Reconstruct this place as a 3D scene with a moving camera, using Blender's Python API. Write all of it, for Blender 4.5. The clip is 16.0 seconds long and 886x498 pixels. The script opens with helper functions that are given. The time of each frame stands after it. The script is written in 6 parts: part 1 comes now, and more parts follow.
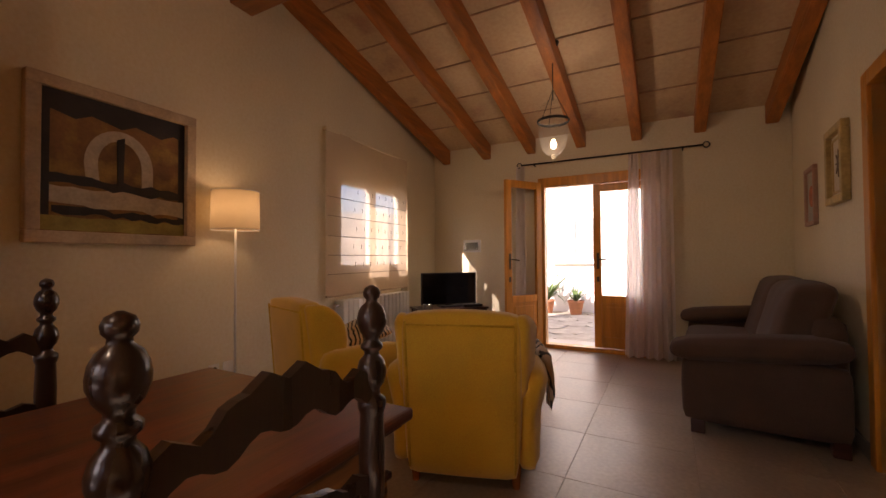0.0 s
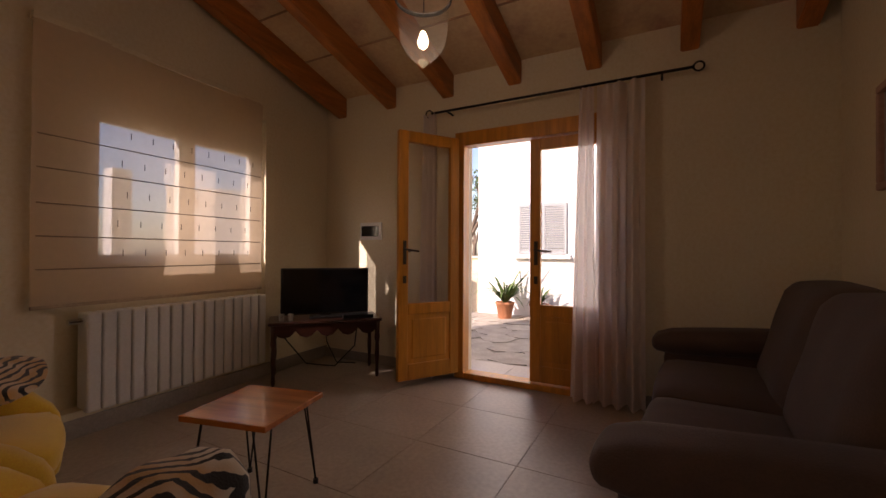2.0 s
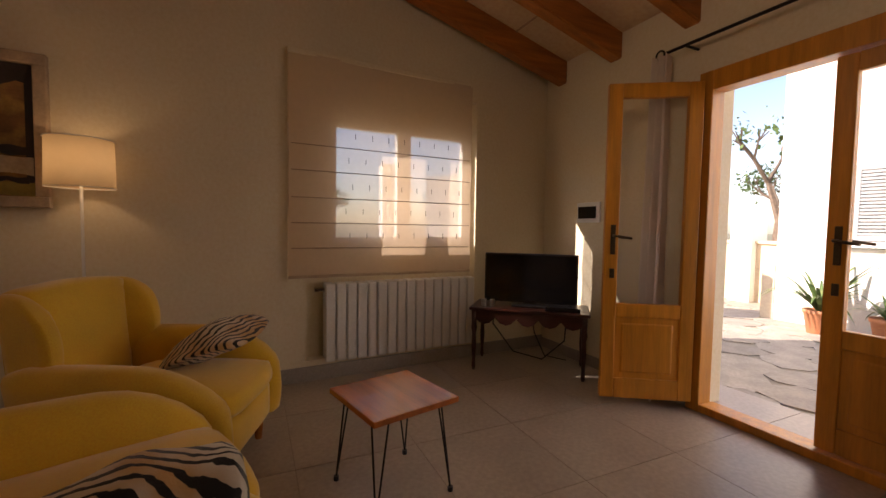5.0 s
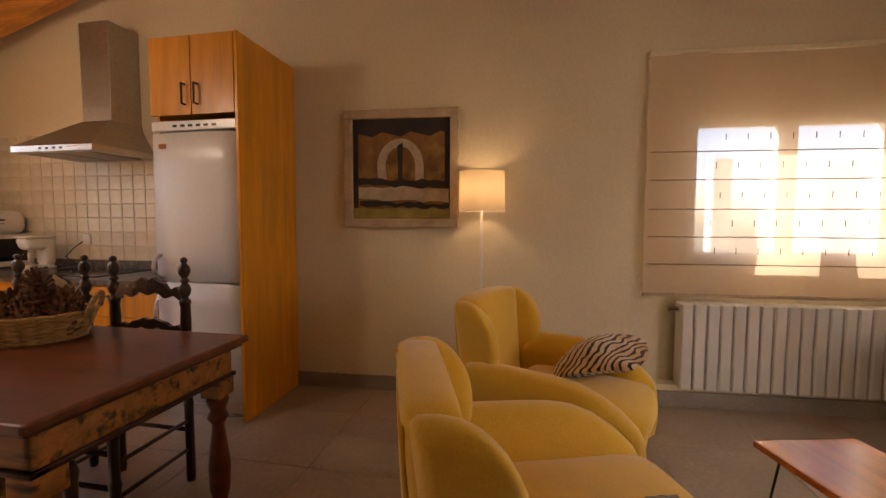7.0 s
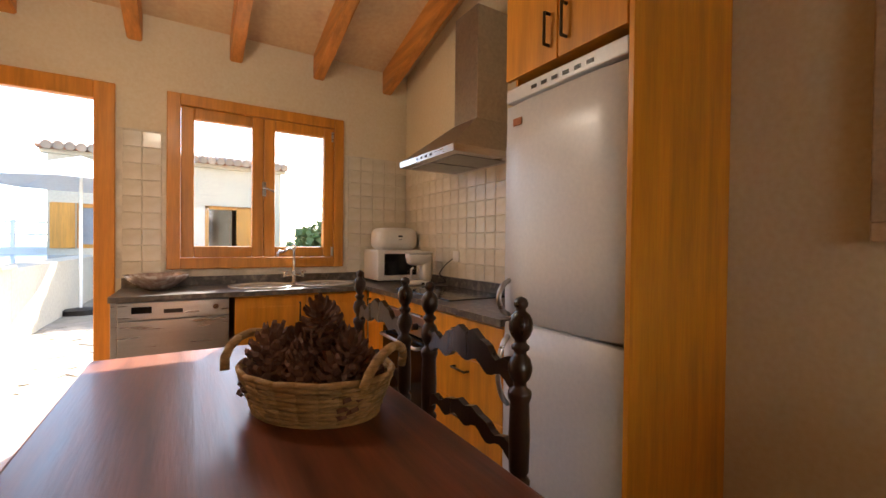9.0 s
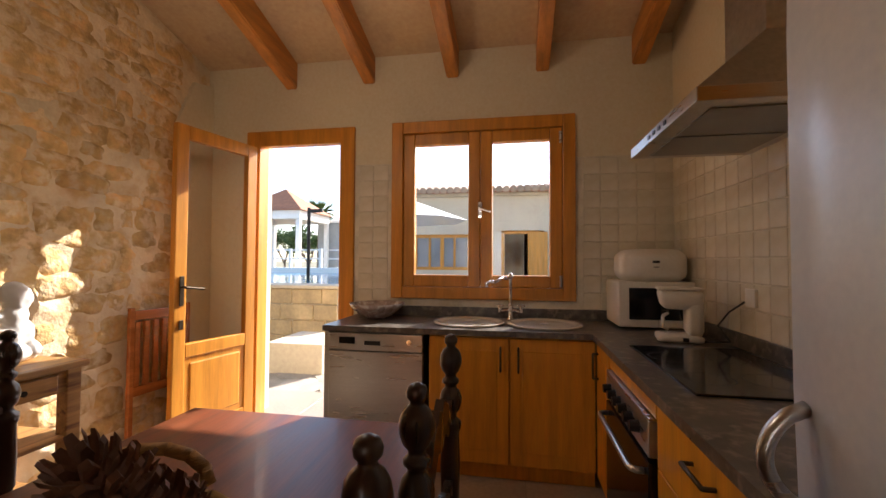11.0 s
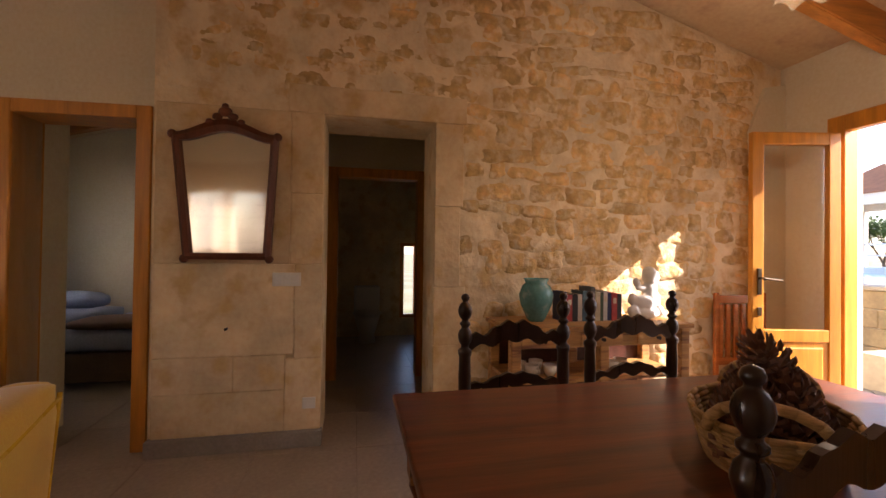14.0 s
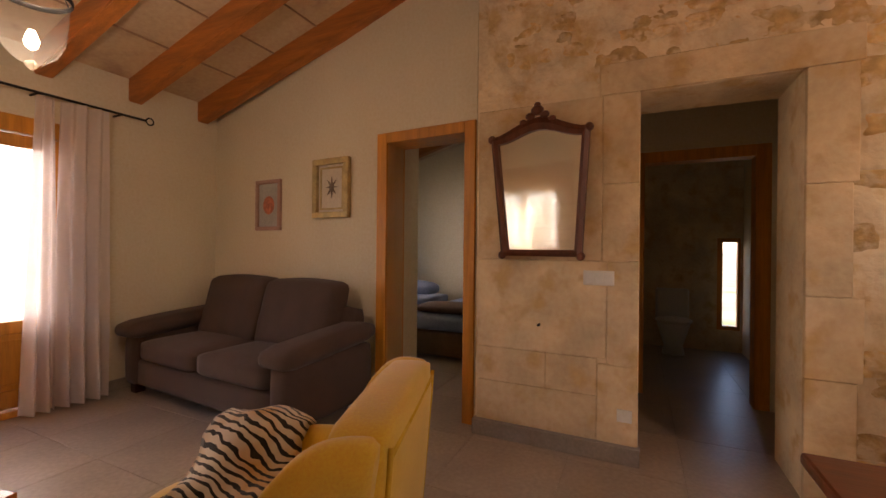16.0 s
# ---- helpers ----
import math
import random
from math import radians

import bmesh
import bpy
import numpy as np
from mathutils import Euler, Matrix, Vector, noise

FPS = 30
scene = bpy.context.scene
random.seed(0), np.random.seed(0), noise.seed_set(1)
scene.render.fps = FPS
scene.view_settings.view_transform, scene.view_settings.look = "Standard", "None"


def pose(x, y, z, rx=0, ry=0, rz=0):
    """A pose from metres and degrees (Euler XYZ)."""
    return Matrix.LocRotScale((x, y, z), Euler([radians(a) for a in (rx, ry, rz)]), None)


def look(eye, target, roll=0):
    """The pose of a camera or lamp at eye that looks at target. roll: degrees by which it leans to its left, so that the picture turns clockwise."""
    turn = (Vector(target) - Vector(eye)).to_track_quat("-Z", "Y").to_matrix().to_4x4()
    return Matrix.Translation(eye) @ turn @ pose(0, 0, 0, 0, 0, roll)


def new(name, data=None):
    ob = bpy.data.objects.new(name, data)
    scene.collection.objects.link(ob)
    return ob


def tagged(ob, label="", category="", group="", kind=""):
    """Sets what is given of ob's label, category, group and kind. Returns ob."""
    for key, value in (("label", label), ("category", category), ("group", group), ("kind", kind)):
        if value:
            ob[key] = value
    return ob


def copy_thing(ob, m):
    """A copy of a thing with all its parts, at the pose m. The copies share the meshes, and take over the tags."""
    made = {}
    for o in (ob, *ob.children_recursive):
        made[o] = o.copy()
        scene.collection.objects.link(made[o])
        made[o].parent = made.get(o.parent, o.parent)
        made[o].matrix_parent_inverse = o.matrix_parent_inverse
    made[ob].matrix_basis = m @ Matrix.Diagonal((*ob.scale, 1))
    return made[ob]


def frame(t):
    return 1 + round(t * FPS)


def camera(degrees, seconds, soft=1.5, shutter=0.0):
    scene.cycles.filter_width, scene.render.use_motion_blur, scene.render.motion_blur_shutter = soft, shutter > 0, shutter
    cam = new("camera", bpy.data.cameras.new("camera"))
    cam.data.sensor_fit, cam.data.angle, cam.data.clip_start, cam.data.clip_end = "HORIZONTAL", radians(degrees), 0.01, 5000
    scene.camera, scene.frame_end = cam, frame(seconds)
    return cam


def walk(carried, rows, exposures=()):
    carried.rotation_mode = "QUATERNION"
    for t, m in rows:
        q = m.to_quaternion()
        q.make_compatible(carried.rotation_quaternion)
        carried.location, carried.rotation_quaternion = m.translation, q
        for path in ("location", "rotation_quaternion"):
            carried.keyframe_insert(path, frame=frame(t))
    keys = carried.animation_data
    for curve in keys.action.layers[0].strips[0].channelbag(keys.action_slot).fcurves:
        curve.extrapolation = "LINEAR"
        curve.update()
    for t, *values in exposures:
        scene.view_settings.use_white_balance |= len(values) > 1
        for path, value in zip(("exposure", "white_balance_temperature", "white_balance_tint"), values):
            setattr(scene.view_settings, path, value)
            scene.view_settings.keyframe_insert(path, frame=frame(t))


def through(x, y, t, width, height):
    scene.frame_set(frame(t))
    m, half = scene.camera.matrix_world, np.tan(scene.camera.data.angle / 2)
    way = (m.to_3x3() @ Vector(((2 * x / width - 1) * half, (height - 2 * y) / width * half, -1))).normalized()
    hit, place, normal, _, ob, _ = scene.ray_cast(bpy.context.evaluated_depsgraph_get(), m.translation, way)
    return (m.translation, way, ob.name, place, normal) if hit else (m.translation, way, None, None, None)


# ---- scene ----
cam = camera(94.1, 16.0)
PATH = [
    (0, (0.458, 0.530, 1.130), (-0.497, 2.286, 1.172), -0.35),
    (0.5, (0.507, 1.062, 1.092), (-0.431, 2.828, 1.144), -0.25),
    (1, (0.618, 1.524, 1.111), (-0.346, 3.275, 1.14), -0.1),
    (1.5, (0.623, 2.025, 1.104), (-0.335, 3.78, 1.118), 0.1),
    (2, (0.643, 2.471, 1.085), (-0.307, 4.231, 1.1), 0.3),
    (2.5, (0.655, 2.878, 1.043), (-0.287, 4.643, 1.059), 0.4),
    (3, (0.7, 3.149, 1.005), (-0.275, 4.895, 1.02), 0.5),
    (3.2, (0.728, 3.245, 1.006), (-0.314, 4.952, 0.999), 0.5),
    (5.3, (0.758, 3.077, 1.161), (-1.121, 3.753, 1.058), 0.8),
    (5.5, (0.755, 3.029, 1.173), (-1.155, 3.614, 1.069), 0.7),
    (6, (0.75, 2.865, 1.206), (-1.22, 3.191, 1.091), 0.6),
    (6.5, (0.718, 2.647, 1.242), (-1.278, 2.66, 1.123), 0.4),
    (7, (0.639, 2.556, 1.243), (-1.321, 2.178, 1.119), 0.2),
    (7.5, (0.488, 2.346, 1.228), (-1.35, 1.566, 1.113), -0.2),
    (8, (0.299, 2.078, 1.209), (-1.357, 0.962, 1.108), -0.4),
    (8.5, (-0.072, 1.776, 1.192), (-1.434, 0.311, 1.136), 0.4),
    (9.6, (-0.74, 1.62, 1.205), (-1.36, -0.28, 1.21), 0.3),
    (10.2, (-1.02, 1.34, 1.225), (-1.12, -0.66, 1.26), 0.2),
    (10.8, (-1.089, 1.012, 1.24), (-0.87, -0.975, 1.311), 0.2),
    (11, (-1.166, 1.0, 1.254), (-0.818, -0.969, 1.314), 0.3),
    (11.5, (-1.24, 1.039, 1.222), (-0.555, -0.838, 1.312), 0.7),
    (12, (-1.331, 1.168, 1.204), (-0.386, -0.592, 1.3), 1.0),
    (12.5, (-1.426, 1.272, 1.217), (-0.127, -0.248, 1.287), 1.1),
    (13, (-1.459, 1.4, 1.236), (0.154, 0.218, 1.279), 0.8),
    (13.5, (-1.476, 1.481, 1.244), (0.373, 0.717, 1.27), 0.9),
    (14, (-1.48, 1.53, 1.226), (0.475, 1.111, 1.249), 0.7),
    (14.5, (-1.488, 1.562, 1.232), (0.51, 1.479, 1.241), 0.6),
    (15, (-1.488, 1.604, 1.226), (0.5, 1.823, 1.225), 0.6),
    (15.5, (-1.435, 1.679, 1.235), (0.484, 2.243, 1.223), 0.5),
    (16, (-1.304, 1.738, 1.213), (0.504, 2.593, 1.213), 0.6),
]
walk(cam, [(t, look(eye, target, roll)) for t, eye, target, roll in PATH],
     exposures=[(0, 1.65, 7000, 30), (1.5, 1.12, 7000, 29), (2.5, 0.6, 6800, 32), (3.2, 0.6, 6800, 32), (5.3, 1.48, 7000, 24), (6.0, 2.15, 7200, 25),
                (7.0, 2.32, 6800, 21), (8.5, 2.5, 6100, 13), (11, 1.5, 6300, 16), (12.5, 1.27, 6500, 21), (14, 1.93, 6600, 25), (16, 2.4, 6800, 27)])

# ---- light ----
SUN_AZ, SUN_EL = math.atan2(-0.5, -1.0), radians(31.5)
sun_from = Vector((math.sin(SUN_AZ) * math.cos(SUN_EL), math.cos(SUN_AZ) * math.cos(SUN_EL), math.sin(SUN_EL)))
world = bpy.data.worlds.new("sky")
scene.world = world
world.use_nodes = True
wn = world.node_tree.nodes
sky = wn.new("ShaderNodeTexSky")
sky.sky_type = "NISHITA"
sky.sun_disc = False
sky.sun_elevation = SUN_EL
sky.sun_rotation = SUN_AZ
world.node_tree.links.new(sky.outputs[0], wn["Background"].inputs[0])
wn["Background"].inputs[1].default_value = 0.15


def lamp(name, kind, m, energy, colour, **more):
    data = bpy.data.lights.new(name, kind)
    data.energy, data.color = energy, colour
    for key, value in more.items():
        if key == "angle":
            data.angle = value
        elif key == "size":
            data.shape, data.size, data.size_y = "RECTANGLE", value[0], value[1]
        elif key == "radius":
            data.shadow_soft_size = value
    ob = new(name, data)
    ob.matrix_world = m
    return ob


lamp("sun", "SUN", look(sun_from * 30, (0, 0, 0)), 5.0, (1.0, 0.94, 0.84), angle=radians(0.5))
lamp("floor_lamp_bulb", "POINT", pose(-2.08, 2.29, 1.47), 0.52, (1.0, 0.69, 0.36), radius=0.03)
lamp("pendant_bulb", "POINT", pose(-0.42, 4.22, 2.12), 3.6, (1.0, 0.85, 0.64), radius=0.05)
lamp("table_lamp_bulb", "POINT", pose(-0.16, -0.28, 2.335), 4.5, (1.0, 0.84, 0.62), radius=0.1)

# ---- materials ----
def mat(name, colour, rough=0.6, metal=0.0, vary=0.18, scale=6.0, fine=60.0, bump=0.15, stretch=(1, 1, 1),
        second=None, amount=0.5, spec=0.5, coat=0.0, sheen=0.0, coords="Object", per_object=0.0, depth=0.004):
    """Colour with two scales of variation and a fine relief."""
    m = bpy.data.materials.new(name)
    m.use_nodes = True
    n, l = m.node_tree.nodes, m.node_tree.links
    b = n["Principled BSDF"]
    tc, mp = n.new("ShaderNodeTexCoord"), n.new("ShaderNodeMapping")
    l.new(n.new("ShaderNodeNewGeometry").outputs["Position"] if coords == "Position" else tc.outputs[coords], mp.inputs[0])
    mp.inputs["Scale"].default_value = stretch
    big, small = n.new("ShaderNodeTexNoise"), n.new("ShaderNodeTexNoise")
    for node, s, d in ((big, scale, 6.0), (small, fine, 4.0)):
        node.inputs["Scale"].default_value = s
        node.inputs["Detail"].default_value = d
        l.new(mp.outputs[0], node.inputs["Vector"])
    ramp = n.new("ShaderNodeValToRGB")
    dark = tuple(c * (1 - vary) for c in colour)
    light = tuple(min(1, c * (1 + vary)) for c in colour)
    ramp.color_ramp.elements[0].position, ramp.color_ramp.elements[1].position = 0.3, 0.7
    ramp.color_ramp.elements[0].color, ramp.color_ramp.elements[1].color = (*dark, 1), (*light, 1)
    l.new(big.outputs[0], ramp.inputs[0])
    out = ramp.outputs[0]
    if second:
        pick = n.new("ShaderNodeValToRGB")
        pick.color_ramp.elements[0].position, pick.color_ramp.elements[1].position = 0.62 - amount * 0.3, 0.78 - amount * 0.3
        third = n.new("ShaderNodeTexNoise")
        third.inputs["Scale"].default_value, third.inputs["Detail"].default_value = scale * 1.7, 8.0
        l.new(mp.outputs[0], third.inputs["Vector"])
        l.new(third.outputs[0], pick.inputs[0])
        mix = n.new("ShaderNodeMixRGB")
        mix.inputs[2].default_value = (*second, 1)
        l.new(pick.outputs[0], mix.inputs[0])
        l.new(out, mix.inputs[1])
        out = mix.outputs[0]
    grain = n.new("ShaderNodeMixRGB")
    grain.blend_type = "OVERLAY"
    grain.inputs[0].default_value = 0.25
    l.new(out, grain.inputs[1])
    l.new(small.outputs[0], grain.inputs[2])
    out = grain.outputs[0]
    if per_object:
        info, hsv = n.new("ShaderNodeObjectInfo"), n.new("ShaderNodeHueSaturation")
        rng = n.new("ShaderNodeMapRange")
        rng.inputs[3].default_value, rng.inputs[4].default_value = 1 - per_object, 1 + per_object
        l.new(info.outputs["Random"], rng.inputs[0])
        l.new(rng.outputs[0], hsv.inputs["Value"])
        l.new(out, hsv.inputs["Color"])
        out = hsv.outputs[0]
    l.new(out, b.inputs["Base Color"])
    rr = n.new("ShaderNodeMapRange")
    rr.inputs[3].default_value, rr.inputs[4].default_value = max(0.02, rough - 0.1), min(1, rough + 0.1)
    l.new(big.outputs[0], rr.inputs[0])
    l.new(rr.outputs[0], b.inputs["Roughness"])
    b.inputs["Metallic"].default_value = metal
    b.inputs["Specular IOR Level"].default_value = spec
    b.inputs["Coat Weight"].default_value = coat
    b.inputs["Sheen Weight"].default_value = sheen
    if bump:
        bp = n.new("ShaderNodeBump")
        bp.inputs["Strength"].default_value, bp.inputs["Distance"].default_value = bump, depth
        l.new(small.outputs[0], bp.inputs["Height"])
        l.new(bp.outputs[0], b.inputs["Normal"])
    return m


def wood(name, colour, rough=0.4, axis=2, **more):
    st = [9.0, 9.0, 9.0]
    st[axis] = 0.7
    kw = dict(vary=0.3, scale=2.2, fine=14, stretch=tuple(st), bump=0.12, per_object=0.08, coat=0.05)
    kw.update(more)
    return mat(name, colour, rough, **kw)


def glass(name, tint=(1, 1, 1), rough=0.0, see=0.85):
    m = bpy.data.materials.new(name)
    m.use_nodes = True
    n, l = m.node_tree.nodes, m.node_tree.links
    tr, gl, mx = n.new("ShaderNodeBsdfTransparent"), n.new("ShaderNodeBsdfGlossy"), n.new("ShaderNodeMixShader")
    tr.inputs[0].default_value = (*tint, 1)
    gl.inputs["Roughness"].default_value = rough
    fr, pw, ml = n.new("ShaderNodeLayerWeight"), n.new("ShaderNodeMath"), n.new("ShaderNodeMath")
    fr.inputs[0].default_value = 0.5
    pw.operation, ml.operation = "POWER", "MULTIPLY_ADD"
    pw.inputs[1].default_value, ml.inputs[1].default_value, ml.inputs[2].default_value = 5.0, 0.8, 0.03
    l.new(fr.outputs["Facing"], pw.inputs[0])
    l.new(pw.outputs[0], ml.inputs[0])
    l.new(ml.outputs[0], mx.inputs[0])
    l.new(tr.outputs[0], mx.inputs[1])
    l.new(gl.outputs[0], mx.inputs[2])
    l.new(mx.outputs[0], n["Material Output"].inputs[0])
    return m


def cloth_sheer(name, colour, clear=0.4, through=0.5):
    """Thin woven cloth: part holes, part translucent."""
    m = bpy.data.materials.new(name)
    m.use_nodes = True
    n, l = m.node_tree.nodes, m.node_tree.links
    tr, df, tl = n.new("ShaderNodeBsdfTransparent"), n.new("ShaderNodeBsdfDiffuse"), n.new("ShaderNodeBsdfTranslucent")
    a, b = n.new("ShaderNodeMixShader"), n.new("ShaderNodeMixShader")
    tc, nz, rp = n.new("ShaderNodeTexCoord"), n.new("ShaderNodeTexNoise"), n.new("ShaderNodeValToRGB")
    nz.inputs["Scale"].default_value, nz.inputs["Detail"].default_value = 25, 6
    l.new(tc.outputs["Object"], nz.inputs["Vector"])
    rp.color_ramp.elements[0].color = (*[c * 0.9 for c in colour], 1)
    rp.color_ramp.elements[1].color = (*colour, 1)
    l.new(nz.outputs[0], rp.inputs[0])
    l.new(rp.outputs[0], df.inputs[0])
    l.new(rp.outputs[0], tl.inputs[0])
    a.inputs[0].default_value, b.inputs[0].default_value = through, clear
    l.new(df.outputs[0], a.inputs[1])
    l.new(tl.outputs[0], a.inputs[2])
    l.new(a.outputs[0], b.inputs[1])
    l.new(tr.outputs[0], b.inputs[2])
    l.new(b.outputs[0], n["Material Output"].inputs[0])
    return m


def glow(name, colour, strength):
    m = bpy.data.materials.new(name)
    m.use_nodes = True
    b = m.node_tree.nodes["Principled BSDF"]
    b.inputs["Base Color"].default_value = (*colour, 1)
    b.inputs["Emission Color"].default_value = (*colour, 1)
    b.inputs["Emission Strength"].default_value = strength
    return m


def zebra_cloth():
    m = mat("zebra_plush", (0.72, 0.66, 0.55), 0.9, vary=0.1, bump=0.4, fine=180, sheen=0.3)
    n, l = m.node_tree.nodes, m.node_tree.links
    tc, mp, wv, rp = (n.new("ShaderNode" + k) for k in ("TexCoord", "Mapping", "TexWave", "ValToRGB"))
    mp.inputs["Rotation"].default_value = (0.3, 0.2, 0.5)
    l.new(tc.outputs["Object"], mp.inputs[0])
    l.new(mp.outputs[0], wv.inputs[0])
    wv.inputs["Scale"].default_value, wv.inputs["Distortion"].default_value = 11.5, 7.0
    wv.inputs["Detail"].default_value, wv.inputs["Detail Scale"].default_value = 2.0, 0.9
    rp.color_ramp.elements[0].position, rp.color_ramp.elements[1].position = 0.29, 0.37
    rp.color_ramp.elements[0].color = (0.012, 0.01, 0.01, 1)
    rp.color_ramp.elements[1].color = (0.72, 0.66, 0.56, 1)
    l.new(wv.outputs[0], rp.inputs[0])
    nz, fur, mul = n.new("ShaderNodeTexNoise"), n.new("ShaderNodeValToRGB"), n.new("ShaderNodeMixRGB")
    nz.inputs["Scale"].default_value = 5.5
    fur.color_ramp.elements[0].position, fur.color_ramp.elements[1].position = 0.42, 0.6
    fur.color_ramp.elements[0].color, fur.color_ramp.elements[1].color = (0.95, 0.92, 0.88, 1), (0.8, 0.5, 0.22, 1)
    l.new(tc.outputs["Object"], nz.inputs["Vector"])
    l.new(nz.outputs[0], fur.inputs[0])
    mul.blend_type = "MULTIPLY"
    mul.inputs[0].default_value = 1.0
    l.new(rp.outputs[0], mul.inputs[1])
    l.new(fur.outputs[0], mul.inputs[2])
    l.new(mul.outputs[0], n["Principled BSDF"].inputs["Base Color"])
    return m


PLASTER = mat("lime_plaster", (0.740, 0.650, 0.466), 0.85, vary=0.05, scale=1.3, fine=45, bump=0.25)
MORTAR = mat("sandy_mortar", (0.8, 0.645, 0.425), 0.95, vary=0.18, scale=3.5, fine=34, bump=0.7, second=(0.68, 0.46, 0.21), amount=0.35, depth=0.01, coords="Position")
STONE = mat("rubble_stone", (0.65, 0.42, 0.175), 0.95, vary=0.3, scale=9, fine=30, bump=0.9, second=(0.76, 0.59, 0.36), amount=0.55, per_object=0.16, coords="Position", depth=0.014)
DRESSED = mat("dressed_sandstone", (0.73, 0.56, 0.34), 0.92, vary=0.18, scale=3.2, fine=26, bump=0.7, second=(0.64, 0.43, 0.2), amount=0.35, per_object=0.05, depth=0.008)
FLOOR = mat("grey_floor_tile", (0.38, 0.305, 0.235), 0.34, vary=0.12, scale=2.5, fine=40, bump=0.06, per_object=0.03)
GROUT = mat("grout", (0.32, 0.26, 0.2), 0.9)
BASE = mat("baseboard_tile", (0.3, 0.26, 0.22), 0.5, vary=0.12, scale=4)
CEIL = mat("ceiling_board", (0.66, 0.48, 0.285), 0.8, vary=0.08, scale=1.6, fine=30, bump=0.2, second=(0.5, 0.3, 0.2), amount=0.15)
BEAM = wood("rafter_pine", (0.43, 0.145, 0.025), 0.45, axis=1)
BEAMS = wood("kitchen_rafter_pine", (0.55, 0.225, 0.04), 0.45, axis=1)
BEAMX = wood("purlin_pine", (0.32, 0.12, 0.03), 0.45, axis=0)
DOORW = wood("honey_door_wood", (0.6, 0.245, 0.024), 0.38, vary=0.2)
CABW = wood("cabinet_beech", (0.68, 0.285, 0.018), 0.35, vary=0.16, per_object=0.05)
DARKW = wood("dark_turned_wood", (0.03, 0.013, 0.008), 0.3, coat=0.3, per_object=0.0)
TABLEW = wood("mahogany_tabletop", (0.155, 0.043, 0.016), 0.36, axis=1, coat=0.08, vary=0.45, per_object=0.0)
OLDW = wood("painted_apron_wood", (0.38, 0.17, 0.05), 0.5, axis=1, second=(0.05, 0.03, 0.02), amount=0.35)
CONSW = wood("console_pine", (0.42, 0.22, 0.07), 0.5, axis=1, second=(0.16, 0.06, 0.025), amount=0.25)
TVW = wood("dark_mahogany", (0.055, 0.016, 0.01), 0.32, axis=0, per_object=0.0)
ORANGEW = wood("orange_veneer", (0.42, 0.13, 0.03), 0.22, axis=0, coat=0.3)
YELLOW = mat("mustard_velvet", (0.78, 0.47, 0.03), 0.85, vary=0.1, scale=4, fine=150, bump=0.2, sheen=0.5)
YELDIM = mat("mustard_piping", (0.68, 0.41, 0.03), 0.85, vary=0.1)
SOFA = mat("taupe_upholstery", (0.086, 0.05, 0.034), 0.95, vary=0.14, scale=5, fine=170, bump=0.35, sheen=0.08)
ZEBRA = zebra_cloth()
STEEL = mat("brushed_steel", (0.56, 0.55, 0.53), 0.3, 1.0, vary=0.06, scale=3, fine=50, stretch=(1, 1, 14), bump=0.03)
STEELD = mat("smooth_dull_steel", (0.46, 0.43, 0.39), 0.42, 1.0, vary=0.05, scale=3, fine=50, bump=0)
CHROME = mat("chrome", (0.8, 0.8, 0.8), 0.1, 1.0, vary=0.02, bump=0)
FRIDGE = mat("silver_enamel", (0.72, 0.74, 0.78), 0.32, 0.1, vary=0.03, scale=2, bump=0)
BLACK = mat("black_plastic", (0.012, 0.012, 0.014), 0.3, vary=0.05, bump=0.03)
SCREEN = mat("black_screen", (0.006, 0.006, 0.007), 0.12, vary=0.02, bump=0)
IRON = mat("wrought_iron", (0.03, 0.026, 0.024), 0.5, 0.7, vary=0.2)
BRONZE = mat("bronze_handle", (0.1, 0.075, 0.05), 0.4, 0.9, vary=0.2)
GRANITE = mat("dark_granite", (0.1, 0.085, 0.07), 0.32, vary=0.45, scale=16, fine=110, bump=0.02, second=(0.23, 0.19, 0.15), amount=0.35)
TILE = mat("cream_glazed_tile", (0.72, 0.66, 0.53), 0.22, vary=0.06, scale=4, fine=18, bump=0.12, per_object=0.05)
TGROUT = mat("tile_grout", (0.7, 0.64, 0.52), 0.9)
WHITE = mat("white_enamel", (0.75, 0.74, 0.71), 0.32, vary=0.03, bump=0.02)
CREAM = mat("cream_plastic", (0.78, 0.75, 0.69), 0.4, vary=0.04, bump=0.03)
CERAMIC = mat("cream_ceramic", (0.7, 0.65, 0.56), 0.15, vary=0.04, bump=0)
PINE = mat("pine_cone", (0.17, 0.075, 0.04), 0.75, vary=0.4, scale=20, fine=90, bump=0.3)
WICKER = mat("wicker", (0.42, 0.25, 0.09), 0.7, vary=0.3, scale=20, fine=80, bump=0.5, stretch=(1, 1, 6))
TEAL = mat("teal_glaze", (0.12, 0.3, 0.28), 0.25, vary=0.25, scale=7, second=(0.3, 0.42, 0.36), amount=0.3)
GLASS = glass("window_glass")
MIRROR = mat("mirror_silver", (0.86, 0.85, 0.8), 0.02, 1.0, vary=0.0, bump=0)
SHEER = cloth_sheer("sheer_blind_cloth", (0.86, 0.68, 0.48), 0.25, 0.34)
CURTAIN = cloth_sheer("curtain_linen", (0.9, 0.82, 0.77), 0.1, 0.5)
SHADE = cloth_sheer("lampshade_parchment", (0.62, 0.5, 0.34), 0.02, 0.5)
BULB = glow("warm_bulb", (1.0, 0.78, 0.48), 4)
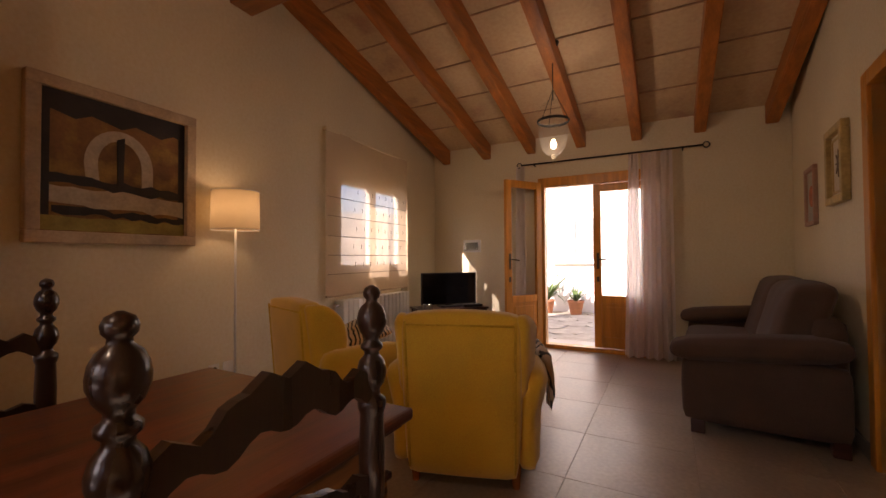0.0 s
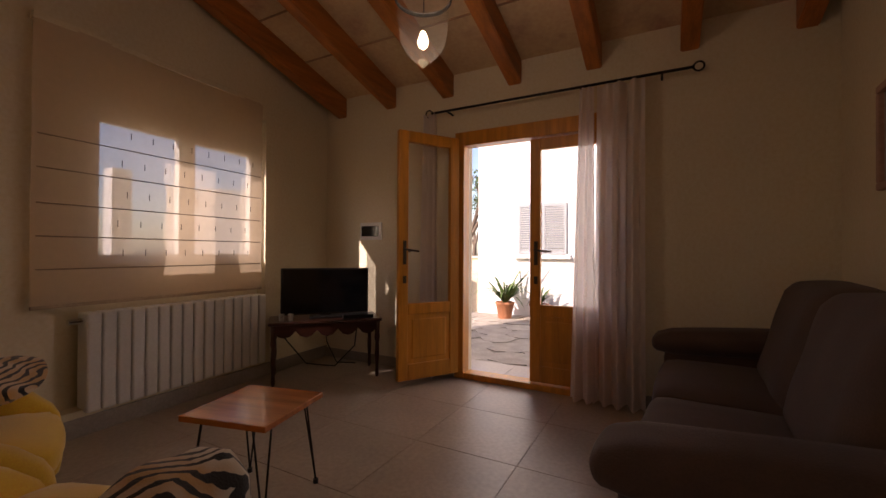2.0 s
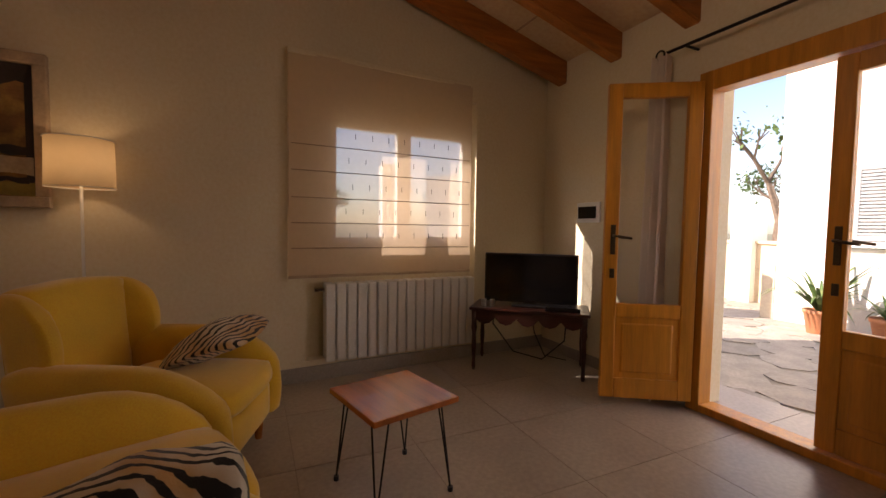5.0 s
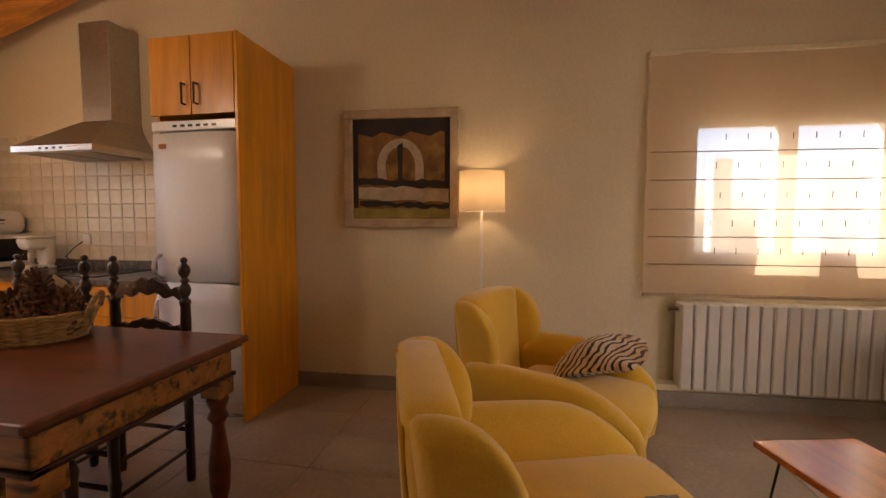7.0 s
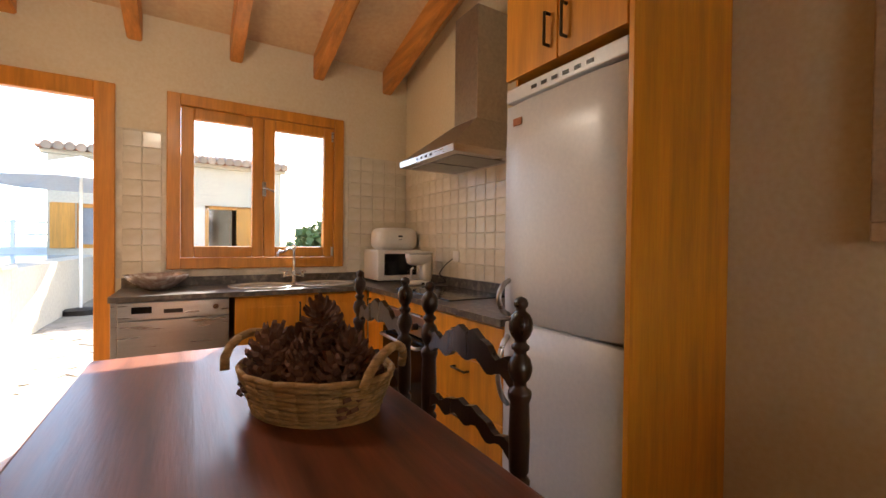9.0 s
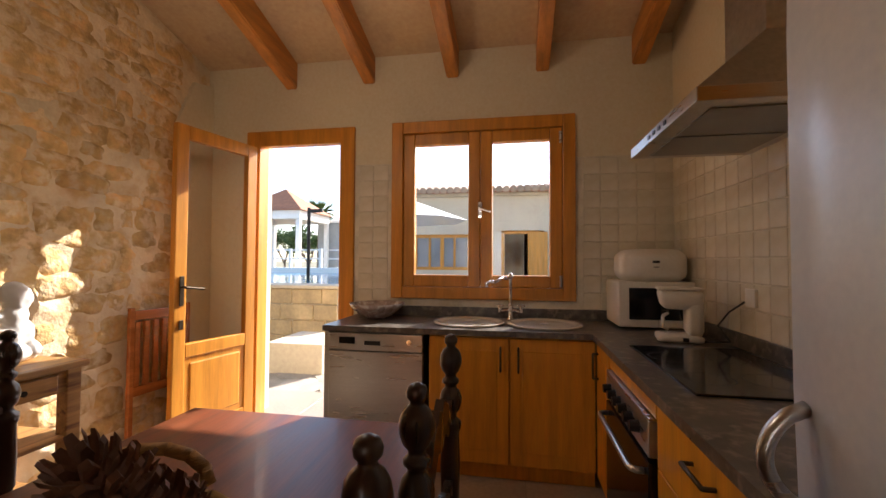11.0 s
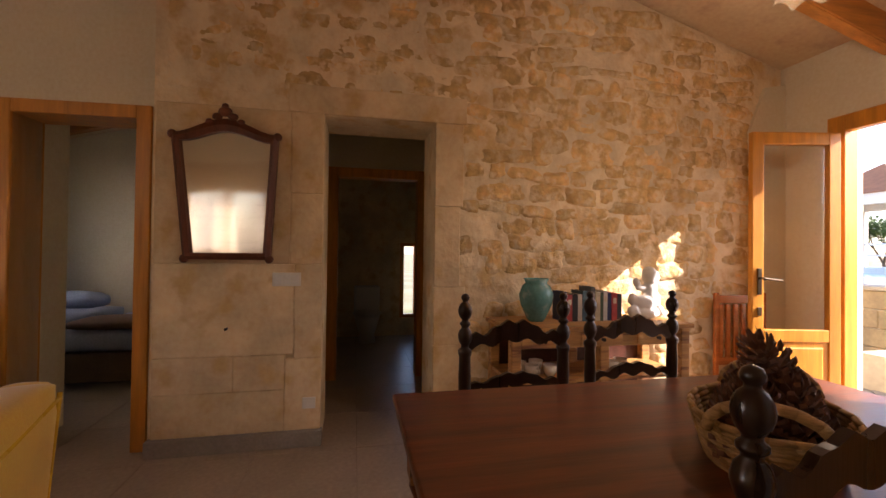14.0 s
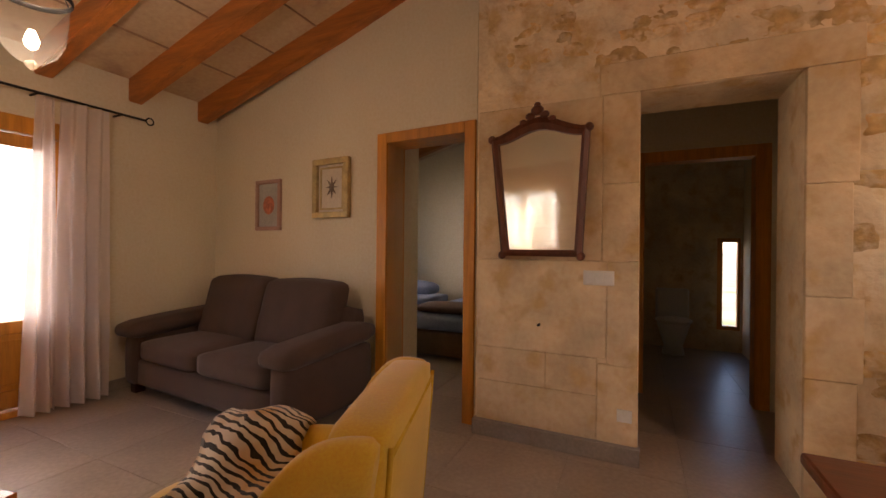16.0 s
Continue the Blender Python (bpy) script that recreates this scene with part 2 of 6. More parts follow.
FROST = cloth_sheer("frosted_glass", (0.3, 0.26, 0.19), 0.72, 0.6)
SEEDED = cloth_sheer("seeded_glass", (0.4, 0.37, 0.32), 0.95, 0.4)
WHITEWALL = mat("whitewash", (0.78, 0.76, 0.72), 0.9, vary=0.04, scale=1, fine=20, bump=0.3)
SAND = mat("sand_render", (0.6, 0.5, 0.36), 0.92, vary=0.08, scale=1, fine=20, bump=0.3)
PAVE = mat("flagstone", (0.36, 0.31, 0.25), 0.85, vary=0.2, scale=3, fine=25, bump=0.4, per_object=0.15)
EARTH = mat("dry_ground", (0.22, 0.19, 0.12), 0.95, vary=0.3, scale=0.4, fine=6, bump=0.4, second=(0.1, 0.13, 0.04), amount=0.4)
LEAF = mat("leaf_green", (0.07, 0.12, 0.03), 0.6, vary=0.4, scale=8, second=(0.18, 0.2, 0.05), amount=0.3)
BARK = mat("bark", (0.14, 0.1, 0.07), 0.9, vary=0.3, scale=10, bump=0.6)
TERRA = mat("terracotta", (0.42, 0.17, 0.08), 0.8, vary=0.15)
SHUTTER = mat("grey_shutter_paint", (0.3, 0.31, 0.31), 0.5, vary=0.06)
WATER = mat("pool_water", (0.05, 0.22, 0.38), 0.05, vary=0.15, scale=2, fine=5, bump=0.3)
BLUE = mat("blue_bed_linen", (0.3, 0.36, 0.5), 0.9, vary=0.1, scale=3, fine=60, bump=0.3)
BROWNCLOTH = mat("brown_bedspread", (0.2, 0.13, 0.08), 0.9, vary=0.15, scale=4, fine=80, bump=0.3)


# ---- mesh helpers ----
def box(bm, lo, hi, bevel=0.0, seg=2):
    c, s = [(a + b) / 2 for a, b in zip(lo, hi)], [abs(b - a) for a, b in zip(lo, hi)]
    geo = bmesh.ops.create_cube(bm, size=1.0, matrix=Matrix.Translation(c) @ Matrix.Diagonal((*s, 1)))
    if bevel:
        edges = {e for v in geo["verts"] for e in v.link_edges}
        bmesh.ops.bevel(bm, geom=list(edges), offset=min(bevel, min(s) * 0.49), segments=seg, profile=0.5, affect="EDGES")
    return bm


def tube(bm, p0, p1, r0, r1=None, seg=10):
    p0, p1 = Vector(p0), Vector(p1)
    d = p1 - p0
    m = Matrix.Translation((p0 + p1) / 2) @ d.to_track_quat("Z", "Y").to_matrix().to_4x4()
    bmesh.ops.create_cone(bm, cap_ends=True, segments=seg, radius1=r0, radius2=r0 if r1 is None else r1, depth=d.length, matrix=m)
    return bm


def bent(bm, pts, r, seg=8):
    """A rod along a line of points."""
    for a, b in zip(pts, pts[1:]):
        tube(bm, a, b, r, seg=seg)
    for p in pts[1:-1]:
        bmesh.ops.create_icosphere(bm, subdivisions=1, radius=r, matrix=Matrix.Translation(p))
    return bm


def sweep(bm, pts, r, seg=12):
    """A smooth bent rod: one skin along a line of points."""
    pts = [Vector(q) for q in pts]
    rings = []
    for k, q in enumerate(pts):
        d = (pts[min(k + 1, len(pts) - 1)] - pts[max(k - 1, 0)]).normalized()
        m = d.to_track_quat("Z", "Y").to_matrix()
        rings.append([bm.verts.new(q + m @ Vector((r * math.cos(2 * math.pi * i / seg), r * math.sin(2 * math.pi * i / seg), 0))) for i in range(seg)])
    for a, b in zip(rings, rings[1:]):
        turn = min(range(seg), key=lambda j: (a[0].co - b[j].co).length)
        for i in range(seg):
            bm.faces.new((a[i], a[(i + 1) % seg], b[(i + 1 + turn) % seg], b[(i + turn) % seg]))
    bm.faces.new(rings[0][::-1]), bm.faces.new(rings[-1])
    return bm


def lathe(bm, prof, seg=20, at=(0, 0, 0)):
    """Turns (radius, height) pairs round the z axis."""
    rings = []
    for r, z in prof:
        rings.append([bm.verts.new((at[0] + r * math.cos(2 * math.pi * i / seg), at[1] + r * math.sin(2 * math.pi * i / seg), at[2] + z)) for i in range(seg)])
    for a, b in zip(rings, rings[1:]):
        for i in range(seg):
            bm.faces.new((a[i], a[(i + 1) % seg], b[(i + 1) % seg], b[i]))
    for ring, flip in ((rings[0], True), (rings[-1], False)):
        if (ring[0].co - ring[seg // 2].co).length > 0.001:
            bm.faces.new(ring[::-1] if flip else ring)
    return bm


def open_lathe(prof, seg):
    """The same with both ends left open."""
    bm = lathe(B(), prof, seg)
    for f in [f for f in bm.faces if len(f.verts) > 4]:
        bm.faces.remove(f)
    return bm


def slab(bm, outline, d0, d1, plane="xz"):
    """A flat outline with thickness: (a, b) pairs in the plane, from d0 to d1 across it."""
    def p(a, b, d):
        return {"xz": (a, d, b), "yz": (d, a, b), "xy": (a, b, d)}[plane]
    f = [bm.verts.new(p(a, b, d0)) for a, b in outline]
    g = [bm.verts.new(p(a, b, d1)) for a, b in outline]
    bm.faces.new(f), bm.faces.new(g[::-1])
    for i in range(len(f)):
        j = (i + 1) % len(f)
        bm.faces.new((f[j], f[i], g[i], g[j]))
    bmesh.ops.recalc_face_normals(bm, faces=bm.faces)
    return bm


def mesh(name, bm, material, smooth=False):
    me = bpy.data.meshes.new(name)
    bmesh.ops.recalc_face_normals(bm, faces=bm.faces)
    bm.to_mesh(me)
    bm.free()
    me.materials.append(material)
    if smooth:
        me.polygons.foreach_set("use_smooth", [True] * len(me.polygons))
    return me


def part(name, bm, material, parent=None, label="", smooth=False):
    ob = new(name, mesh(name, bm, material, smooth))
    if parent is not None:
        ob.parent = parent
    return tagged(ob, label)


def thing(name, m, label, category, group="", kind=""):
    ob = new(name)
    ob.empty_display_size = 0.1
    ob.matrix_world = m
    return tagged(ob, label, category, group, kind)


def single(name, bm, material, label, category, m=None, group="", kind="", smooth=False):
    ob = part(name, bm, material, None, "", smooth)
    if m is not None:
        ob.matrix_world = m
    return tagged(ob, label, category, group, kind)


def structure(name, bm, material, label, category, m=None, smooth=False):
    return single(name, bm, material, label, category, m, "", "structure", smooth)


def B():
    return bmesh.new()


def soft_box(lo, hi, bulge=0.03, n=6, round_=0.06, power=4.0):
    """A stuffed block: rounded edges and a slightly swollen middle."""
    bm = B()
    bmesh.ops.create_cube(bm, size=2.0)
    bmesh.ops.subdivide_edges(bm, edges=bm.edges[:], cuts=n, use_grid_fill=True)
    c = [(a + b) / 2 for a, b in zip(lo, hi)]
    h = [abs(b - a) / 2 for a, b in zip(lo, hi)]
    for v in bm.verts:
        x, y, z = v.co
        q = [x * h[0], y * h[1], z * h[2]]
        r = min(round_, min(h) * 0.95)
        inner = [max(-(k - r), min(k - r, w)) for k, w in zip(h, q)]
        d = Vector([a - b for a, b in zip(q, inner)])
        if d.length > 1e-6:
            d = d.normalized() * r
        p = [i + e for i, e in zip(inner, d)]
        for k in range(3):
            o1, o2 = [j for j in range(3) if j != k]
            w = (1 - (v.co[o1]) ** 2) * (1 - (v.co[o2]) ** 2)
            if abs(v.co[k]) > 0.99:
                p[k] += math.copysign(bulge * w, v.co[k])
        v.co = [a + b for a, b in zip(c, p)]
    return bm


# ---- plan: y north to the glass door, x east to the stone wall ----
NORTH, SOUTH, WEST, EAST, STONEX = 5.69, -1.95, -2.2, 1.37, 1.27
MW = pose(-2.2, 0.85, 0, 0, 0, 3.3)      # west wall of the living half: +x into the room, y along it
ME = pose(1.37, 2.72, 0, 0, 0, -3.4)     # east white wall: -x into the room, y along it


def roof_n(y):
    return 2.64 + 0.28 * (NORTH - y)


def roof_s(y):
    return 2.8 + 0.28 * (y - SOUTH)


RIDGE_Y = (2.64 - 2.8 + 0.28 * (NORTH + SOUTH)) / 0.56


def wall_panels(bm, spans, axis, d0, d1, gable=None):
    """Wall pieces (a0, a1, z0, z1) along one axis, from d0 to d1 across it; a gable's pieces end at the roof, gable metres on from the plan's origin."""
    if gable is not None:
        for a0, a1, z0, z1 in spans:
            if z1 < 2.6:
                wall_panels(bm, [(a0, a1, z0, z1)], axis, d0, d1)
                continue
            cuts = [a0] + ([RIDGE_Y - gable] if a0 < RIDGE_Y - gable < a1 else []) + [a1]
            for b0, b1 in zip(cuts, cuts[1:]):
                def top(a):
                    return min(roof_n(a + gable), roof_s(a + gable)) + 0.05
                slab(bm, [(b0, z0), (b1, z0), (b1, top(b1)), (b0, top(b0))], d0, d1, "yz")
        return bm
    for a0, a1, z0, z1 in spans:
        if axis == "x":
            box(bm, (a0, d0, z0), (a1, d1, z1))
        else:
            box(bm, (d0, a0, z0), (d1, a1, z1))
    return bm


structure("floor", box(B(), (-2.95, -2.35, -0.2), (5.4, 6.0, -0.003)), GROUT, "grey grout bed under the floor tiles", "floor")
structure("wall_north", wall_panels(B(), [(-3.0, -0.95, -0.2, 2.66), (0.36, 2.1, -0.2, 2.66), (-0.95, 0.36, 2.12, 2.66)], "x", NORTH, NORTH + 0.3), PLASTER,
          "cream plastered wall round the glass door", "wall")
structure("wall_south", wall_panels(B(), [(-2.6, -1.56, -0.2, 2.82), (-1.56, -0.27, -0.2, 0.99), (-1.56, -0.27, 2.27, 2.82), (-0.27, 0.04, -0.2, 2.82),
                                           (0.04, 0.93, 2.4, 2.82), (0.93, 1.7, -0.2, 2.82)], "x", SOUTH - 0.32, SOUTH), PLASTER,
          "cream plastered kitchen wall with window and door", "wall")
structure("wall_door_head", wall_panels(B(), [(0.04, 0.93, 2.27, 2.4)], "x", SOUTH - 0.05, SOUTH), PLASTER, "plaster above the kitchen door", "wall")
structure("wall_west_kitchen", wall_panels(B(), [(-2.3, 0.8, -0.2, 4.0)], "y", WEST - 0.3, WEST, 0.0), PLASTER, "cream plastered wall behind the hob", "wall")
structure("wall_west", wall_panels(B(), [(-0.05, 2.62, -0.2, 4.2), (2.62, 4.06, -0.2, 0.15), (2.62, 4.06, 2.22, 4.2), (4.06, 5.12, -0.2, 4.2)], "y", -0.18, 0, 0.85), PLASTER,
          "cream plastered wall with the blind-covered window", "wall", MW)
# niche behind the radiator and the window in it
structure("window_niche", wall_panels(B(), [(2.62, 2.8, 0.15, 2.22), (4.02, 4.06, 0.15, 2.22), (2.8, 4.02, 0.15, 1.0), (2.8, 4.02, 1.95, 2.22)], "y", -0.175, -0.1), PLASTER,
          "plastered niche round the living room window", "wall", MW)
structure("wall_east", wall_panels(B(), [(0.03, 0.12, 0, 4.2), (0.12, 0.79, 2.04, 4.2), (0.79, 3.25, -0.2, 4.2)], "y", 0, 0.22, 2.72), PLASTER,
          "cream plastered wall beside the bedroom door", "wall", ME)
structure("wall_stone", wall_panels(B(), [(SOUTH - 0.1, 1.0, -0.2, 4.0), (1.0, 1.73, 2.12, 4.0), (1.73, 2.72, -0.2, 4.0)], "y", STONEX + 0.03, STONEX + 0.46, 0.0), MORTAR,
          "rubble stone wall with sandy mortar", "wall")

# ceiling and rafters
bm = B()
slab(bm, [(NORTH + 0.32, roof_n(NORTH + 0.32)), (RIDGE_Y, roof_n(RIDGE_Y)), (SOUTH - 0.4, roof_s(SOUTH - 0.4)), (SOUTH - 0.4, roof_s(SOUTH - 0.4) + 0.2),
          (RIDGE_Y, roof_n(RIDGE_Y) + 0.2), (NORTH + 0.32, roof_n(NORTH + 0.32) + 0.08)], -3.1, 5.5, "yz")
structure("ceiling", bm, CEIL, "beige boarded ceiling between rafters", "ceiling")
bm = B()
for k in range(9):
    y = NORTH - 0.55 - k * 0.48
    box(bm, (-2.6, y - 0.004, roof_n(y) - 0.012), (1.6, y + 0.004, roof_n(y) + 0.02))
structure("ceiling_joint", bm, mat("ceiling_seam", (0.4, 0.25, 0.15), 0.9), "thin seams between ceiling boards", "trim")


def rafter(name, x, north):
    bm = B()
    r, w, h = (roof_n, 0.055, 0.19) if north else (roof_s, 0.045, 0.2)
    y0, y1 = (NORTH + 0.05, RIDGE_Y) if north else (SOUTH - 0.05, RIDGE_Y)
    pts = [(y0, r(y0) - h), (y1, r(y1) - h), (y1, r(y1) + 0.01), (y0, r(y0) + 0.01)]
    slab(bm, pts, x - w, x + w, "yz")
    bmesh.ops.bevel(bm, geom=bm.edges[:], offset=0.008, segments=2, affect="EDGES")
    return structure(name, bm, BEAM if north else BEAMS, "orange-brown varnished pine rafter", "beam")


for k in range(7):
    rafter("rafter_north", -2.275 + 0.612 * k, True)
for k in range(7, 12):
    rafter("rafter_bedroom", -2.275 + 0.612 * k, True)
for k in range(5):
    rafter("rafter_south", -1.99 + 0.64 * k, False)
structure("ridge_purlin", box(B(), (-2.7, 2.38, 2.98), (1.6, 2.58, 3.24), 0.015), BEAMX, "dark pine purlin across the room", "beam")


# ---- doors and windows ----
def leaf(parent, w, h, z0, panel_top, m, glass_mat=GLASS, name="door_leaf", wood_mat=DOORW, handle_at=0.06, t=0.045, lever=0.1):
    """A glazed door leaf: stiles, rails, a panel below and a pane above; x along it, hinge at 0."""
    ob = part(name, B(), wood_mat, parent)
    ob.matrix_local = m
    s = 0.085
    for a in (0, w - s):
        part("stile", box(B(), (a, -t / 2, z0), (a + s, t / 2, z0 + h), 0.006), wood_mat, ob)
    for za, zb in ((z0, z0 + 0.13), (panel_top, panel_top + 0.09), (z0 + h - 0.09, z0 + h)):
        part("rail", box(B(), (s, -t / 2, za), (w - s, t / 2, zb), 0.006), wood_mat, ob)
    bm = box(B(), (s + 0.0, -0.012, z0 + 0.13), (w - s, 0.012, panel_top), 0.002)
    box(bm, (s + 0.035, -0.018, z0 + 0.165), (w - s - 0.035, 0.018, panel_top - 0.035), 0.012)
    part("panel", bm, wood_mat, ob)
    g = part("pane", box(B(), (s, -0.003, panel_top + 0.09), (w - s, 0.003, z0 + h - 0.09)), glass_mat, ob, "clear glass pane")
    g.visible_shadow = False
    for side in (-1, 1):
        y = side * (t / 2 + 0.004)
        bm = box(B(), (w - 0.065, y - 0.004, z0 + 0.93), (w - 0.035, y + 0.004, z0 + 1.12), 0.003)
        box(bm, (w - 0.065, y - 0.004, z0 + 0.78), (w - 0.035, y + 0.004, z0 + 0.84), 0.003)
        bent(bm, [(w - 0.05, y, z0 + 1.05), (w - 0.05, y + side * 0.045, z0 + 1.05), (w - 0.05 - lever, y + side * 0.05, z0 + 1.035)], 0.008)
        part("door_handle", bm, BRONZE, ob, "dark bronze lever handle")
    return ob


# glass double door to the terrace
d1 = thing("door_1", pose(0, 0, 0), "honey wood double glass door standing half open", "door", kind="structure")
part("frame_jamb", box(B(), (-0.97, NORTH - 0.02, 0), (-0.885, NORTH + 0.1, 2.12), 0.006), DOORW, d1)
part("frame_jamb", box(B(), (0.285, NORTH - 0.02, 0), (0.37, NORTH + 0.1, 2.12), 0.006), DOORW, d1)
part("frame_head", box(B(), (-0.885, NORTH - 0.02, 2.0), (0.285, NORTH + 0.1, 2.12), 0.006), DOORW, d1)
part("threshold", box(B(), (-0.885, NORTH - 0.015, 0), (0.285, NORTH + 0.12, 0.05), 0.006), DOORW, d1)
leaf(d1, 0.6, 1.94, 0.055, 0.58, pose(0.283, NORTH + 0.05, 0, 0, 0, 180))
leaf(d1, 0.56, 2.005, 0.055, 0.58, pose(-0.935, NORTH - 0.03, 0, 0, 0, -122))

# kitchen door
d2 = thing("door_2", pose(0, 0, 0), "honey wood kitchen door with a glass pane, open inwards", "door", kind="structure")
part("frame_jamb", box(B(), (0.035, SOUTH - 0.1, 0), (0.15, SOUTH + 0.025, 2.27), 0.006), DOORW, d2)
part("frame_jamb", box(B(), (0.82, SOUTH - 0.1, 0), (0.935, SOUTH + 0.025, 2.27), 0.006), DOORW, d2)
part("frame_head", box(B(), (0.15, SOUTH - 0.045, 2.15), (0.82, SOUTH + 0.025, 2.27), 0.006), DOORW, d2)
leaf(d2, 0.64, 2.105, 0.03, 0.62, pose(0.84, SOUTH + 0.055, 0, 0, 0, 78), lever=0.12)

# kitchen window
w1 = thing("window_1", pose(0, 0, 0), "honey wood kitchen window with two casements", "window", kind="structure")
x0, x1, z0, z1, yf = -1.57, -0.26, 0.985, 2.28, SOUTH
for lo, hi, n in (((x0, z0), (x0 + 0.085, z1), "frame_jamb"), ((x1 - 0.085, z0), (x1, z1), "frame_jamb"),
                  ((x0 + 0.085, z1 - 0.085), (x1 - 0.085, z1), "frame_head"), ((x0 + 0.085, z0), (x1 - 0.085, z0 + 0.085), "window_sill")):
    part(n, box(B(), (lo[0], yf - 0.08, lo[1]), (hi[0], yf + 0.03, hi[1]), 0.006), DOORW, w1)
for a0, a1 in ((x0 + 0.087, (x0 + x1) / 2 - 0.001), ((x0 + x1) / 2 + 0.001, x1 - 0.087)):
    c = part("casement", B(), DOORW, w1)
    s, za, zb = 0.085, z0 + 0.087, z1 - 0.087
    for lo, hi in (((a0, za), (a0 + s, zb)), ((a1 - s, za), (a1, zb)), ((a0 + s, za), (a1 - s, za + s)), ((a0 + s, zb - s), (a1 - s, zb))):
        part("sash_bar", box(B(), (lo[0], yf - 0.055, lo[1]), (hi[0], yf + 0.012, hi[1]), 0.008), DOORW, c)
    g = part("pane", box(B(), (a0 + s, yf - 0.03, za + s), (a1 - s, yf - 0.024, zb - s)), GLASS, c)
    g.visible_shadow = False
bm = box(B(), ((x0 + x1) / 2 - 0.016, yf + 0.012, 1.56), ((x0 + x1) / 2 + 0.016, yf + 0.03, 1.68), 0.004)
bent(bm, [((x0 + x1) / 2, yf + 0.03, 1.63), ((x0 + x1) / 2, yf + 0.06, 1.63), ((x0 + x1) / 2 - 0.075, yf + 0.065, 1.6)], 0.009)
part("window_handle", bm, CHROME, w1, "metal casement handle")
for zz in (1.12, 2.12):
    part("hinge", tube(B(), (x0 + 0.1, yf + 0.02, zz - 0.04), (x0 + 0.1, yf + 0.02, zz + 0.04), 0.009), STEEL, w1)

# living room window in the west niche
w2 = thing("window_2", MW, "pale casement window behind a sheer blind", "window", kind="structure")
for lo, hi in (((2.8, 1.0), (2.86, 1.95)), ((3.96, 1.0), (4.02, 1.95)), ((2.86, 1.89), (3.96, 1.95)), ((2.86, 1.0), (3.96, 1.06)), ((3.35, 1.06), (3.47, 1.89))):
    part("frame_bar", box(B(), (-0.13, lo[0], lo[1]), (-0.07, hi[0], hi[1]), 0.006), CREAM, w2)
for a, b in ((2.86, 3.35), (3.47, 3.96)):
    g = part("pane", box(B(), (-0.103, a, 1.06), (-0.097, b, 1.89)), GLASS, w2)
    g.visible_shadow = False
bm = box(B(), (-0.07, 3.395, 1.42), (-0.06, 3.425, 1.54), 0.004)
bent(bm, [(-0.06, 3.41, 1.5), (-0.02, 3.41, 1.5), (-0.01, 3.46, 1.42)], 0.01)
part("window_handle", bm, CHROME, w2)

# bedroom door frame
d3 = thing("door_3", ME, "honey wood door frame, open to the bedroom", "door", kind="structure")
part("frame_jamb", box(B(), (-0.02, 0.035, 0), (0.24, 0.12, 2.11), 0.005), DOORW, d3)
part("frame_jamb", box(B(), (-0.02, 0.79, 0), (0.24, 0.88, 2.11), 0.005), DOORW, d3)
part("frame_head", box(B(), (-0.02, 0.12, 2.03), (0.24, 0.79, 2.11), 0.005), DOORW, d3)

# bathroom door frame behind the stone doorway
d4 = thing("door_4", pose(0, 0, 0), "dark wood bathroom door frame beyond the doorway", "door", kind="structure")
part("frame_jamb", box(B(), (2.6, 0.82, 0), (2.75, 0.92, 2.05), 0.005), DOORW, d4)
part("frame_jamb", box(B(), (2.6, 1.69, 0), (2.75, 1.8, 2.05), 0.005), DOORW, d4)
part("frame_head", box(B(), (2.6, 0.92, 1.96), (2.75, 1.69, 2.05), 0.005), DOORW, d4)

# rooms behind the east wall
structure("wall_corridor", wall_panels(B(), [(0.0, 0.82, -0.2, 3.4), (1.8, 2.4, -0.2, 3.4), (0.82, 1.8, 2.05, 3.4)], "y", 2.6, 2.74), PLASTER, "plastered corridor wall", "wall")
structure("wall_corridor_side", wall_panels(B(), [(1.74, 4.9, -0.2, 3.6)], "x", 0.45, 0.6), PLASTER, "plastered wall at the corridor's end", "wall")
structure("wall_partition", wall_panels(B(), [(1.74, 4.9, -0.2, 4.0)], "x", 2.05, 2.2), PLASTER, "plastered wall between bathroom and bedroom", "wall")
structure("wall_bathroom_end", wall_panels(B(), [(0.3, 0.62, -0.2, 3.4), (0.62, 0.86, -0.2, 0.26), (0.62, 0.86, 1.38, 3.4), (0.86, 2.1, -0.2, 3.4)], "y", 4.7, 4.95), MORTAR,
          "sandy stone bathroom wall with a narrow window", "wall")
structure("wall_bedroom_side", wall_panels(B(), [(1.62, 1.9, -0.2, 3.2)], "x", 3.5, 3.62), PLASTER, "white plastered wall inside the bedroom door", "wall")
structure("wall_bedroom_end", wall_panels(B(), [(2.0, 5.9, -0.2, 2.7)], "y", 5.1, 5.3, 0.0), PLASTER, "plastered bedroom wall", "wall")
# gap at x 3.2 to 4.2: unseen window opening added to let daylight in
structure("wall_bedroom_north", wall_panels(B(), [(1.7, 3.2, -0.2, 2.65), (4.2, 5.3, -0.2, 2.65), (3.2, 4.2, -0.2, 1.0), (3.2, 4.2, 2.1, 2.65)], "x", 5.7, 5.9), PLASTER, "plastered bedroom wall", "wall")
w3 = thing("window_3", pose(0, 0, 0), "narrow bathroom window with a wooden frame", "window", kind="structure")
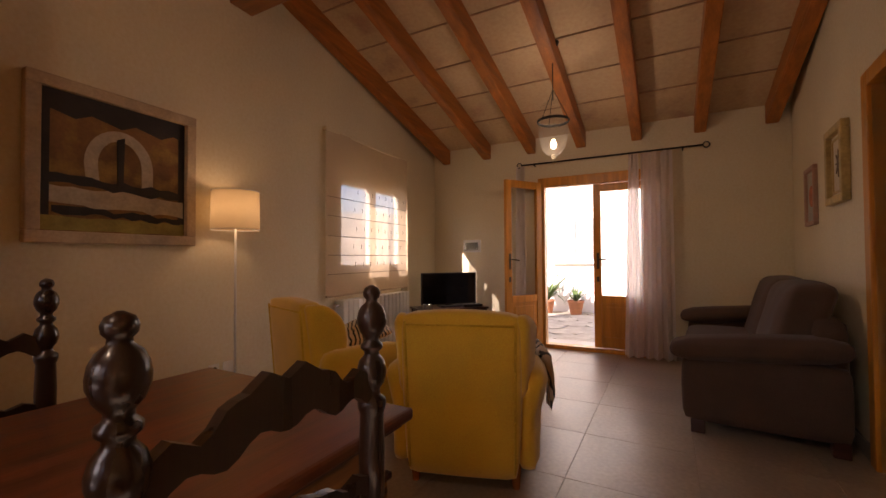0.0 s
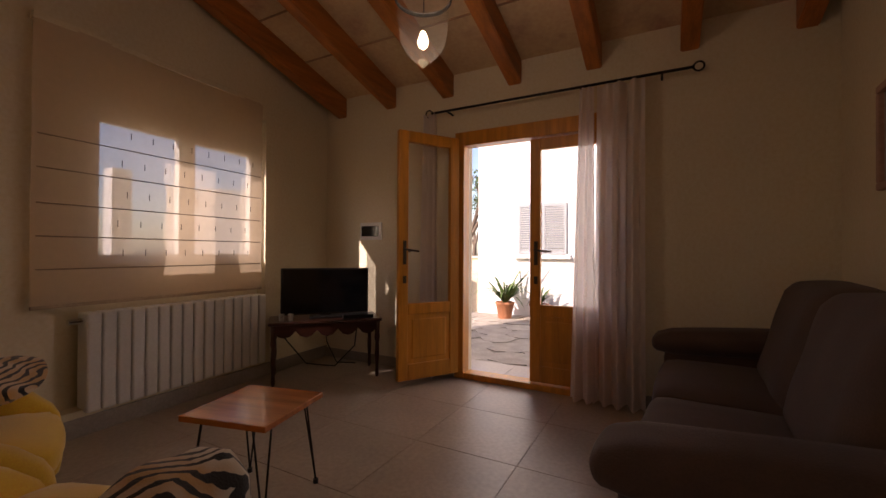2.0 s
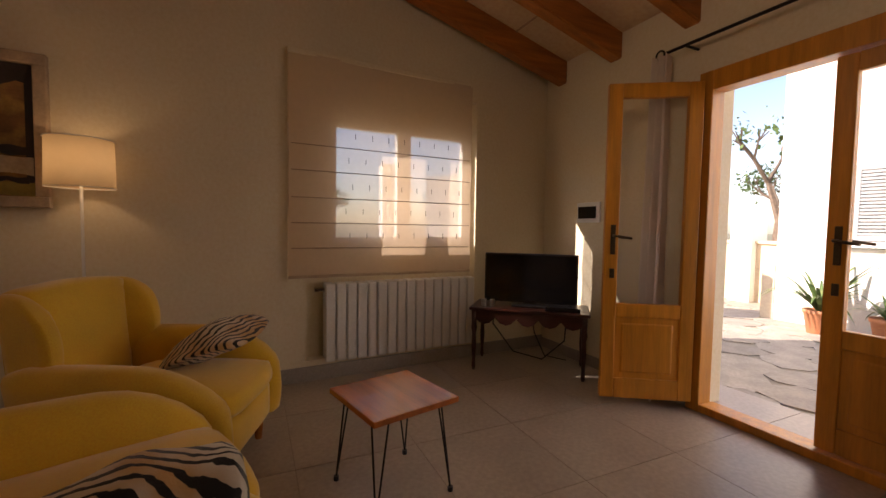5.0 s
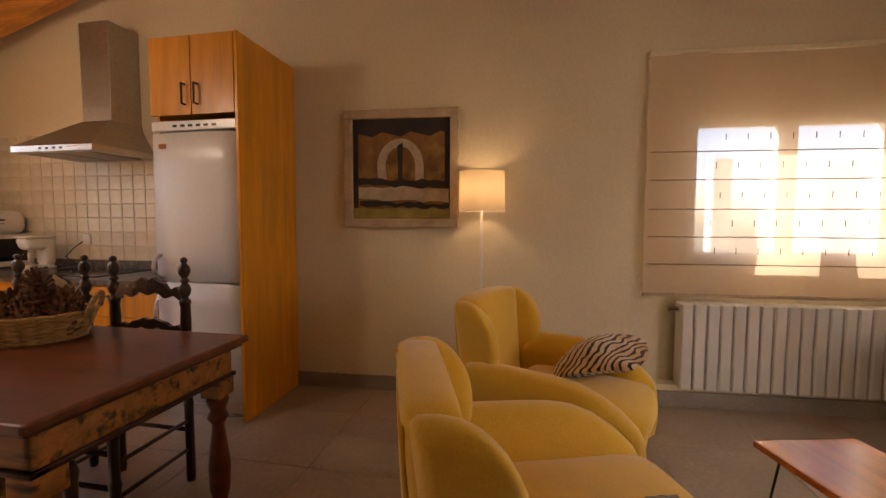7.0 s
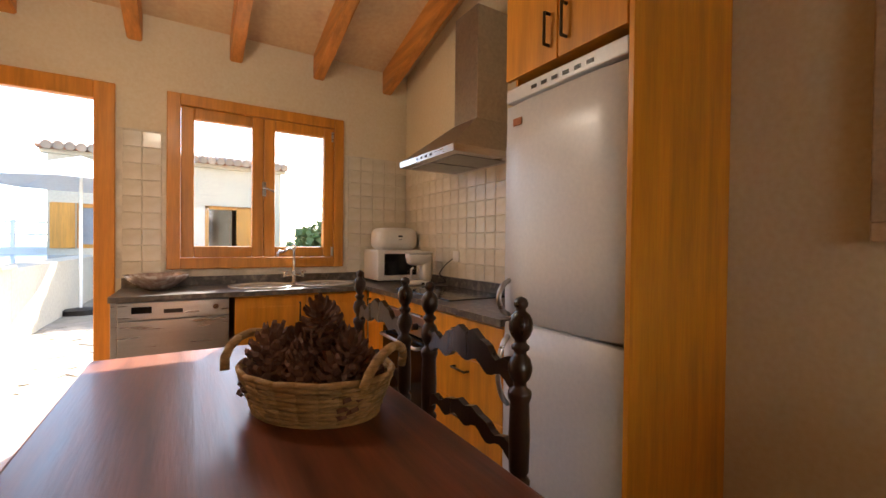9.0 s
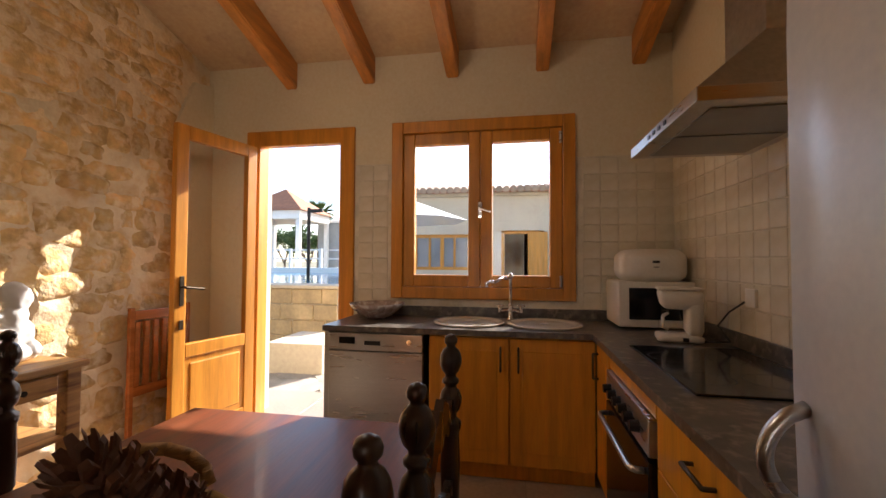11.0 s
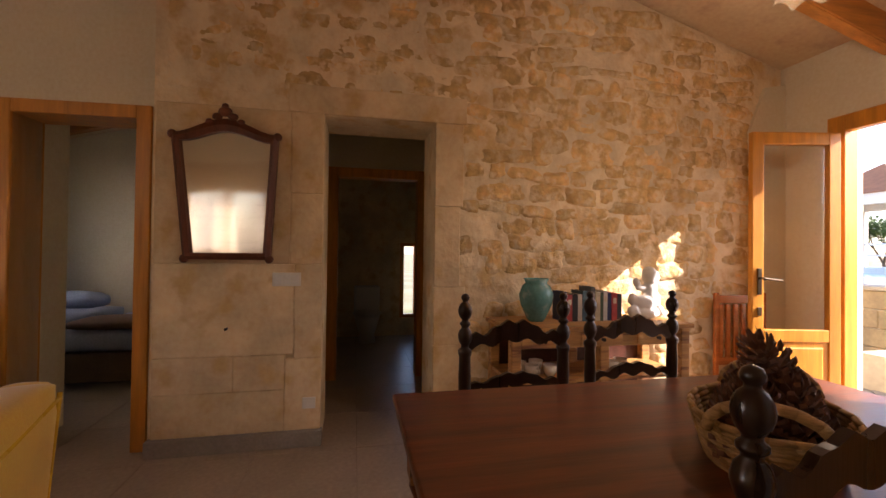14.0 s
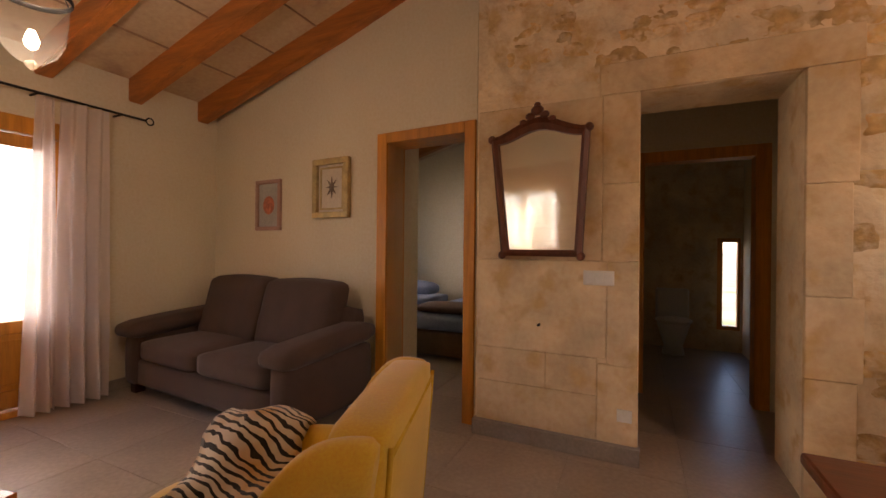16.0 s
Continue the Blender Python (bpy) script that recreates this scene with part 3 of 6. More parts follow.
for lo, hi in (((0.62, 0.26), (0.65, 1.38)), ((0.8, 0.26), (0.9, 1.42)), ((0.65, 0.26), (0.8, 0.31)), ((0.65, 1.33), (0.8, 1.38))):
    part("frame_bar", box(B(), (4.72, lo[0], lo[1]), (4.8, hi[0], hi[1]), 0.004), DOORW, w3)

# ---- living room ----
def armchair(m):
    """Wing chair: seat, raked back with wings, rolled arms; faces +y, stands on the origin."""
    a = thing("armchair", m, "mustard yellow velvet wing armchair with rolled arms", "armchair", "wing armchairs")
    part("seat_base", soft_box((-0.29, -0.28, 0.12), (0.29, 0.4, 0.34), 0.01, 5, 0.04), YELLOW, a, smooth=True)
    part("seat_cushion", soft_box((-0.245, -0.2, 0.33), (0.245, 0.42, 0.47), 0.03, 6, 0.05), YELLOW, a, smooth=True)
    bm = soft_box((-0.265, -0.07, 0.1), (0.265, 0.07, 0.92), 0.012, 9, 0.035)
    for v in bm.verts:
        z = v.co.z
        v.co.y += -0.32 - 0.07 * (z - 0.1)
        v.co.x *= 0.95 + 0.06 * z
        if z > 0.8:
            v.co.z += 0.004 * math.cos(v.co.x * 11)
    part("backrest", bm, YELLOW, a, smooth=True)
    for s in (-1, 1):
        bm = soft_box((-0.05, -0.34, 0.12), (0.05, 0.42, 0.6), 0.02, 9, 0.05)
        for v in bm.verts:
            t = (v.co.y + 0.34) / 0.76
            top = 0.625 - 0.035 * t - 0.14 * max(0, t - 0.6) ** 2 / 0.16
            v.co.z = 0.12 + (v.co.z - 0.12) / 0.48 * (top - 0.12)
            roll = max(0, v.co.z - 0.4) / 0.2
            v.co.x = v.co.x * (1 + 0.45 * roll) + s * (0.295 + 0.025 * roll)
        part("armrest", bm, YELLOW, a, smooth=True)
        bm = soft_box((-0.042, 0.0, 0.5), (0.042, 1.0, 0.905), 0.008, 9, 0.04)
        for v in bm.verts:
            k = max(0.0, (v.co.z - 0.5) / 0.42)
            front = v.co.y
            reach = 0.14 + 0.075 * math.sin(math.pi * min(1.0, 0.12 + 0.72 * k))
            v.co.y = -0.378 - 0.05 * k + front * reach
            v.co.x = v.co.x * (1.0 - 0.15 * (1 - k)) + s * (0.248 + 0.012 * k + 0.045 * front)
            v.co.z += -0.07 * k ** 3 * max(0.0, front) ** 4
        part("wing", bm, YELLOW, a, smooth=True)
        for y in (-0.26, 0.34):
            part("leg", tube(B(), (s * 0.24, y, 0.0), (s * 0.24, y, 0.13), 0.017, 0.026), ORANGEW, a, "turned orange wooden foot")
        bm = B()
        bent(bm, [(s * (0.235 + 0.012 * z), -0.386 - 0.07 * (z - 0.1), z) for z in (0.14, 0.4, 0.65, 0.88)], 0.006, 6)
        part("piping", bm, YELDIM, a, smooth=True)
    part("piping", bent(B(), [(x, -0.44, 0.865) for x in (-0.243, -0.1, 0.1, 0.243)], 0.006, 6), YELDIM, a, smooth=True)
    return a


NEAR_CHAIR, FAR_CHAIR = pose(-0.53, 2.665, 0, 0, 0, 18), pose(-1.49, 2.735, 0, 0, 0, -20)
near = armchair(NEAR_CHAIR)
for c in near.children:
    c.data.transform(Matrix.Diagonal((1.05, 1.02, 0.945, 1)))
far_chair = copy_thing(near, FAR_CHAIR)


def zebra(m, bend):
    bm = soft_box((-0.2, -0.045, -0.17), (0.2, 0.045, 0.17), 0.03, 9, 0.035)
    for v in bm.verts:
        edge = max(abs(v.co.x) / 0.2, abs(v.co.z) / 0.17)
        v.co.y *= 1.0 - 0.75 * max(0, edge - 0.4) ** 1.2
        v.co.y += 0.02 * noise.noise(v.co * 6) + bend * v.co.x ** 2
    return single("cushion", bm, ZEBRA, "tiger-striped plush cushion lying on the armchair", "cushion", m, smooth=True)




def throw(m):
    """A plush throw that lies on the seat, climbs over the armrest and hangs down outside."""
    line = [(0.04, 0.462), (0.12, 0.468), (0.2, 0.475), (0.255, 0.52), (0.285, 0.575), (0.34, 0.612), (0.41, 0.603), (0.455, 0.55), (0.466, 0.46), (0.472, 0.37), (0.47, 0.29)]
    bm = B()
    n = 16
    for side in (0, 1):
        grid = []
        for k, (x, z) in enumerate(line):
            a, b = line[max(0, k - 1)], line[min(len(line) - 1, k + 1)]
            d = Vector((b[0] - a[0], 0, b[1] - a[1])).normalized()
            out = Vector((-d.z, 0, d.x))
            row = []
            for i in range(n + 1):
                u = i / n
                y = -0.02 + 0.36 * u + 0.025 * noise.noise(Vector((k * 0.5, 0, u)))
                rim = 1 - abs(2 * u - 1) ** 6
                p = Vector((x, y, z)) + out * (0.012 * math.sin(u * 9 + k * 0.7) + (0.006 + 0.022 * rim * (1 - abs(k / 5 - 1) ** 8)) * side)
                row.append(bm.verts.new(p))
            grid.append(row)
        for r0, r1 in zip(grid, grid[1:]):
            for i in range(n):
                bm.faces.new((r0[i], r0[i + 1], r1[i + 1], r1[i]))
    bmesh.ops.remove_doubles(bm, verts=bm.verts[:], dist=0.008)
    return single("throw_blanket", bm, ZEBRA, "tiger-striped plush throw draped over the armrest", "blanket", m, smooth=True)


throw(NEAR_CHAIR @ Matrix.Diagonal((0.92, 1, 1, 1)))
zebra(FAR_CHAIR @ pose(-0.175, 0.12, 0.545, 0, -28, 82) @ pose(0, 0, 0, 98, 0, 0) @ Matrix.Diagonal((1.2, 1.0, 1.15, 1)), -1.4)


def sofa(m):
    """Two-seater along the east wall: back towards +x, origin at its south end on the floor."""
    a = thing("sofa", m, "taupe fabric two-seat sofa with loose back cushions", "sofa")
    L = 1.98
    part("base", soft_box((-0.84, 0.06, 0.08), (-0.06, L - 0.06, 0.3), 0.0, 5, 0.03), SOFA, a, smooth=True)
    part("back_frame", soft_box((-0.2, 0.1, 0.2), (-0.03, L - 0.1, 0.76), 0.01, 6, 0.06), SOFA, a, smooth=True)
    for k in range(2):
        y0 = 0.23 + k * 0.765
        part("seat_cushion", soft_box((-0.86, y0, 0.29), (-0.2, y0 + 0.755, 0.46), 0.02, 8, 0.05, 7.0), SOFA, a, smooth=True)
        bm = soft_box((-0.12, y0 + 0.01, 0.43), (0.12, y0 + 0.75, 0.94), 0.025, 10, 0.055, 7.0)
        for v in bm.verts:
            v.co.x += -0.3 + 0.28 * (v.co.z - 0.43) + 0.012 * noise.noise(v.co * 5)
        part("back_cushion", bm, SOFA, a, "taupe cushion leaning on the back", smooth=True)
    for y0, s in ((0.0, 1), (L - 0.22, -1)):
        part("arm_panel", soft_box((-0.86, y0 + 0.02, 0.08), (-0.05, y0 + 0.2, 0.5), 0.01, 6, 0.04), SOFA, a, smooth=True)
        bm = soft_box((-0.92, y0 - 0.03, 0.48), (-0.05, y0 + 0.25, 0.61), 0.015, 8, 0.06, 6.0)
        for v in bm.verts:
            t = (v.co.x + 0.92) / 0.87
            v.co.z += -0.02 + 0.07 * t
        part("arm_pad", bm, SOFA, a, smooth=True)
    for x in (-0.78, -0.1):
        for y in (0.08, L - 0.08):
            part("foot", box(B(), (x - 0.04, y - 0.04, 0), (x + 0.04, y + 0.04, 0.09), 0.008), TVW, a, "dark wooden block foot")
    return a


sofa(ME @ pose(-0.03, 0.83, 0))


def coffee_table(m):
    t = thing("coffee_table", m, "small orange veneer coffee table with hairpin legs", "table")
    part("tabletop", box(B(), (-0.205, -0.205, 0.395), (0.205, 0.205, 0.42), 0.004), ORANGEW, t)
    for sx in (-1, 1):
        for sy in (-1, 1):
            bm = B()
            x, y = sx * 0.17, sy * 0.17
            bent(bm, [(x - 0.05 * sx, y, 0.395), (x + 0.012 * sx, y + 0.012 * sy, 0.012), (x, y - 0.05 * sy, 0.395)], 0.004, 6)
            leg = part("leg", bm, IRON, t, "thin steel hairpin leg")
            part("rubber_foot", tube(B(), (x + 0.012 * sx, y + 0.012 * sy, 0.0), (x + 0.012 * sx, y + 0.012 * sy, 0.02), 0.012), BLACK, leg)
    return t


coffee_table(pose(-0.935, 3.68, 0, 0, 0, 13.5))


def scallop(w, h, n, drop):
    pts = [(-w / 2, 0), (w / 2, 0)]
    for i in range(4 * n + 1):
        x = w / 2 - w * i / (4 * n)
        pts.append((x, -h - drop * abs(math.sin(math.pi * n * i / (4 * n) * 1.0)) ** 0.7))
    return pts


def tv_table(m):
    t = thing("tv_table", m, "dark mahogany side table with a scalloped apron", "table")
    part("tabletop", box(B(), (-0.46, -0.21, 0.485), (0.46, 0.21, 0.51), 0.008), TVW, t)
    for y in (-0.195, 0.185):
        bm = slab(B(), [(a, b + 0.485) for a, b in scallop(0.84, 0.05, 5, 0.055)], y, y + 0.014, "xz")
        part("apron", bm, TVW, t, "scalloped dark apron")
    for x in (-0.43, 0.42):
        part("side_apron", box(B(), (x, -0.18, 0.4), (x + 0.012, 0.18, 0.485), 0.003), TVW, t)
    for x in (-0.42, 0.42):
        for y in (-0.18, 0.18):
            bm = lathe(B(), [(0.012, 0), (0.017, 0.03), (0.013, 0.08), (0.02, 0.2), (0.016, 0.3), (0.025, 0.34), (0.02, 0.38), (0.024, 0.485)], 10, (x, y, 0))
            part("leg", bm, TVW, t, smooth=True)
    return t


TVM = pose(-1.985, 5.175, 0, 0, 0, 49)
tv_table(TVM)
tv = thing("television", TVM @ pose(0.0, -0.02, 0.51), "black flat screen television, switched off", "television")
part("panel", box(B(), (-0.37, 0.0, 0.03), (0.37, 0.045, 0.43), 0.006), BLACK, tv)
part("screen", box(B(), (-0.357, -0.003, 0.045), (0.357, 0.001, 0.418)), SCREEN, tv, "dark glossy screen")
part("stand", box(B(), (-0.14, -0.07, 0), (0.14, 0.1, 0.02), 0.006), BLACK, tv)
part("neck", box(B(), (-0.05, 0.02, 0.015), (0.05, 0.05, 0.06), 0.004), BLACK, tv)
dec = thing("decoder", TVM @ pose(0.26, -0.1, 0.51), "small black decoder box beside the television", "decoder")
part("case", box(B(), (-0.13, -0.07, 0), (0.13, 0.07, 0.032), 0.004), BLACK, dec)
for k in range(2):
    part("cap", lathe(B(), [(0.02, 0), (0.022, 0.05), (0.02, 0.055)], 12), STEEL, None)
for k, ob in enumerate([o for o in scene.objects if o.name.startswith("cap")]):
    ob.name = "glass_candle"
    ob.matrix_world = TVM @ pose(-0.36 + 0.07 * k, -0.1, 0.51)
    tagged(ob, "small glass candle holder on the side table", "candle", "candle holders")
bm = B()
bent(bm, [(-0.3, 0.12, 0.5), (-0.33, 0.2, 0.3), (-0.15, 0.22, 0.06), (0.1, 0.2, 0.02), (0.28, 0.18, 0.2), (0.3, 0.1, 0.5)], 0.006, 6)
bent(bm, [(0.0, 0.12, 0.5), (0.03, 0.2, 0.25), (0.12, 0.22, 0.05), (0.3, 0.24, 0.02)], 0.005, 6)
single("television_cable", bm, BLACK, "black cables hanging behind the side table", "cable", TVM, smooth=True)


def radiator(m, n=16):
    r = thing("radiator", m, "white aluminium sectional radiator in the wall niche", "radiator")
    w = 1.29 / n
    me = None
    for k in range(n):
        if me is None:
            bm = box(B(), (-0.09, 0.004, 0.13), (0.03, w - 0.004, 0.715), 0.012, 3)
            first = part("section", bm, WHITE, r)
            me = first.data
        else:
            ob = new("section", me)
            ob.parent = r
            ob.matrix_local = pose(0, k * w, 0)
    part("valve", tube(B(), (-0.02, -0.07, 0.67), (-0.02, 0.01, 0.67), 0.018), CHROME, r, "chrome radiator valve")
    for y in (0.1, 1.2):
        part("bracket", box(B(), (-0.13, y, 0.3), (-0.08, y + 0.03, 0.34)), WHITE, r)
    return r


radiator(MW @ pose(0.01, 2.755, 0))


PAPERHEM = mat("beige_hem", (0.52, 0.4, 0.28), 0.9)


def roman_blind(m):
    b = thing("roman_blind", m, "sheer beige roman blind lowered over the window", "blind")
    bm = B()
    n, k = 24, 30
    verts = [[bm.verts.new((0.045 + 0.006 * math.sin(j * 0.9) * math.sin(i * 0.35), 2.5 + 1.48 * i / n, 0.775 + 1.56 * j / k)) for i in range(n + 1)] for j in range(k + 1)]
    for j in range(k):
        for i in range(n):
            bm.faces.new((verts[j][i], verts[j][i + 1], verts[j + 1][i + 1], verts[j + 1][i]))
    part("cloth", bm, SHEER, b, "sheer beige cloth", smooth=True)
    part("head_rail", box(B(), (0.005, 2.5, 2.32), (0.05, 3.98, 2.36), 0.005), PLASTER, b)
    for z in (1.16, 1.34, 1.53, 1.71, 0.98):
        part("rod", tube(B(), (0.052, 2.52, z), (0.052, 3.96, z), 0.0035, seg=6), mat("blind_rod", (0.3, 0.22, 0.15), 0.6), b)
    part("bottom_bar", box(B(), (0.035, 2.5, 0.765), (0.055, 3.98, 0.785), 0.004), PAPERHEM, b)
    bm = B()
    rows = [(1.25, 2.9), (1.43, 2.95), (1.62, 2.92), (1.8, 2.97), (1.07, 2.93)]
    for z, y0 in rows:
        for i in range(8):
            y = y0 + i * 0.13
            box(bm, (0.049, y, z - 0.02), (0.051, y + 0.004, z + 0.02))
    tagged(part("stitching", bm, SOFA, b, "small dark woven dashes"), kind="stuff")
    return b


roman_blind(MW)


def painting(m, w, h, frame_mat, name, label, fw=0.05, depth=0.04):
    """Framed picture: x along the wall, -y out of it, origin at the lower left corner."""
    p = thing(name, m, label, "painting")
    for lo, hi in (((0, 0), (w, fw)), ((0, h - fw), (w, h)), ((0, fw), (fw, h - fw)), ((w - fw, fw), (w, h - fw))):
        part("frame_bar", box(B(), (lo[0], -depth, lo[1]), (hi[0], 0, hi[1]), 0.006), frame_mat, p)
    return p


FRAMEW = mat("weathered_frame", (0.5, 0.38, 0.26), 0.7, vary=0.2, scale=8)
OCHRE = mat("ochre_paint", (0.2, 0.1, 0.035), 0.7, vary=0.4, scale=4, second=(0.33, 0.2, 0.05), amount=0.4, bump=0.4)
PBLACK = mat("black_paint", (0.025, 0.018, 0.018), 0.6, vary=0.4, scale=9, bump=0.4)
PWHITE = mat("chalky_paint", (0.48, 0.4, 0.3), 0.8, vary=0.2, scale=9, bump=0.4)
PGREEN = mat("olive_paint", (0.3, 0.24, 0.06), 0.7, vary=0.3, scale=7, bump=0.4)
PM = MW @ pose(0.0, 0.43, 1.215, 0, 0, 90)
big = painting(PM, 0.83, 0.83, FRAMEW, "painting", "large abstract painting of a pale arch on ochre", 0.06, 0.05)


def flat(name, outline, d, material, parent):
    return part(name, slab(B(), outline, -0.02 - d, -0.005, "xz"), material, parent)


def strip(x0, z0, x1, z1, h, n=14, wob=0.012, seed=1):
    rnd = random.Random(seed)
    up = [(x0 + (x1 - x0) * i / n, z0 + (z1 - z0) * i / n + h / 2 + rnd.uniform(-wob, wob)) for i in range(n + 1)]
    dn = [(x0 + (x1 - x0) * i / n, z0 + (z1 - z0) * i / n - h / 2 + rnd.uniform(-wob, wob)) for i in range(n + 1)]
    return up + dn[::-1]


flat("canvas", [(0.06, 0.06), (0.77, 0.06), (0.77, 0.77), (0.06, 0.77)], 0.0, OCHRE, big)
flat("brush_stroke", [(0.062, 0.768), (0.768, 0.768)] + [(0.768 - 0.706 * i / 10, 0.66 + 0.02 * math.sin(i * 2.1)) for i in range(11)], 0.002, PBLACK, big)
for a, b in ((0.062, 0.1), (0.73, 0.768)):
    flat("brush_stroke", [(a, 0.1), (b, 0.08), (b, 0.7), (a, 0.7)], 0.0015, PBLACK, big)
arch = []
for i in range(17):
    t = math.pi * i / 16
    arch.append((0.41 - 0.17 * math.cos(t), 0.43 + 0.2 * math.sin(t)))
inner = [(0.41 + (x - 0.41) * 0.64, 0.43 + (z - 0.43) * 0.72) for x, z in arch]
flat("pale_arch", [(0.25, 0.33)] + arch + [(0.58, 0.33), (0.52, 0.33)] + inner[::-1] + [(0.31, 0.33)], 0.003, PWHITE, big)
flat("dark_post", [(0.395, 0.33), (0.425, 0.34), (0.43, 0.6), (0.39, 0.58)], 0.004, PBLACK, big)
flat("brush_stroke", strip(0.08, 0.33, 0.765, 0.3, 0.05, seed=3), 0.005, PBLACK, big)
flat("pale_band", strip(0.1, 0.245, 0.76, 0.23, 0.1, seed=4), 0.003, PWHITE, big)
flat("brush_stroke", strip(0.11, 0.17, 0.74, 0.15, 0.03, seed=5), 0.005, PBLACK, big)
flat("olive_band", strip(0.065, 0.1, 0.765, 0.1, 0.07, seed=6, wob=0.005), 0.003, PGREEN, big)

SILVER = mat("aged_gilt_leaf", (0.46, 0.34, 0.14), 0.45, 0.4, vary=0.25, scale=12)
PINKW = mat("pink_wood", (0.45, 0.27, 0.2), 0.6, vary=0.15)
PAPER = mat("art_paper", (0.6, 0.53, 0.42), 0.8, vary=0.08)
CORAL = mat("coral_ink", (0.5, 0.16, 0.08), 0.8, vary=0.3, scale=30)
PALE = mat("grey_paper", (0.42, 0.41, 0.37), 0.8, vary=0.1)
pp = painting(ME @ pose(0, 1.56, 1.465, 0, 0, -90), 0.4, 0.5, SILVER, "painting", "small gilt-framed picture of a brown flower", 0.05, 0.045)
part("mount", box(B(), (0.05, -0.012, 0.05), (0.35, -0.004, 0.45)), PAPER, pp)
for lo, hi in (((0.07, 0.07), (0.33, 0.085)), ((0.07, 0.415), (0.33, 0.43)), ((0.07, 0.085), (0.085, 0.415)), ((0.315, 0.085), (0.33, 0.415))):
    part("fillet", box(B(), (lo[0], -0.02, lo[1]), (hi[0], -0.01, hi[1]), 0.002), SILVER, pp)
bm = B()
for k in range(8):
    t = k * math.pi / 4
    slab(bm, [(0.2 + 0.012 * math.cos(t + 1.57), 0.26 + 0.012 * math.sin(t + 1.57)), (0.2 + 0.07 * math.cos(t), 0.26 + 0.09 * math.sin(t)),
              (0.2 - 0.012 * math.cos(t + 1.57), 0.26 - 0.012 * math.sin(t + 1.57))], -0.016 - k * 0.0003, -0.01, "xz")
part("flower", bm, mat("flower_paint", (0.16, 0.11, 0.08), 0.7, vary=0.35, scale=20), pp)
pp = painting(ME @ pose(0, 2.32, 1.37, 0, 0, -90), 0.34, 0.47, PINKW, "painting", "small pink-framed print of a coral disc", 0.035, 0.03)
part("mount", box(B(), (0.035, -0.01, 0.035), (0.305, -0.003, 0.435)), PALE, pp)
part("print_disc", slab(B(), [(0.17 + 0.075 * math.cos(i * 0.2618), 0.235 + 0.085 * math.sin(i * 0.2618)) for i in range(24)], -0.013, -0.008, "xz"), CORAL, pp)

# thermostat on the north wall
th = thing("thermostat", pose(-2.02, NORTH, 1.2), "white wall thermostat with a dark screen", "thermostat")
part("plate", box(B(), (0, -0.015, 0), (0.26, 0, 0.17), 0.004), WHITE, th)
part("screen", box(B(), (0.02, -0.02, 0.035), (0.22, -0.012, 0.135), 0.002), SCREEN, th)

# floor lamp
fl = thing("floor_lamp", pose(-2.08, 2.29, 0), "slim white floor lamp with a lit parchment shade", "lamp")
bm = B()
bent(bm, [(0.12, -0.14, 0.008), (0.12, 0.14, 0.008), (-0.1, 0.14, 0.008), (-0.1, -0.14, 0.008), (0.12, -0.14, 0.008)], 0.007)
bent(bm, [(-0.1, 0, 0.008), (0, 0, 0.012)], 0.007)
part("base", bm, STEEL, fl, smooth=True)
part("pole", tube(B(), (0, 0, 0.0), (0, 0, 1.42), 0.008), WHITE, fl, smooth=True)
bm = B()
lathe(bm, [(0.15, 1.325), (0.145, 1.58)], 32)
for f in [f for f in bm.faces if len(f.verts) > 4]:
    bm.faces.remove(f)
part("shade", bm, SHADE, fl, "glowing parchment drum shade", smooth=True)
for z in (1.325, 1.58):
    bm = B()
    bent(bm, [(0.149 * math.cos(i * 0.2618), 0.149 * math.sin(i * 0.2618), z) for i in range(25)], 0.003, 5)
    part("shade_rim", bm, WHITE, fl)
bm = B()
for k in range(3):
    tube(bm, (0, 0, 1.4), (0.148 * math.cos(k * 2.09), 0.148 * math.sin(k * 2.09), 1.33), 0.002, seg=5)
part("shade_spider", bm, STEEL, fl)
bm = B()
bent(bm, [(-2.268, 2.267, 0.365), (-2.25, 2.26, 0.3), (-2.235, 2.22, 0.1), (-2.17, 2.1, 0.012), (-2.0, 2.12, 0.012), (-1.95, 1.98, 0.012), (-2.1, 1.95, 0.012), (-2.06, 2.1, 0.014), (-2.08, 2.2, 0.012), (-2.08, 2.27, 0.012)], 0.004, 6)
single("lamp_cord", bm, BLACK, "black lamp cord trailing on the floor", "cable", smooth=True)
for k, y in enumerate((1.42, 1.53)):
    o = thing("wall_socket", MW @ pose(0, y, 0.37), "white wall socket low on the plaster", "socket", "wall sockets")
    part("plate", box(B(), (0, -0.04, -0.04), (0.009, 0.04, 0.04), 0.003), CREAM, o)
    part("inset", lathe(B(), [(0.02, 0), (0.022, 0.003)], 14), BLACK if k == 0 else CREAM, o).matrix_local = pose(0.009, 0, 0, 0, 90, 0)

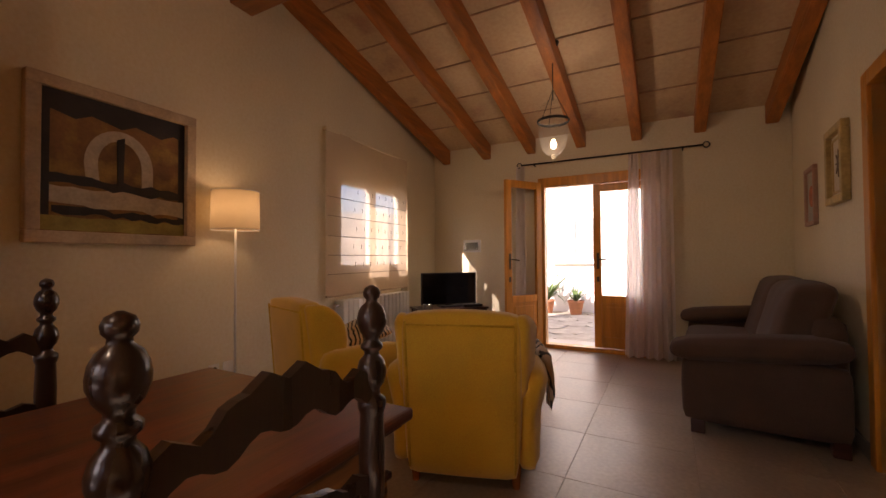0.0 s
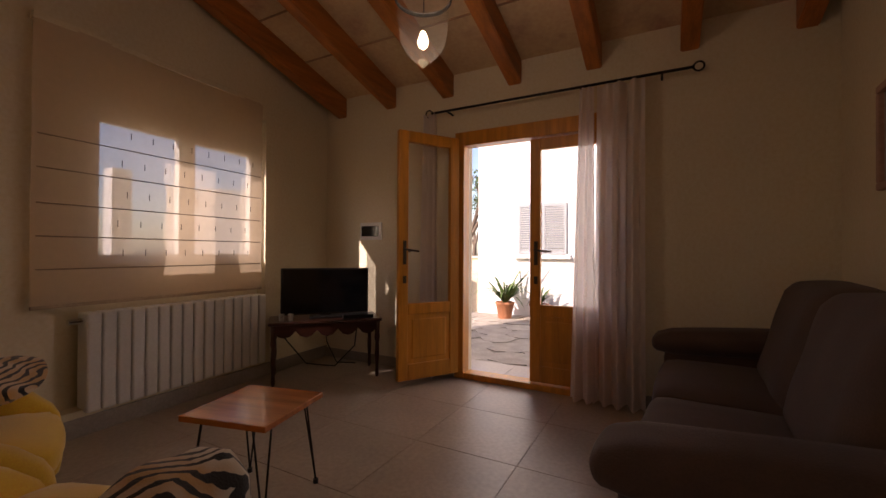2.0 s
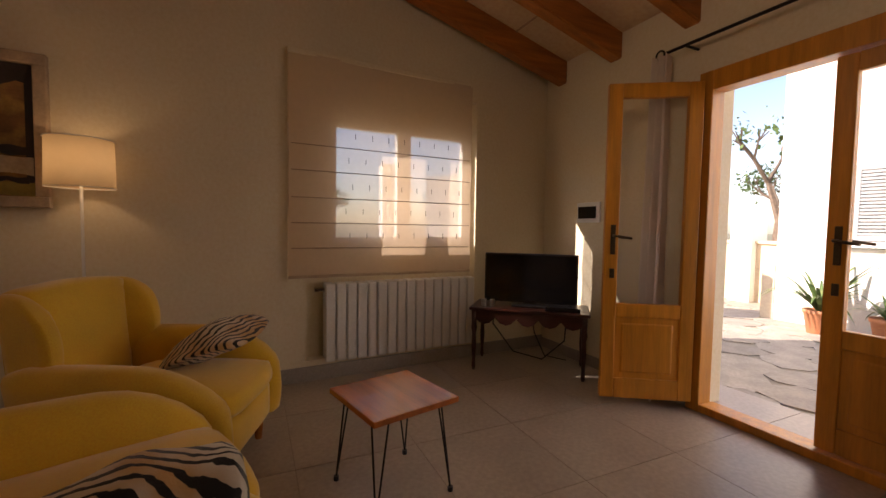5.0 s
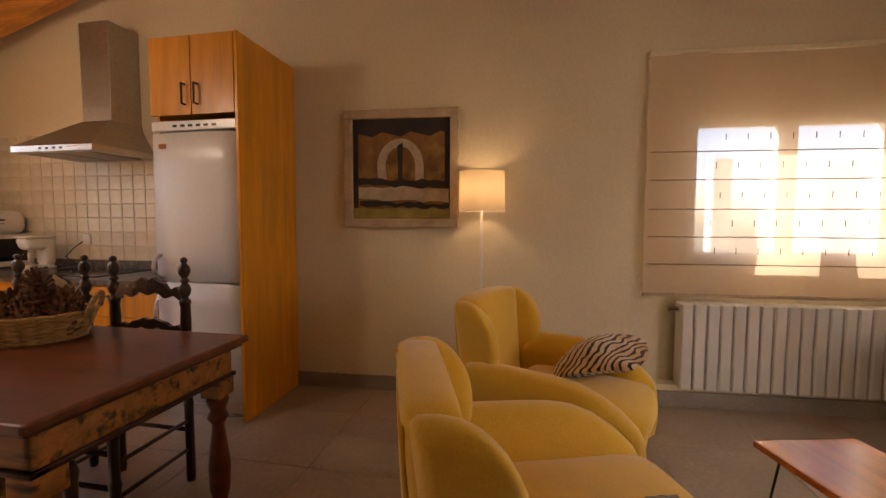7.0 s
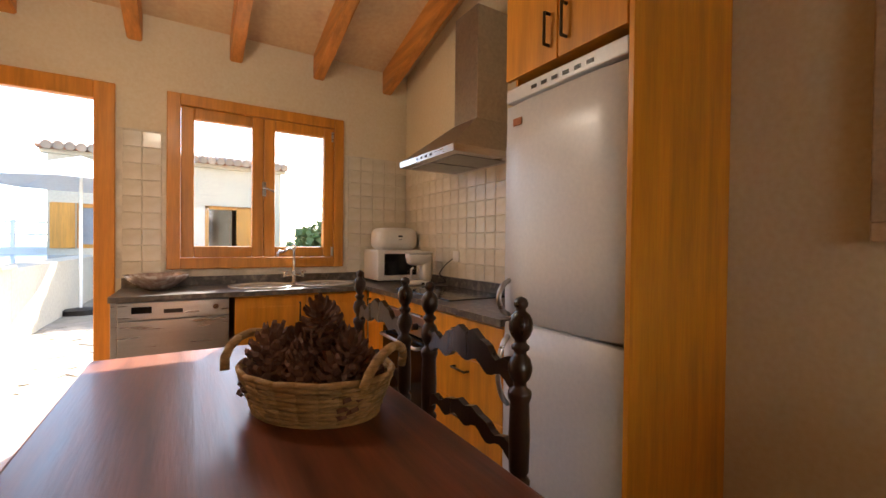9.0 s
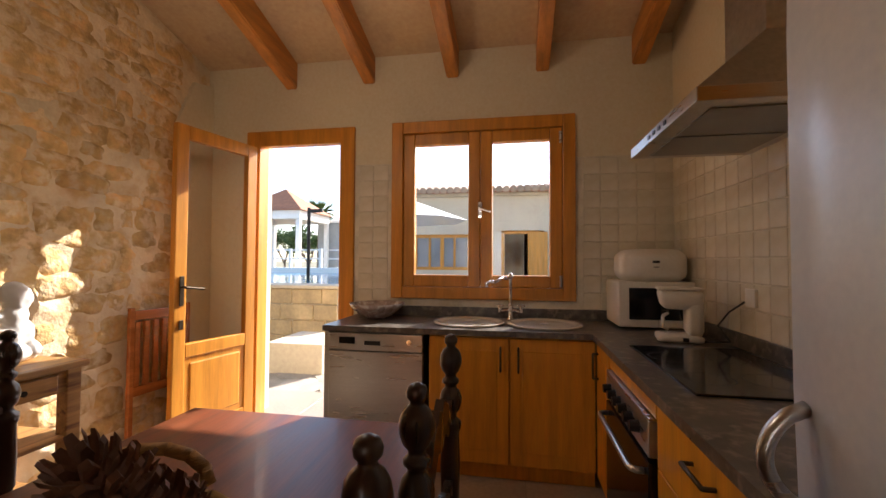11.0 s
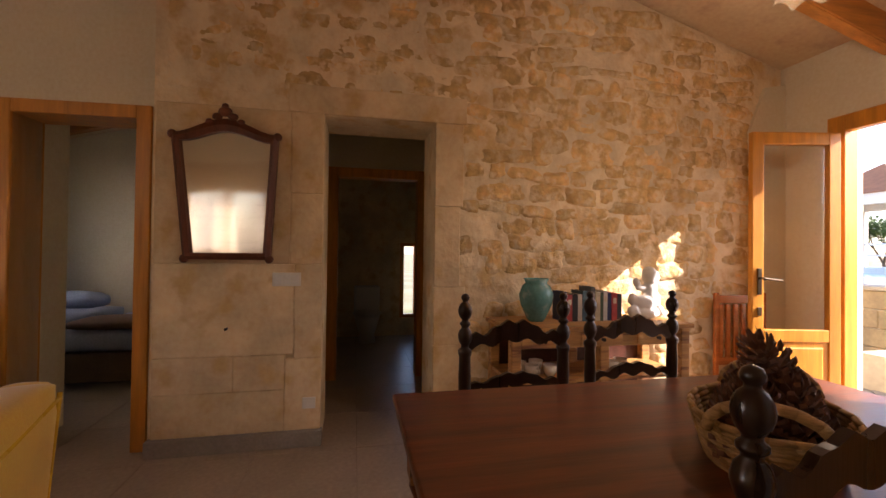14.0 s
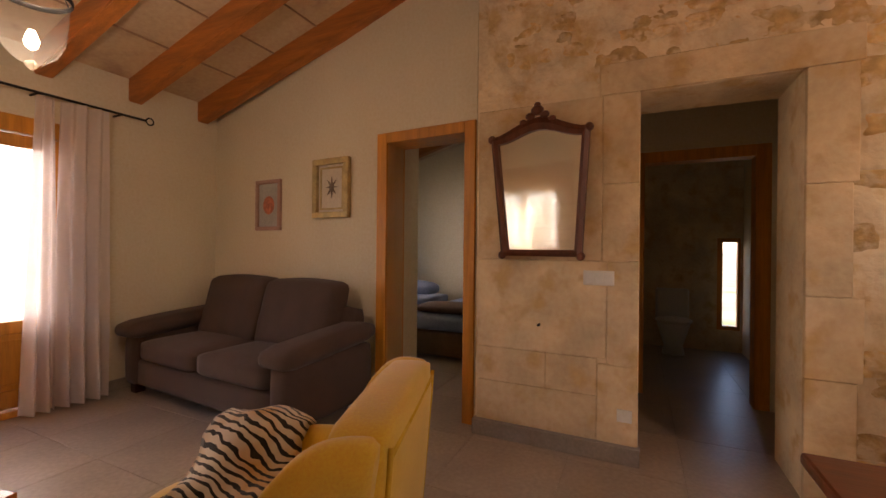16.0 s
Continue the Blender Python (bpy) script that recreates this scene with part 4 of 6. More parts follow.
# pendant bell lantern
pl = thing("pendant_lantern", pose(-0.42, 4.22, 2.03), "glass bell jar lantern hanging on a chain", "lamp")
prof = [(0.02, 0.0), (0.05, 0.012), (0.09, 0.05), (0.115, 0.11), (0.125, 0.2), (0.13, 0.28), (0.135, 0.33)]
bell = part("bell_glass", open_lathe(prof, 28), SEEDED, pl, "clear seeded glass bell", smooth=True)
part("finial", lathe(B(), [(0.001, -0.03), (0.02, -0.015), (0.025, 0.0), (0.012, 0.012)], 12), FROST, pl, smooth=True)
bm = open_lathe([(0.137, 0.3), (0.142, 0.305), (0.142, 0.32), (0.137, 0.325)], 28)
part("band", bm, IRON, pl)
part("smoke_dome", open_lathe([(0.11, 0.43), (0.115, 0.44), (0.08, 0.48), (0.03, 0.51), (0.01, 0.52)], 24), SEEDED, pl, "glass smoke bell", smooth=True)
for k in range(3):
    t = k * 2.094
    part("chain", tube(B(), (0.138 * math.cos(t), 0.138 * math.sin(t), 0.31), (0, 0, 0.6), 0.003, seg=6), IRON, pl)
part("cord", tube(B(), (0, 0, 0.5), (0, 0, roof_n(4.22) - 2.03), 0.005, seg=8), IRON, pl)
part("canopy", lathe(B(), [(0.012, 0), (0.05, 0.03), (0.06, 0.055)], 16, (0, 0, roof_n(4.22) - 2.085)), IRON, pl, smooth=True)
part("bulb", lathe(B(), [(0.002, 0.06), (0.022, 0.075), (0.028, 0.1), (0.02, 0.13), (0.012, 0.15)], 14), BULB, pl, "lit warm bulb", smooth=True)

# curtain rod and curtains
rod = thing("curtain_rod", pose(0, 0, 0), "black wrought iron curtain rod with ring ends", "curtain rod")
part("bar", tube(B(), (-1.14, 5.56, 2.285), (0.8, 5.56, 2.285), 0.01), IRON, rod, smooth=True)
for x in (-1.17, 0.83):
    bm = B()
    bent(bm, [(x + 0.03 * math.cos(i * 0.5236), 5.56, 2.285 + 0.03 * math.sin(i * 0.5236)) for i in range(13)], 0.006, 6)
    part("ring_end", bm, IRON, rod, smooth=True)
for x in (-1.0, 0.1, 0.62):
    part("bracket", tube(B(), (x, 5.56, 2.285), (x, NORTH, 2.285), 0.008), IRON, rod)


def curtain(x0, x1, flare, label, seed):
    rnd = random.Random(seed)
    ph = [rnd.uniform(0, 6.28) for _ in range(3)]
    bm = B()
    n, k = 70, 22
    grid = []
    for j in range(k + 1):
        z = 2.27 - 2.25 * j / k
        spread = 1 + flare * j / k
        row = []
        for i in range(n + 1):
            u = i / n
            x = x0 + (x1 - x0) * (u * spread - (spread - 1) * 0.75)
            amp = 0.028 + 0.03 * (j / k)
            y = 5.56 + amp * math.sin(u * max(14, 75 * (x1 - x0)) + ph[0] + 0.5 * math.sin(j * 0.15)) + 0.02 * math.sin(u * 13 + ph[1])
            row.append(bm.verts.new((x, y, z)))
        grid.append(row)
    for j in range(k):
        for i in range(n):
            bm.faces.new((grid[j][i], grid[j][i + 1], grid[j + 1][i + 1], grid[j + 1][i]))
    return single("curtain", bm, CURTAIN, label, "curtain", smooth=True)


curtain(0.09, 0.19, 0.9, "narrow pale linen curtain panel drawn beside the door", 8)
curtain(0.215, 0.52, 0.1, "pale mauve linen curtain gathered beside the door", 2)
curtain(-1.2, -1.09, 0.25, "narrow bunched linen curtain behind the door leaf", 5)

# baseboards
structure("baseboard_west", box(B(), (0, 0.03, 0), (0.012, 4.9, 0.11), 0.003), BASE, "grey-brown tile baseboard", "baseboard", MW)
structure("baseboard_north", wall_panels(B(), [(-2.47, -0.98, 0, 0.09), (0.38, 1.5, 0, 0.09)], "x", NORTH - 0.012, NORTH), BASE, "grey-brown tile baseboard", "baseboard")
structure("baseboard_east", box(B(), (-0.012, 0.9, 0), (0, 2.95, 0.09), 0.003), BASE, "grey-brown tile baseboard", "baseboard", ME)
structure("baseboard_stone", box(B(), (STONEX - 0.03, 1.72, 0), (STONEX + 0.03, 2.72, 0.1), 0.004), BASE, "grey-brown stone skirting under the mirror", "baseboard")


# ---- mirror wall ----
mirror = thing("wall_mirror", pose(STONEX - 0.026, 2.29, 1.55, 0, -1.5, -6.2) @ pose(0, -2.29, -1.55), "old mirror in a carved dark wooden frame", "mirror")


def shaped(y0b, y1b, y0t, y1t, zb, zt, rise):
    pts = [(y0b, zb), (y1b, zb), (y1t, zt)]
    for i in range(1, 12):
        u = i / 12
        pts.append((y1t + (y0t - y1t) * u, zt + rise * math.sin(math.pi * u) ** 2))
    return pts + [(y0t, zt)]


outer = shaped(2.03, 2.53, 1.985, 2.6, 1.175, 1.93, 0.09)
inner = shaped(2.07, 2.49, 2.03, 2.555, 1.215, 1.885, 0.06)
bm = B()
rings = []
for pts, dx in ((outer, 0.0), (outer, -0.035), ([((a + c) / 2, (b + d) / 2) for (a, b), (c, d) in zip(outer, inner)], -0.05), (inner, -0.035), (inner, -0.01)):
    rings.append([bm.verts.new((dx, a, b)) for a, b in pts])
for r0, r1 in zip(rings, rings[1:]):
    for i in range(len(r0)):
        j = (i + 1) % len(r0)
        bm.faces.new((r0[i], r0[j], r1[j], r1[i]))
MIRRORW = wood("carved_red_brown_wood", (0.12, 0.034, 0.014), 0.42, per_object=0.0)
part("frame", bm, MIRRORW, mirror, smooth=False)
part("mirror_glass", slab(B(), inner, -0.014, -0.006, "yz"), MIRROR, mirror, "slightly worn mirror glass")
for dy, dz, r in ((0, 0.03, 0.035), (-0.045, 0.0, 0.026), (0.045, 0.0, 0.026), (-0.09, -0.03, 0.02), (0.09, -0.03, 0.02), (0, 0.065, 0.018)):
    bm = B()
    bmesh.ops.create_icosphere(bm, subdivisions=2, radius=r, matrix=Matrix.Translation((-0.035, 2.292 + dy, 2.03 + dz)) @ Matrix.Diagonal((0.6, 1.2, 0.9, 1)))
    part("carved_leaf", bm, MIRRORW, mirror, "carved wooden leaf of the crest", smooth=True)
for (y, z) in ((1.99, 1.92), (2.595, 1.92), (2.035, 1.18), (2.525, 1.18)):
    bm = B()
    bmesh.ops.create_icosphere(bm, subdivisions=2, radius=0.027, matrix=Matrix.Translation((-0.03, y, z)) @ Matrix.Diagonal((0.7, 1, 1, 1)))
    part("corner_boss", bm, MIRRORW, mirror, smooth=True)
o = thing("light_switch", pose(STONEX, 1.945, 1.05), "white triple light switch plate", "light switch")
part("plate", box(B(), (-0.01, -0.085, -0.04), (0.03, 0.085, 0.045), 0.004), CREAM, o)
for k in range(3):
    part("rocker", box(B(), (-0.014, -0.075 + k * 0.05, -0.028), (-0.009, -0.027 + k * 0.05, 0.033), 0.002), WHITE, o)
o = thing("wall_socket", pose(STONEX, 1.8, 0.27), "white wall socket near the doorway", "socket", "wall sockets")
part("plate", box(B(), (-0.01, -0.04, -0.035), (0.03, 0.04, 0.035), 0.003), CREAM, o)
bm = B()
tube(bm, (STONEX - 0.03, 2.29, 0.75), (STONEX + 0.03, 2.29, 0.75), 0.008)
single("wall_hook", bm, IRON, "small rusty hook in the sandstone", "hook")

# ---- dining ----
TX0, TX1, TY0, TY1, TZ = -0.93, -0.1, -0.24, 1.4, 0.76


def dining_table():
    t = thing("dining_table", pose(0, 0, 0), "dark mahogany dining table with a worn painted apron", "table")
    part("tabletop", box(B(), (TX0, TY0, TZ - 0.03), (TX1, TY1, TZ), 0.008), TABLEW, t)
    part("molding", box(B(), (TX0 + 0.02, TY0 + 0.02, TZ - 0.045), (TX1 - 0.02, TY1 - 0.02, TZ - 0.03), 0.004), TVW, t)
    i = 0.05
    for lo, hi in (((TX0 + i, TY0 + i), (TX1 - i, TY0 + i + 0.025)), ((TX0 + i, TY1 - i - 0.025), (TX1 - i, TY1 - i)),
                   ((TX0 + i, TY0 + i), (TX0 + i + 0.025, TY1 - i)), ((TX1 - i - 0.025, TY0 + i), (TX1 - i, TY1 - i))):
        part("apron", box(B(), (lo[0], lo[1], TZ - 0.15), (hi[0], hi[1], TZ - 0.045), 0.004), OLDW, t, "worn orange and black painted apron")
        part("lower_rail", box(B(), (lo[0] - 0.012, lo[1] - 0.012, TZ - 0.165), (hi[0] + 0.012, hi[1] + 0.012, TZ - 0.148), 0.004), TVW, t)
    for x in (TX0 + 0.09, TX1 - 0.09):
        for y in (TY0 + 0.09, TY1 - 0.09):
            leg = part("leg", box(B(), (x - 0.045, y - 0.045, TZ - 0.24), (x + 0.045, y + 0.045, TZ - 0.165), 0.006), OLDW, t)
            bm = lathe(B(), [(0.03, 0), (0.036, 0.03), (0.026, 0.06), (0.04, 0.12), (0.043, 0.22), (0.03, 0.34), (0.024, 0.4), (0.042, 0.43), (0.028, 0.46), (0.044, 0.5), (0.04, 0.52)], 16, (x, y, 0))
            part("turned_shaft", bm, TABLEW, leg, smooth=True)
    return t


dining_table()


def post_profile(h0):
    p = [(0.018, 0), (0.02, 0.02), (0.02, 0.36), (0.022, 0.38), (0.018, 0.4), (0.021, 0.44), (0.021, 0.66), (0.0245, 0.67), (0.0245, 0.68), (0.016, 0.69), (0.022, 0.7),
         (0.0235, 0.78), (0.021, 0.85), (0.025, 0.86), (0.026, 0.868), (0.025, 0.876), (0.015, 0.884), (0.0145, 0.894), (0.022, 0.904), (0.0265, 0.92), (0.0265, 0.93), (0.022, 0.946),
         (0.014, 0.955), (0.0135, 0.961), (0.02, 0.967), (0.02, 0.974), (0.013, 0.98), (0.013, 0.986), (0.021, 0.996), (0.026, 1.01), (0.0265, 1.02), (0.0245, 1.032), (0.019, 1.043),
         (0.011, 1.05), (0.0105, 1.055), (0.015, 1.06), (0.016, 1.068), (0.0125, 1.076), (0.003, 1.081)]
    return p


def wavy(w, zb, zt, bumps):
    """Outline of a carved slat, w wide."""
    up, dn = [], []
    n = 24
    for i in range(n + 1):
        u = i / n
        c = abs(u - 0.5) * 2
        crest = 0.035 * (1 if c < 0.35 else max(0.0, 1 - (c - 0.35) * 5)) + 0.018 * math.sin(u * math.pi * 6) ** 2
        up.append((-w / 2 + w * u, zt + crest * bumps - 0.01 * c))
        dn.append((-w / 2 + w * u, zb + 0.02 * math.sin(u * math.pi * 4) ** 2 + 0.025 * (1 - c) * bumps))
    return up + dn[::-1]


def dining_chair(m, group="turned dining chairs"):
    """Ladder-back chair with turned posts; faces +y, back posts at y = 0."""
    c = thing("dining_chair", m, "dark turned ladder-back chair with a rush seat", "chair", group)
    for s in (-1, 1):
        part("back_post", lathe(B(), post_profile(0), 14, (s * 0.2, 0, 0)), DARKW, c, smooth=True)
        part("front_leg", lathe(B(), [(0.018, 0), (0.022, 0.03), (0.018, 0.06), (0.02, 0.2), (0.024, 0.22), (0.018, 0.24), (0.021, 0.4), (0.026, 0.43), (0.015, 0.47)], 12, (s * 0.21, 0.38, 0)), DARKW, c, smooth=True)
        for z in (0.16, 0.3):
            part("side_stretcher", tube(B(), (s * 0.2, 0, z), (s * 0.21, 0.38, z), 0.009), DARKW, c, smooth=True)
    for z in (0.2, 0.34):
        part("front_stretcher", tube(B(), (-0.2, 0.38, z), (0.2, 0.38, z), 0.01), DARKW, c, smooth=True)
    part("rear_stretcher", tube(B(), (-0.2, 0, 0.25), (0.2, 0, 0.25), 0.01), DARKW, c, smooth=True)
    bm = soft_box((-0.22, -0.005, 0.425), (0.22, 0.4, 0.465), 0.008, 6, 0.02)
    part("seat", bm, WICKER, c, "woven straw seat", smooth=True)
    for zb, zt, k in ((0.87, 0.93, 1.0), (0.71, 0.755, 0.6), (0.57, 0.61, 0.5)):
        part("carved_slat", slab(B(), wavy(0.375, zb, zt, k), -0.009, 0.009, "xz"), DARKW, c)
    return c


ch = dining_chair(pose(-0.01, 0.93, 0, 0, 0, 92))
copy_thing(ch, pose(0.05, 0.385, 0, 0, 0, 92))
copy_thing(ch, pose(-1.02, 0.8, 0, 0, 0, -90))
copy_thing(ch, pose(-1.02, 0.22, 0, 0, 0, -88))


def basket(m):
    b = thing("basket", m, "oval wicker basket with a rope handle", "basket")
    bm = B()
    for j in range(9):
        z = 0.01 + j * 0.0115
        k = 0.82 + 0.18 * j / 8
        pts = [(0.2 * k * math.cos(i * 0.2618 / 1), 0.15 * k * math.sin(i * 0.2618), z + 0.003 * ((i + j) % 2)) for i in range(25)]
        bent(bm, pts, 0.0075, 5)
    tagged(part("woven_side", bm, WICKER, b, smooth=True), kind="stuff")
    part("bottom", slab(B(), [(0.17 * math.cos(i * 0.2618), 0.125 * math.sin(i * 0.2618)) for i in range(24)], 0.0, 0.012, "xy"), WICKER, b)
    for s in (-1, 1):
        bm = B()
        bent(bm, [(s * (0.19 + 0.02 * math.sin(i * 0.3927)), 0.1 * math.cos(i * 0.3927), 0.1 + 0.07 * math.sin(i * 0.3927)) for i in range(9)], 0.011, 8)
        part("rope_handle", bm, WICKER, b, "twisted straw rope handle", smooth=True)
    return b


BASKET = pose(-0.69, 0.575, TZ, 0, 0, 130)
basket(BASKET @ Matrix.Scale(1.05, 4))


def cone_mesh():
    """An open cone: a core and spiral rows of thick scales that spread outwards and up."""
    bm = B()
    bmesh.ops.create_icosphere(bm, subdivisions=1, radius=0.02, matrix=Matrix.Diagonal((1, 1, 2.3, 1)))
    for k in range(66):
        u = k / 65
        t = k * 2.39996
        z = -0.052 + 0.1 * u
        reach = 0.05 * math.sin(math.pi * (0.2 + 0.74 * u)) ** 0.7 + 0.004
        lift = 0.002 + 0.03 * u
        w = 0.0145 * (1 - 0.45 * u)
        d, s = Vector((math.cos(t), math.sin(t), 0)), Vector((-math.sin(t), math.cos(t), 0))
        base, mid, tip = d * 0.012 + Vector((0, 0, z)), d * reach * 0.72 + Vector((0, 0, z + lift * 0.5)), d * reach + Vector((0, 0, z + lift))
        th = Vector((0, 0, 0.0045))
        top = [bm.verts.new(q) for q in (base + s * w * 0.5, mid + s * w, tip + s * w * 0.55 + th, tip - s * w * 0.55 + th, mid - s * w, base - s * w * 0.5)]
        low = [bm.verts.new(q) for q in (mid + s * w - th, tip + s * w * 0.5 - th, tip - s * w * 0.5 - th, mid - s * w - th)]
        bm.faces.new((top[0], top[1], top[4], top[5])), bm.faces.new((top[1], top[2], top[3], top[4]))
        bm.faces.new((top[2], low[1], low[2], top[3])), bm.faces.new((low[0], low[3], low[2], low[1]))
        bm.faces.new((top[1], low[0], low[1], top[2])), bm.faces.new((top[4], top[3], low[2], low[3]))
    return mesh("pine_cone", bm, PINE)


CONE = cone_mesh()
rnd = random.Random(4)
spots = [(-0.1, 0.05), (0.0, 0.06), (0.1, 0.05), (-0.1, -0.05), (0.0, -0.05), (0.1, -0.05)]
for k in range(12):
    ob = new("pine_cone", CONE)
    if k < 6:
        x, y, z = spots[k][0], spots[k][1], 0.075
    elif k < 11:
        x, y, z = ((-0.07, 0.03, 0.125), (0.06, 0.04, 0.13), (0.0, -0.02, 0.135), (-0.11, -0.03, 0.12), (0.11, -0.02, 0.12))[k - 6]
    else:
        x, y, z = 0.02, 0.0, 0.205
    p = BASKET @ Vector((x * 1.1, y * 1.1, z * 1.08))
    ob.matrix_world = pose(p.x, p.y, p.z, rnd.uniform(-38, 38), rnd.uniform(-38, 38), rnd.uniform(0, 360)) @ Matrix.Scale(rnd.uniform(1.0, 1.22), 4)
    tagged(ob, "open brown pine cone heaped in the basket", "pine cone", "pine cones")

# lamp over the table
kl = thing("ceiling_lamp", pose(-0.16, -0.28, 2.33) @ Matrix.Scale(1.1, 4), "frosted ruffled glass lamp over the table", "lamp")
bm = B()
prev = None
n = 48
for j in range(9):
    u = j / 8
    r = 0.045 + 0.075 * (1 - u) ** 1.6
    ring = []
    for i in range(n):
        t = 2 * math.pi * i / n
        ruf = (1 - u) ** 3
        ring.append(bm.verts.new(((r + 0.012 * ruf * math.sin(8 * t)) * math.cos(t), (r + 0.012 * ruf * math.sin(8 * t)) * math.sin(t), 0.13 * u + 0.016 * ruf * math.cos(8 * t))))
    if prev:
        for i in range(n):
            bm.faces.new((prev[i], prev[(i + 1) % n], ring[(i + 1) % n], ring[i]))
    prev = ring
part("ruffled_shade", bm, FROST, kl, "frosted ruffled glass shade", smooth=True)
part("holder", lathe(B(), [(0.02, 0.12), (0.03, 0.13), (0.025, 0.18), (0.008, 0.2)], 14), BRONZE, kl, smooth=True)
part("cord", tube(B(), (0, 0, 0.19), (0, 0, (roof_s(-0.28) - 2.33) / 1.1), 0.005, seg=8), BRONZE, kl)
part("bulb", lathe(B(), [(0.002, 0.02), (0.025, 0.035), (0.03, 0.06), (0.02, 0.095), (0.012, 0.12)], 14), BULB, kl, "lit warm bulb", smooth=True)

# console against the stone wall
CX0, CX1, CY0, CY1, CZ = 0.78, 1.22, -0.57, 0.62, 0.8


def console():
    c = thing("console_table", pose(0, 0, 0), "rustic pine console with open shelf against the stone", "console")
    part("top_board", box(B(), (CX0 - 0.02, CY0 - 0.03, CZ - 0.03), (CX1, CY1 + 0.03, CZ), 0.006), CONSW, c)
    part("frieze", box(B(), (CX0 + 0.01, CY0, CZ - 0.13), (CX0 + 0.03, CY1, CZ - 0.03), 0.004), CONSW, c)
    for k in range(3):
        y = CY0 + 0.09 + k * 0.385
        dr = part("drawer_front", box(B(), (CX0 - 0.003, y, CZ - 0.12), (CX0 + 0.012, y + 0.28, CZ - 0.045), 0.004), CONSW, c)
        part("knob", tube(B(), (CX0 - 0.025, y + 0.14, CZ - 0.083), (CX0, y + 0.14, CZ - 0.083), 0.012, 0.008), IRON, dr)
    for x in (CX0 + 0.03, CX1 - 0.04):
        for y in (CY0 + 0.02, CY1 - 0.02, (CY0 + CY1) / 2):
            part("leg", box(B(), (x - 0.03, y - 0.03, 0), (x + 0.03, y + 0.03, CZ - 0.03), 0.005), CONSW, c)
    part("shelf", box(B(), (CX0 + 0.01, CY0, 0.2), (CX1 - 0.02, CY1, 0.225), 0.004), CONSW, c)
    part("middle_shelf", box(B(), (CX0 + 0.01, CY0, 0.46), (CX1 - 0.02, CY1, 0.48), 0.004), CONSW, c)
    part("back_board", box(B(), (CX1 - 0.02, CY0, 0.2), (CX1 - 0.005, CY1, CZ - 0.03)), TVW, c)
    return c


console()
single("vase", lathe(B(), [(0.045, 0), (0.06, 0.02), (0.1, 0.11), (0.11, 0.17), (0.09, 0.225), (0.068, 0.245), (0.082, 0.275), (0.076, 0.272), (0.06, 0.24), (0.055, 0.05), (0.0, 0.04)], 28),
       TEAL, "teal glazed ceramic vase on the console", "vase", pose(1.0, 0.38, CZ), smooth=True)
rnd = random.Random(9)
y = 0.22
tones = [(0.03, 0.05, 0.16), (0.4, 0.05, 0.04), (0.02, 0.02, 0.02), (0.55, 0.5, 0.42), (0.06, 0.12, 0.16), (0.3, 0.05, 0.07), (0.12, 0.12, 0.13), (0.5, 0.44, 0.3), (0.05, 0.09, 0.05), (0.6, 0.58, 0.55)]
PAGES = mat("book_pages", (0.6, 0.52, 0.38), 0.9, stretch=(1, 30, 1))
for k in range(13):
    w, h, d = rnd.uniform(0.02, 0.04), rnd.uniform(0.17, 0.225), rnd.uniform(0.13, 0.16)
    cover = mat("book_cover", tones[k % len(tones)], 0.5, vary=0.15)
    bk = thing("book", pose(1.02, y - w, CZ), "upright hardcover book in a row on the console", "book", "row of books")
    bm = box(B(), (-d / 2, 0, 0), (d / 2, 0.003, h))
    box(bm, (-d / 2, w - 0.003, 0), (d / 2, w, h))
    box(bm, (-d / 2, 0.003, 0), (-d / 2 + 0.004, w - 0.003, h))
    part("cover", bm, cover, bk)
    part("pages", box(B(), (-d / 2 + 0.004, 0.0032, 0.004), (d / 2 - 0.006, w - 0.0032, h - 0.004)), PAGES, bk)
    part("spine_label", box(B(), (-d / 2 - 0.001, w * 0.2, h * 0.62), (-d / 2 + 0.001, w * 0.8, h * 0.82)), PAGES if k % 2 else cover, bk)
    y -= w + 0.001

# white plaster figure, one plain mesh
bm = B()
blobs = [((0, 0, 0.04), (0.06, 0.115, 0.045)), ((0, 0.02, 0.11), (0.055, 0.1, 0.05)), ((0.0, -0.045, 0.13), (0.05, 0.06, 0.065)), ((0, -0.03, 0.2), (0.045, 0.05, 0.06)),
         ((0, -0.035, 0.285), (0.055, 0.055, 0.062)), ((0.01, -0.03, 0.325), (0.045, 0.045, 0.03)), ((0, 0.035, 0.21), (0.022, 0.05, 0.022)), ((0, 0.075, 0.25), (0.02, 0.024, 0.03)),
         ((0, 0.1, 0.13), (0.03, 0.035, 0.04)), ((-0.02, 0.11, 0.05), (0.04, 0.04, 0.04)), ((-0.02, -0.09, 0.05), (0.035, 0.03, 0.04))]
for c, s in blobs:
    bmesh.ops.create_icosphere(bm, subdivisions=3, radius=1, matrix=Matrix.Translation(c) @ Matrix.Diagonal((*s, 1)))
for v in bm.verts:
    v.co += Vector((1, 1, 1)) * 0.006 * noise.noise(v.co * 40)
statue = single("statuette", bm, WHITEWALL, "white plaster figure group on the console", "statue", pose(1.0, -0.43, CZ), smooth=True)
join = statue.modifiers.new("join", "REMESH")
join.mode, join.voxel_size, join.use_smooth_shade = "VOXEL", 0.007, True


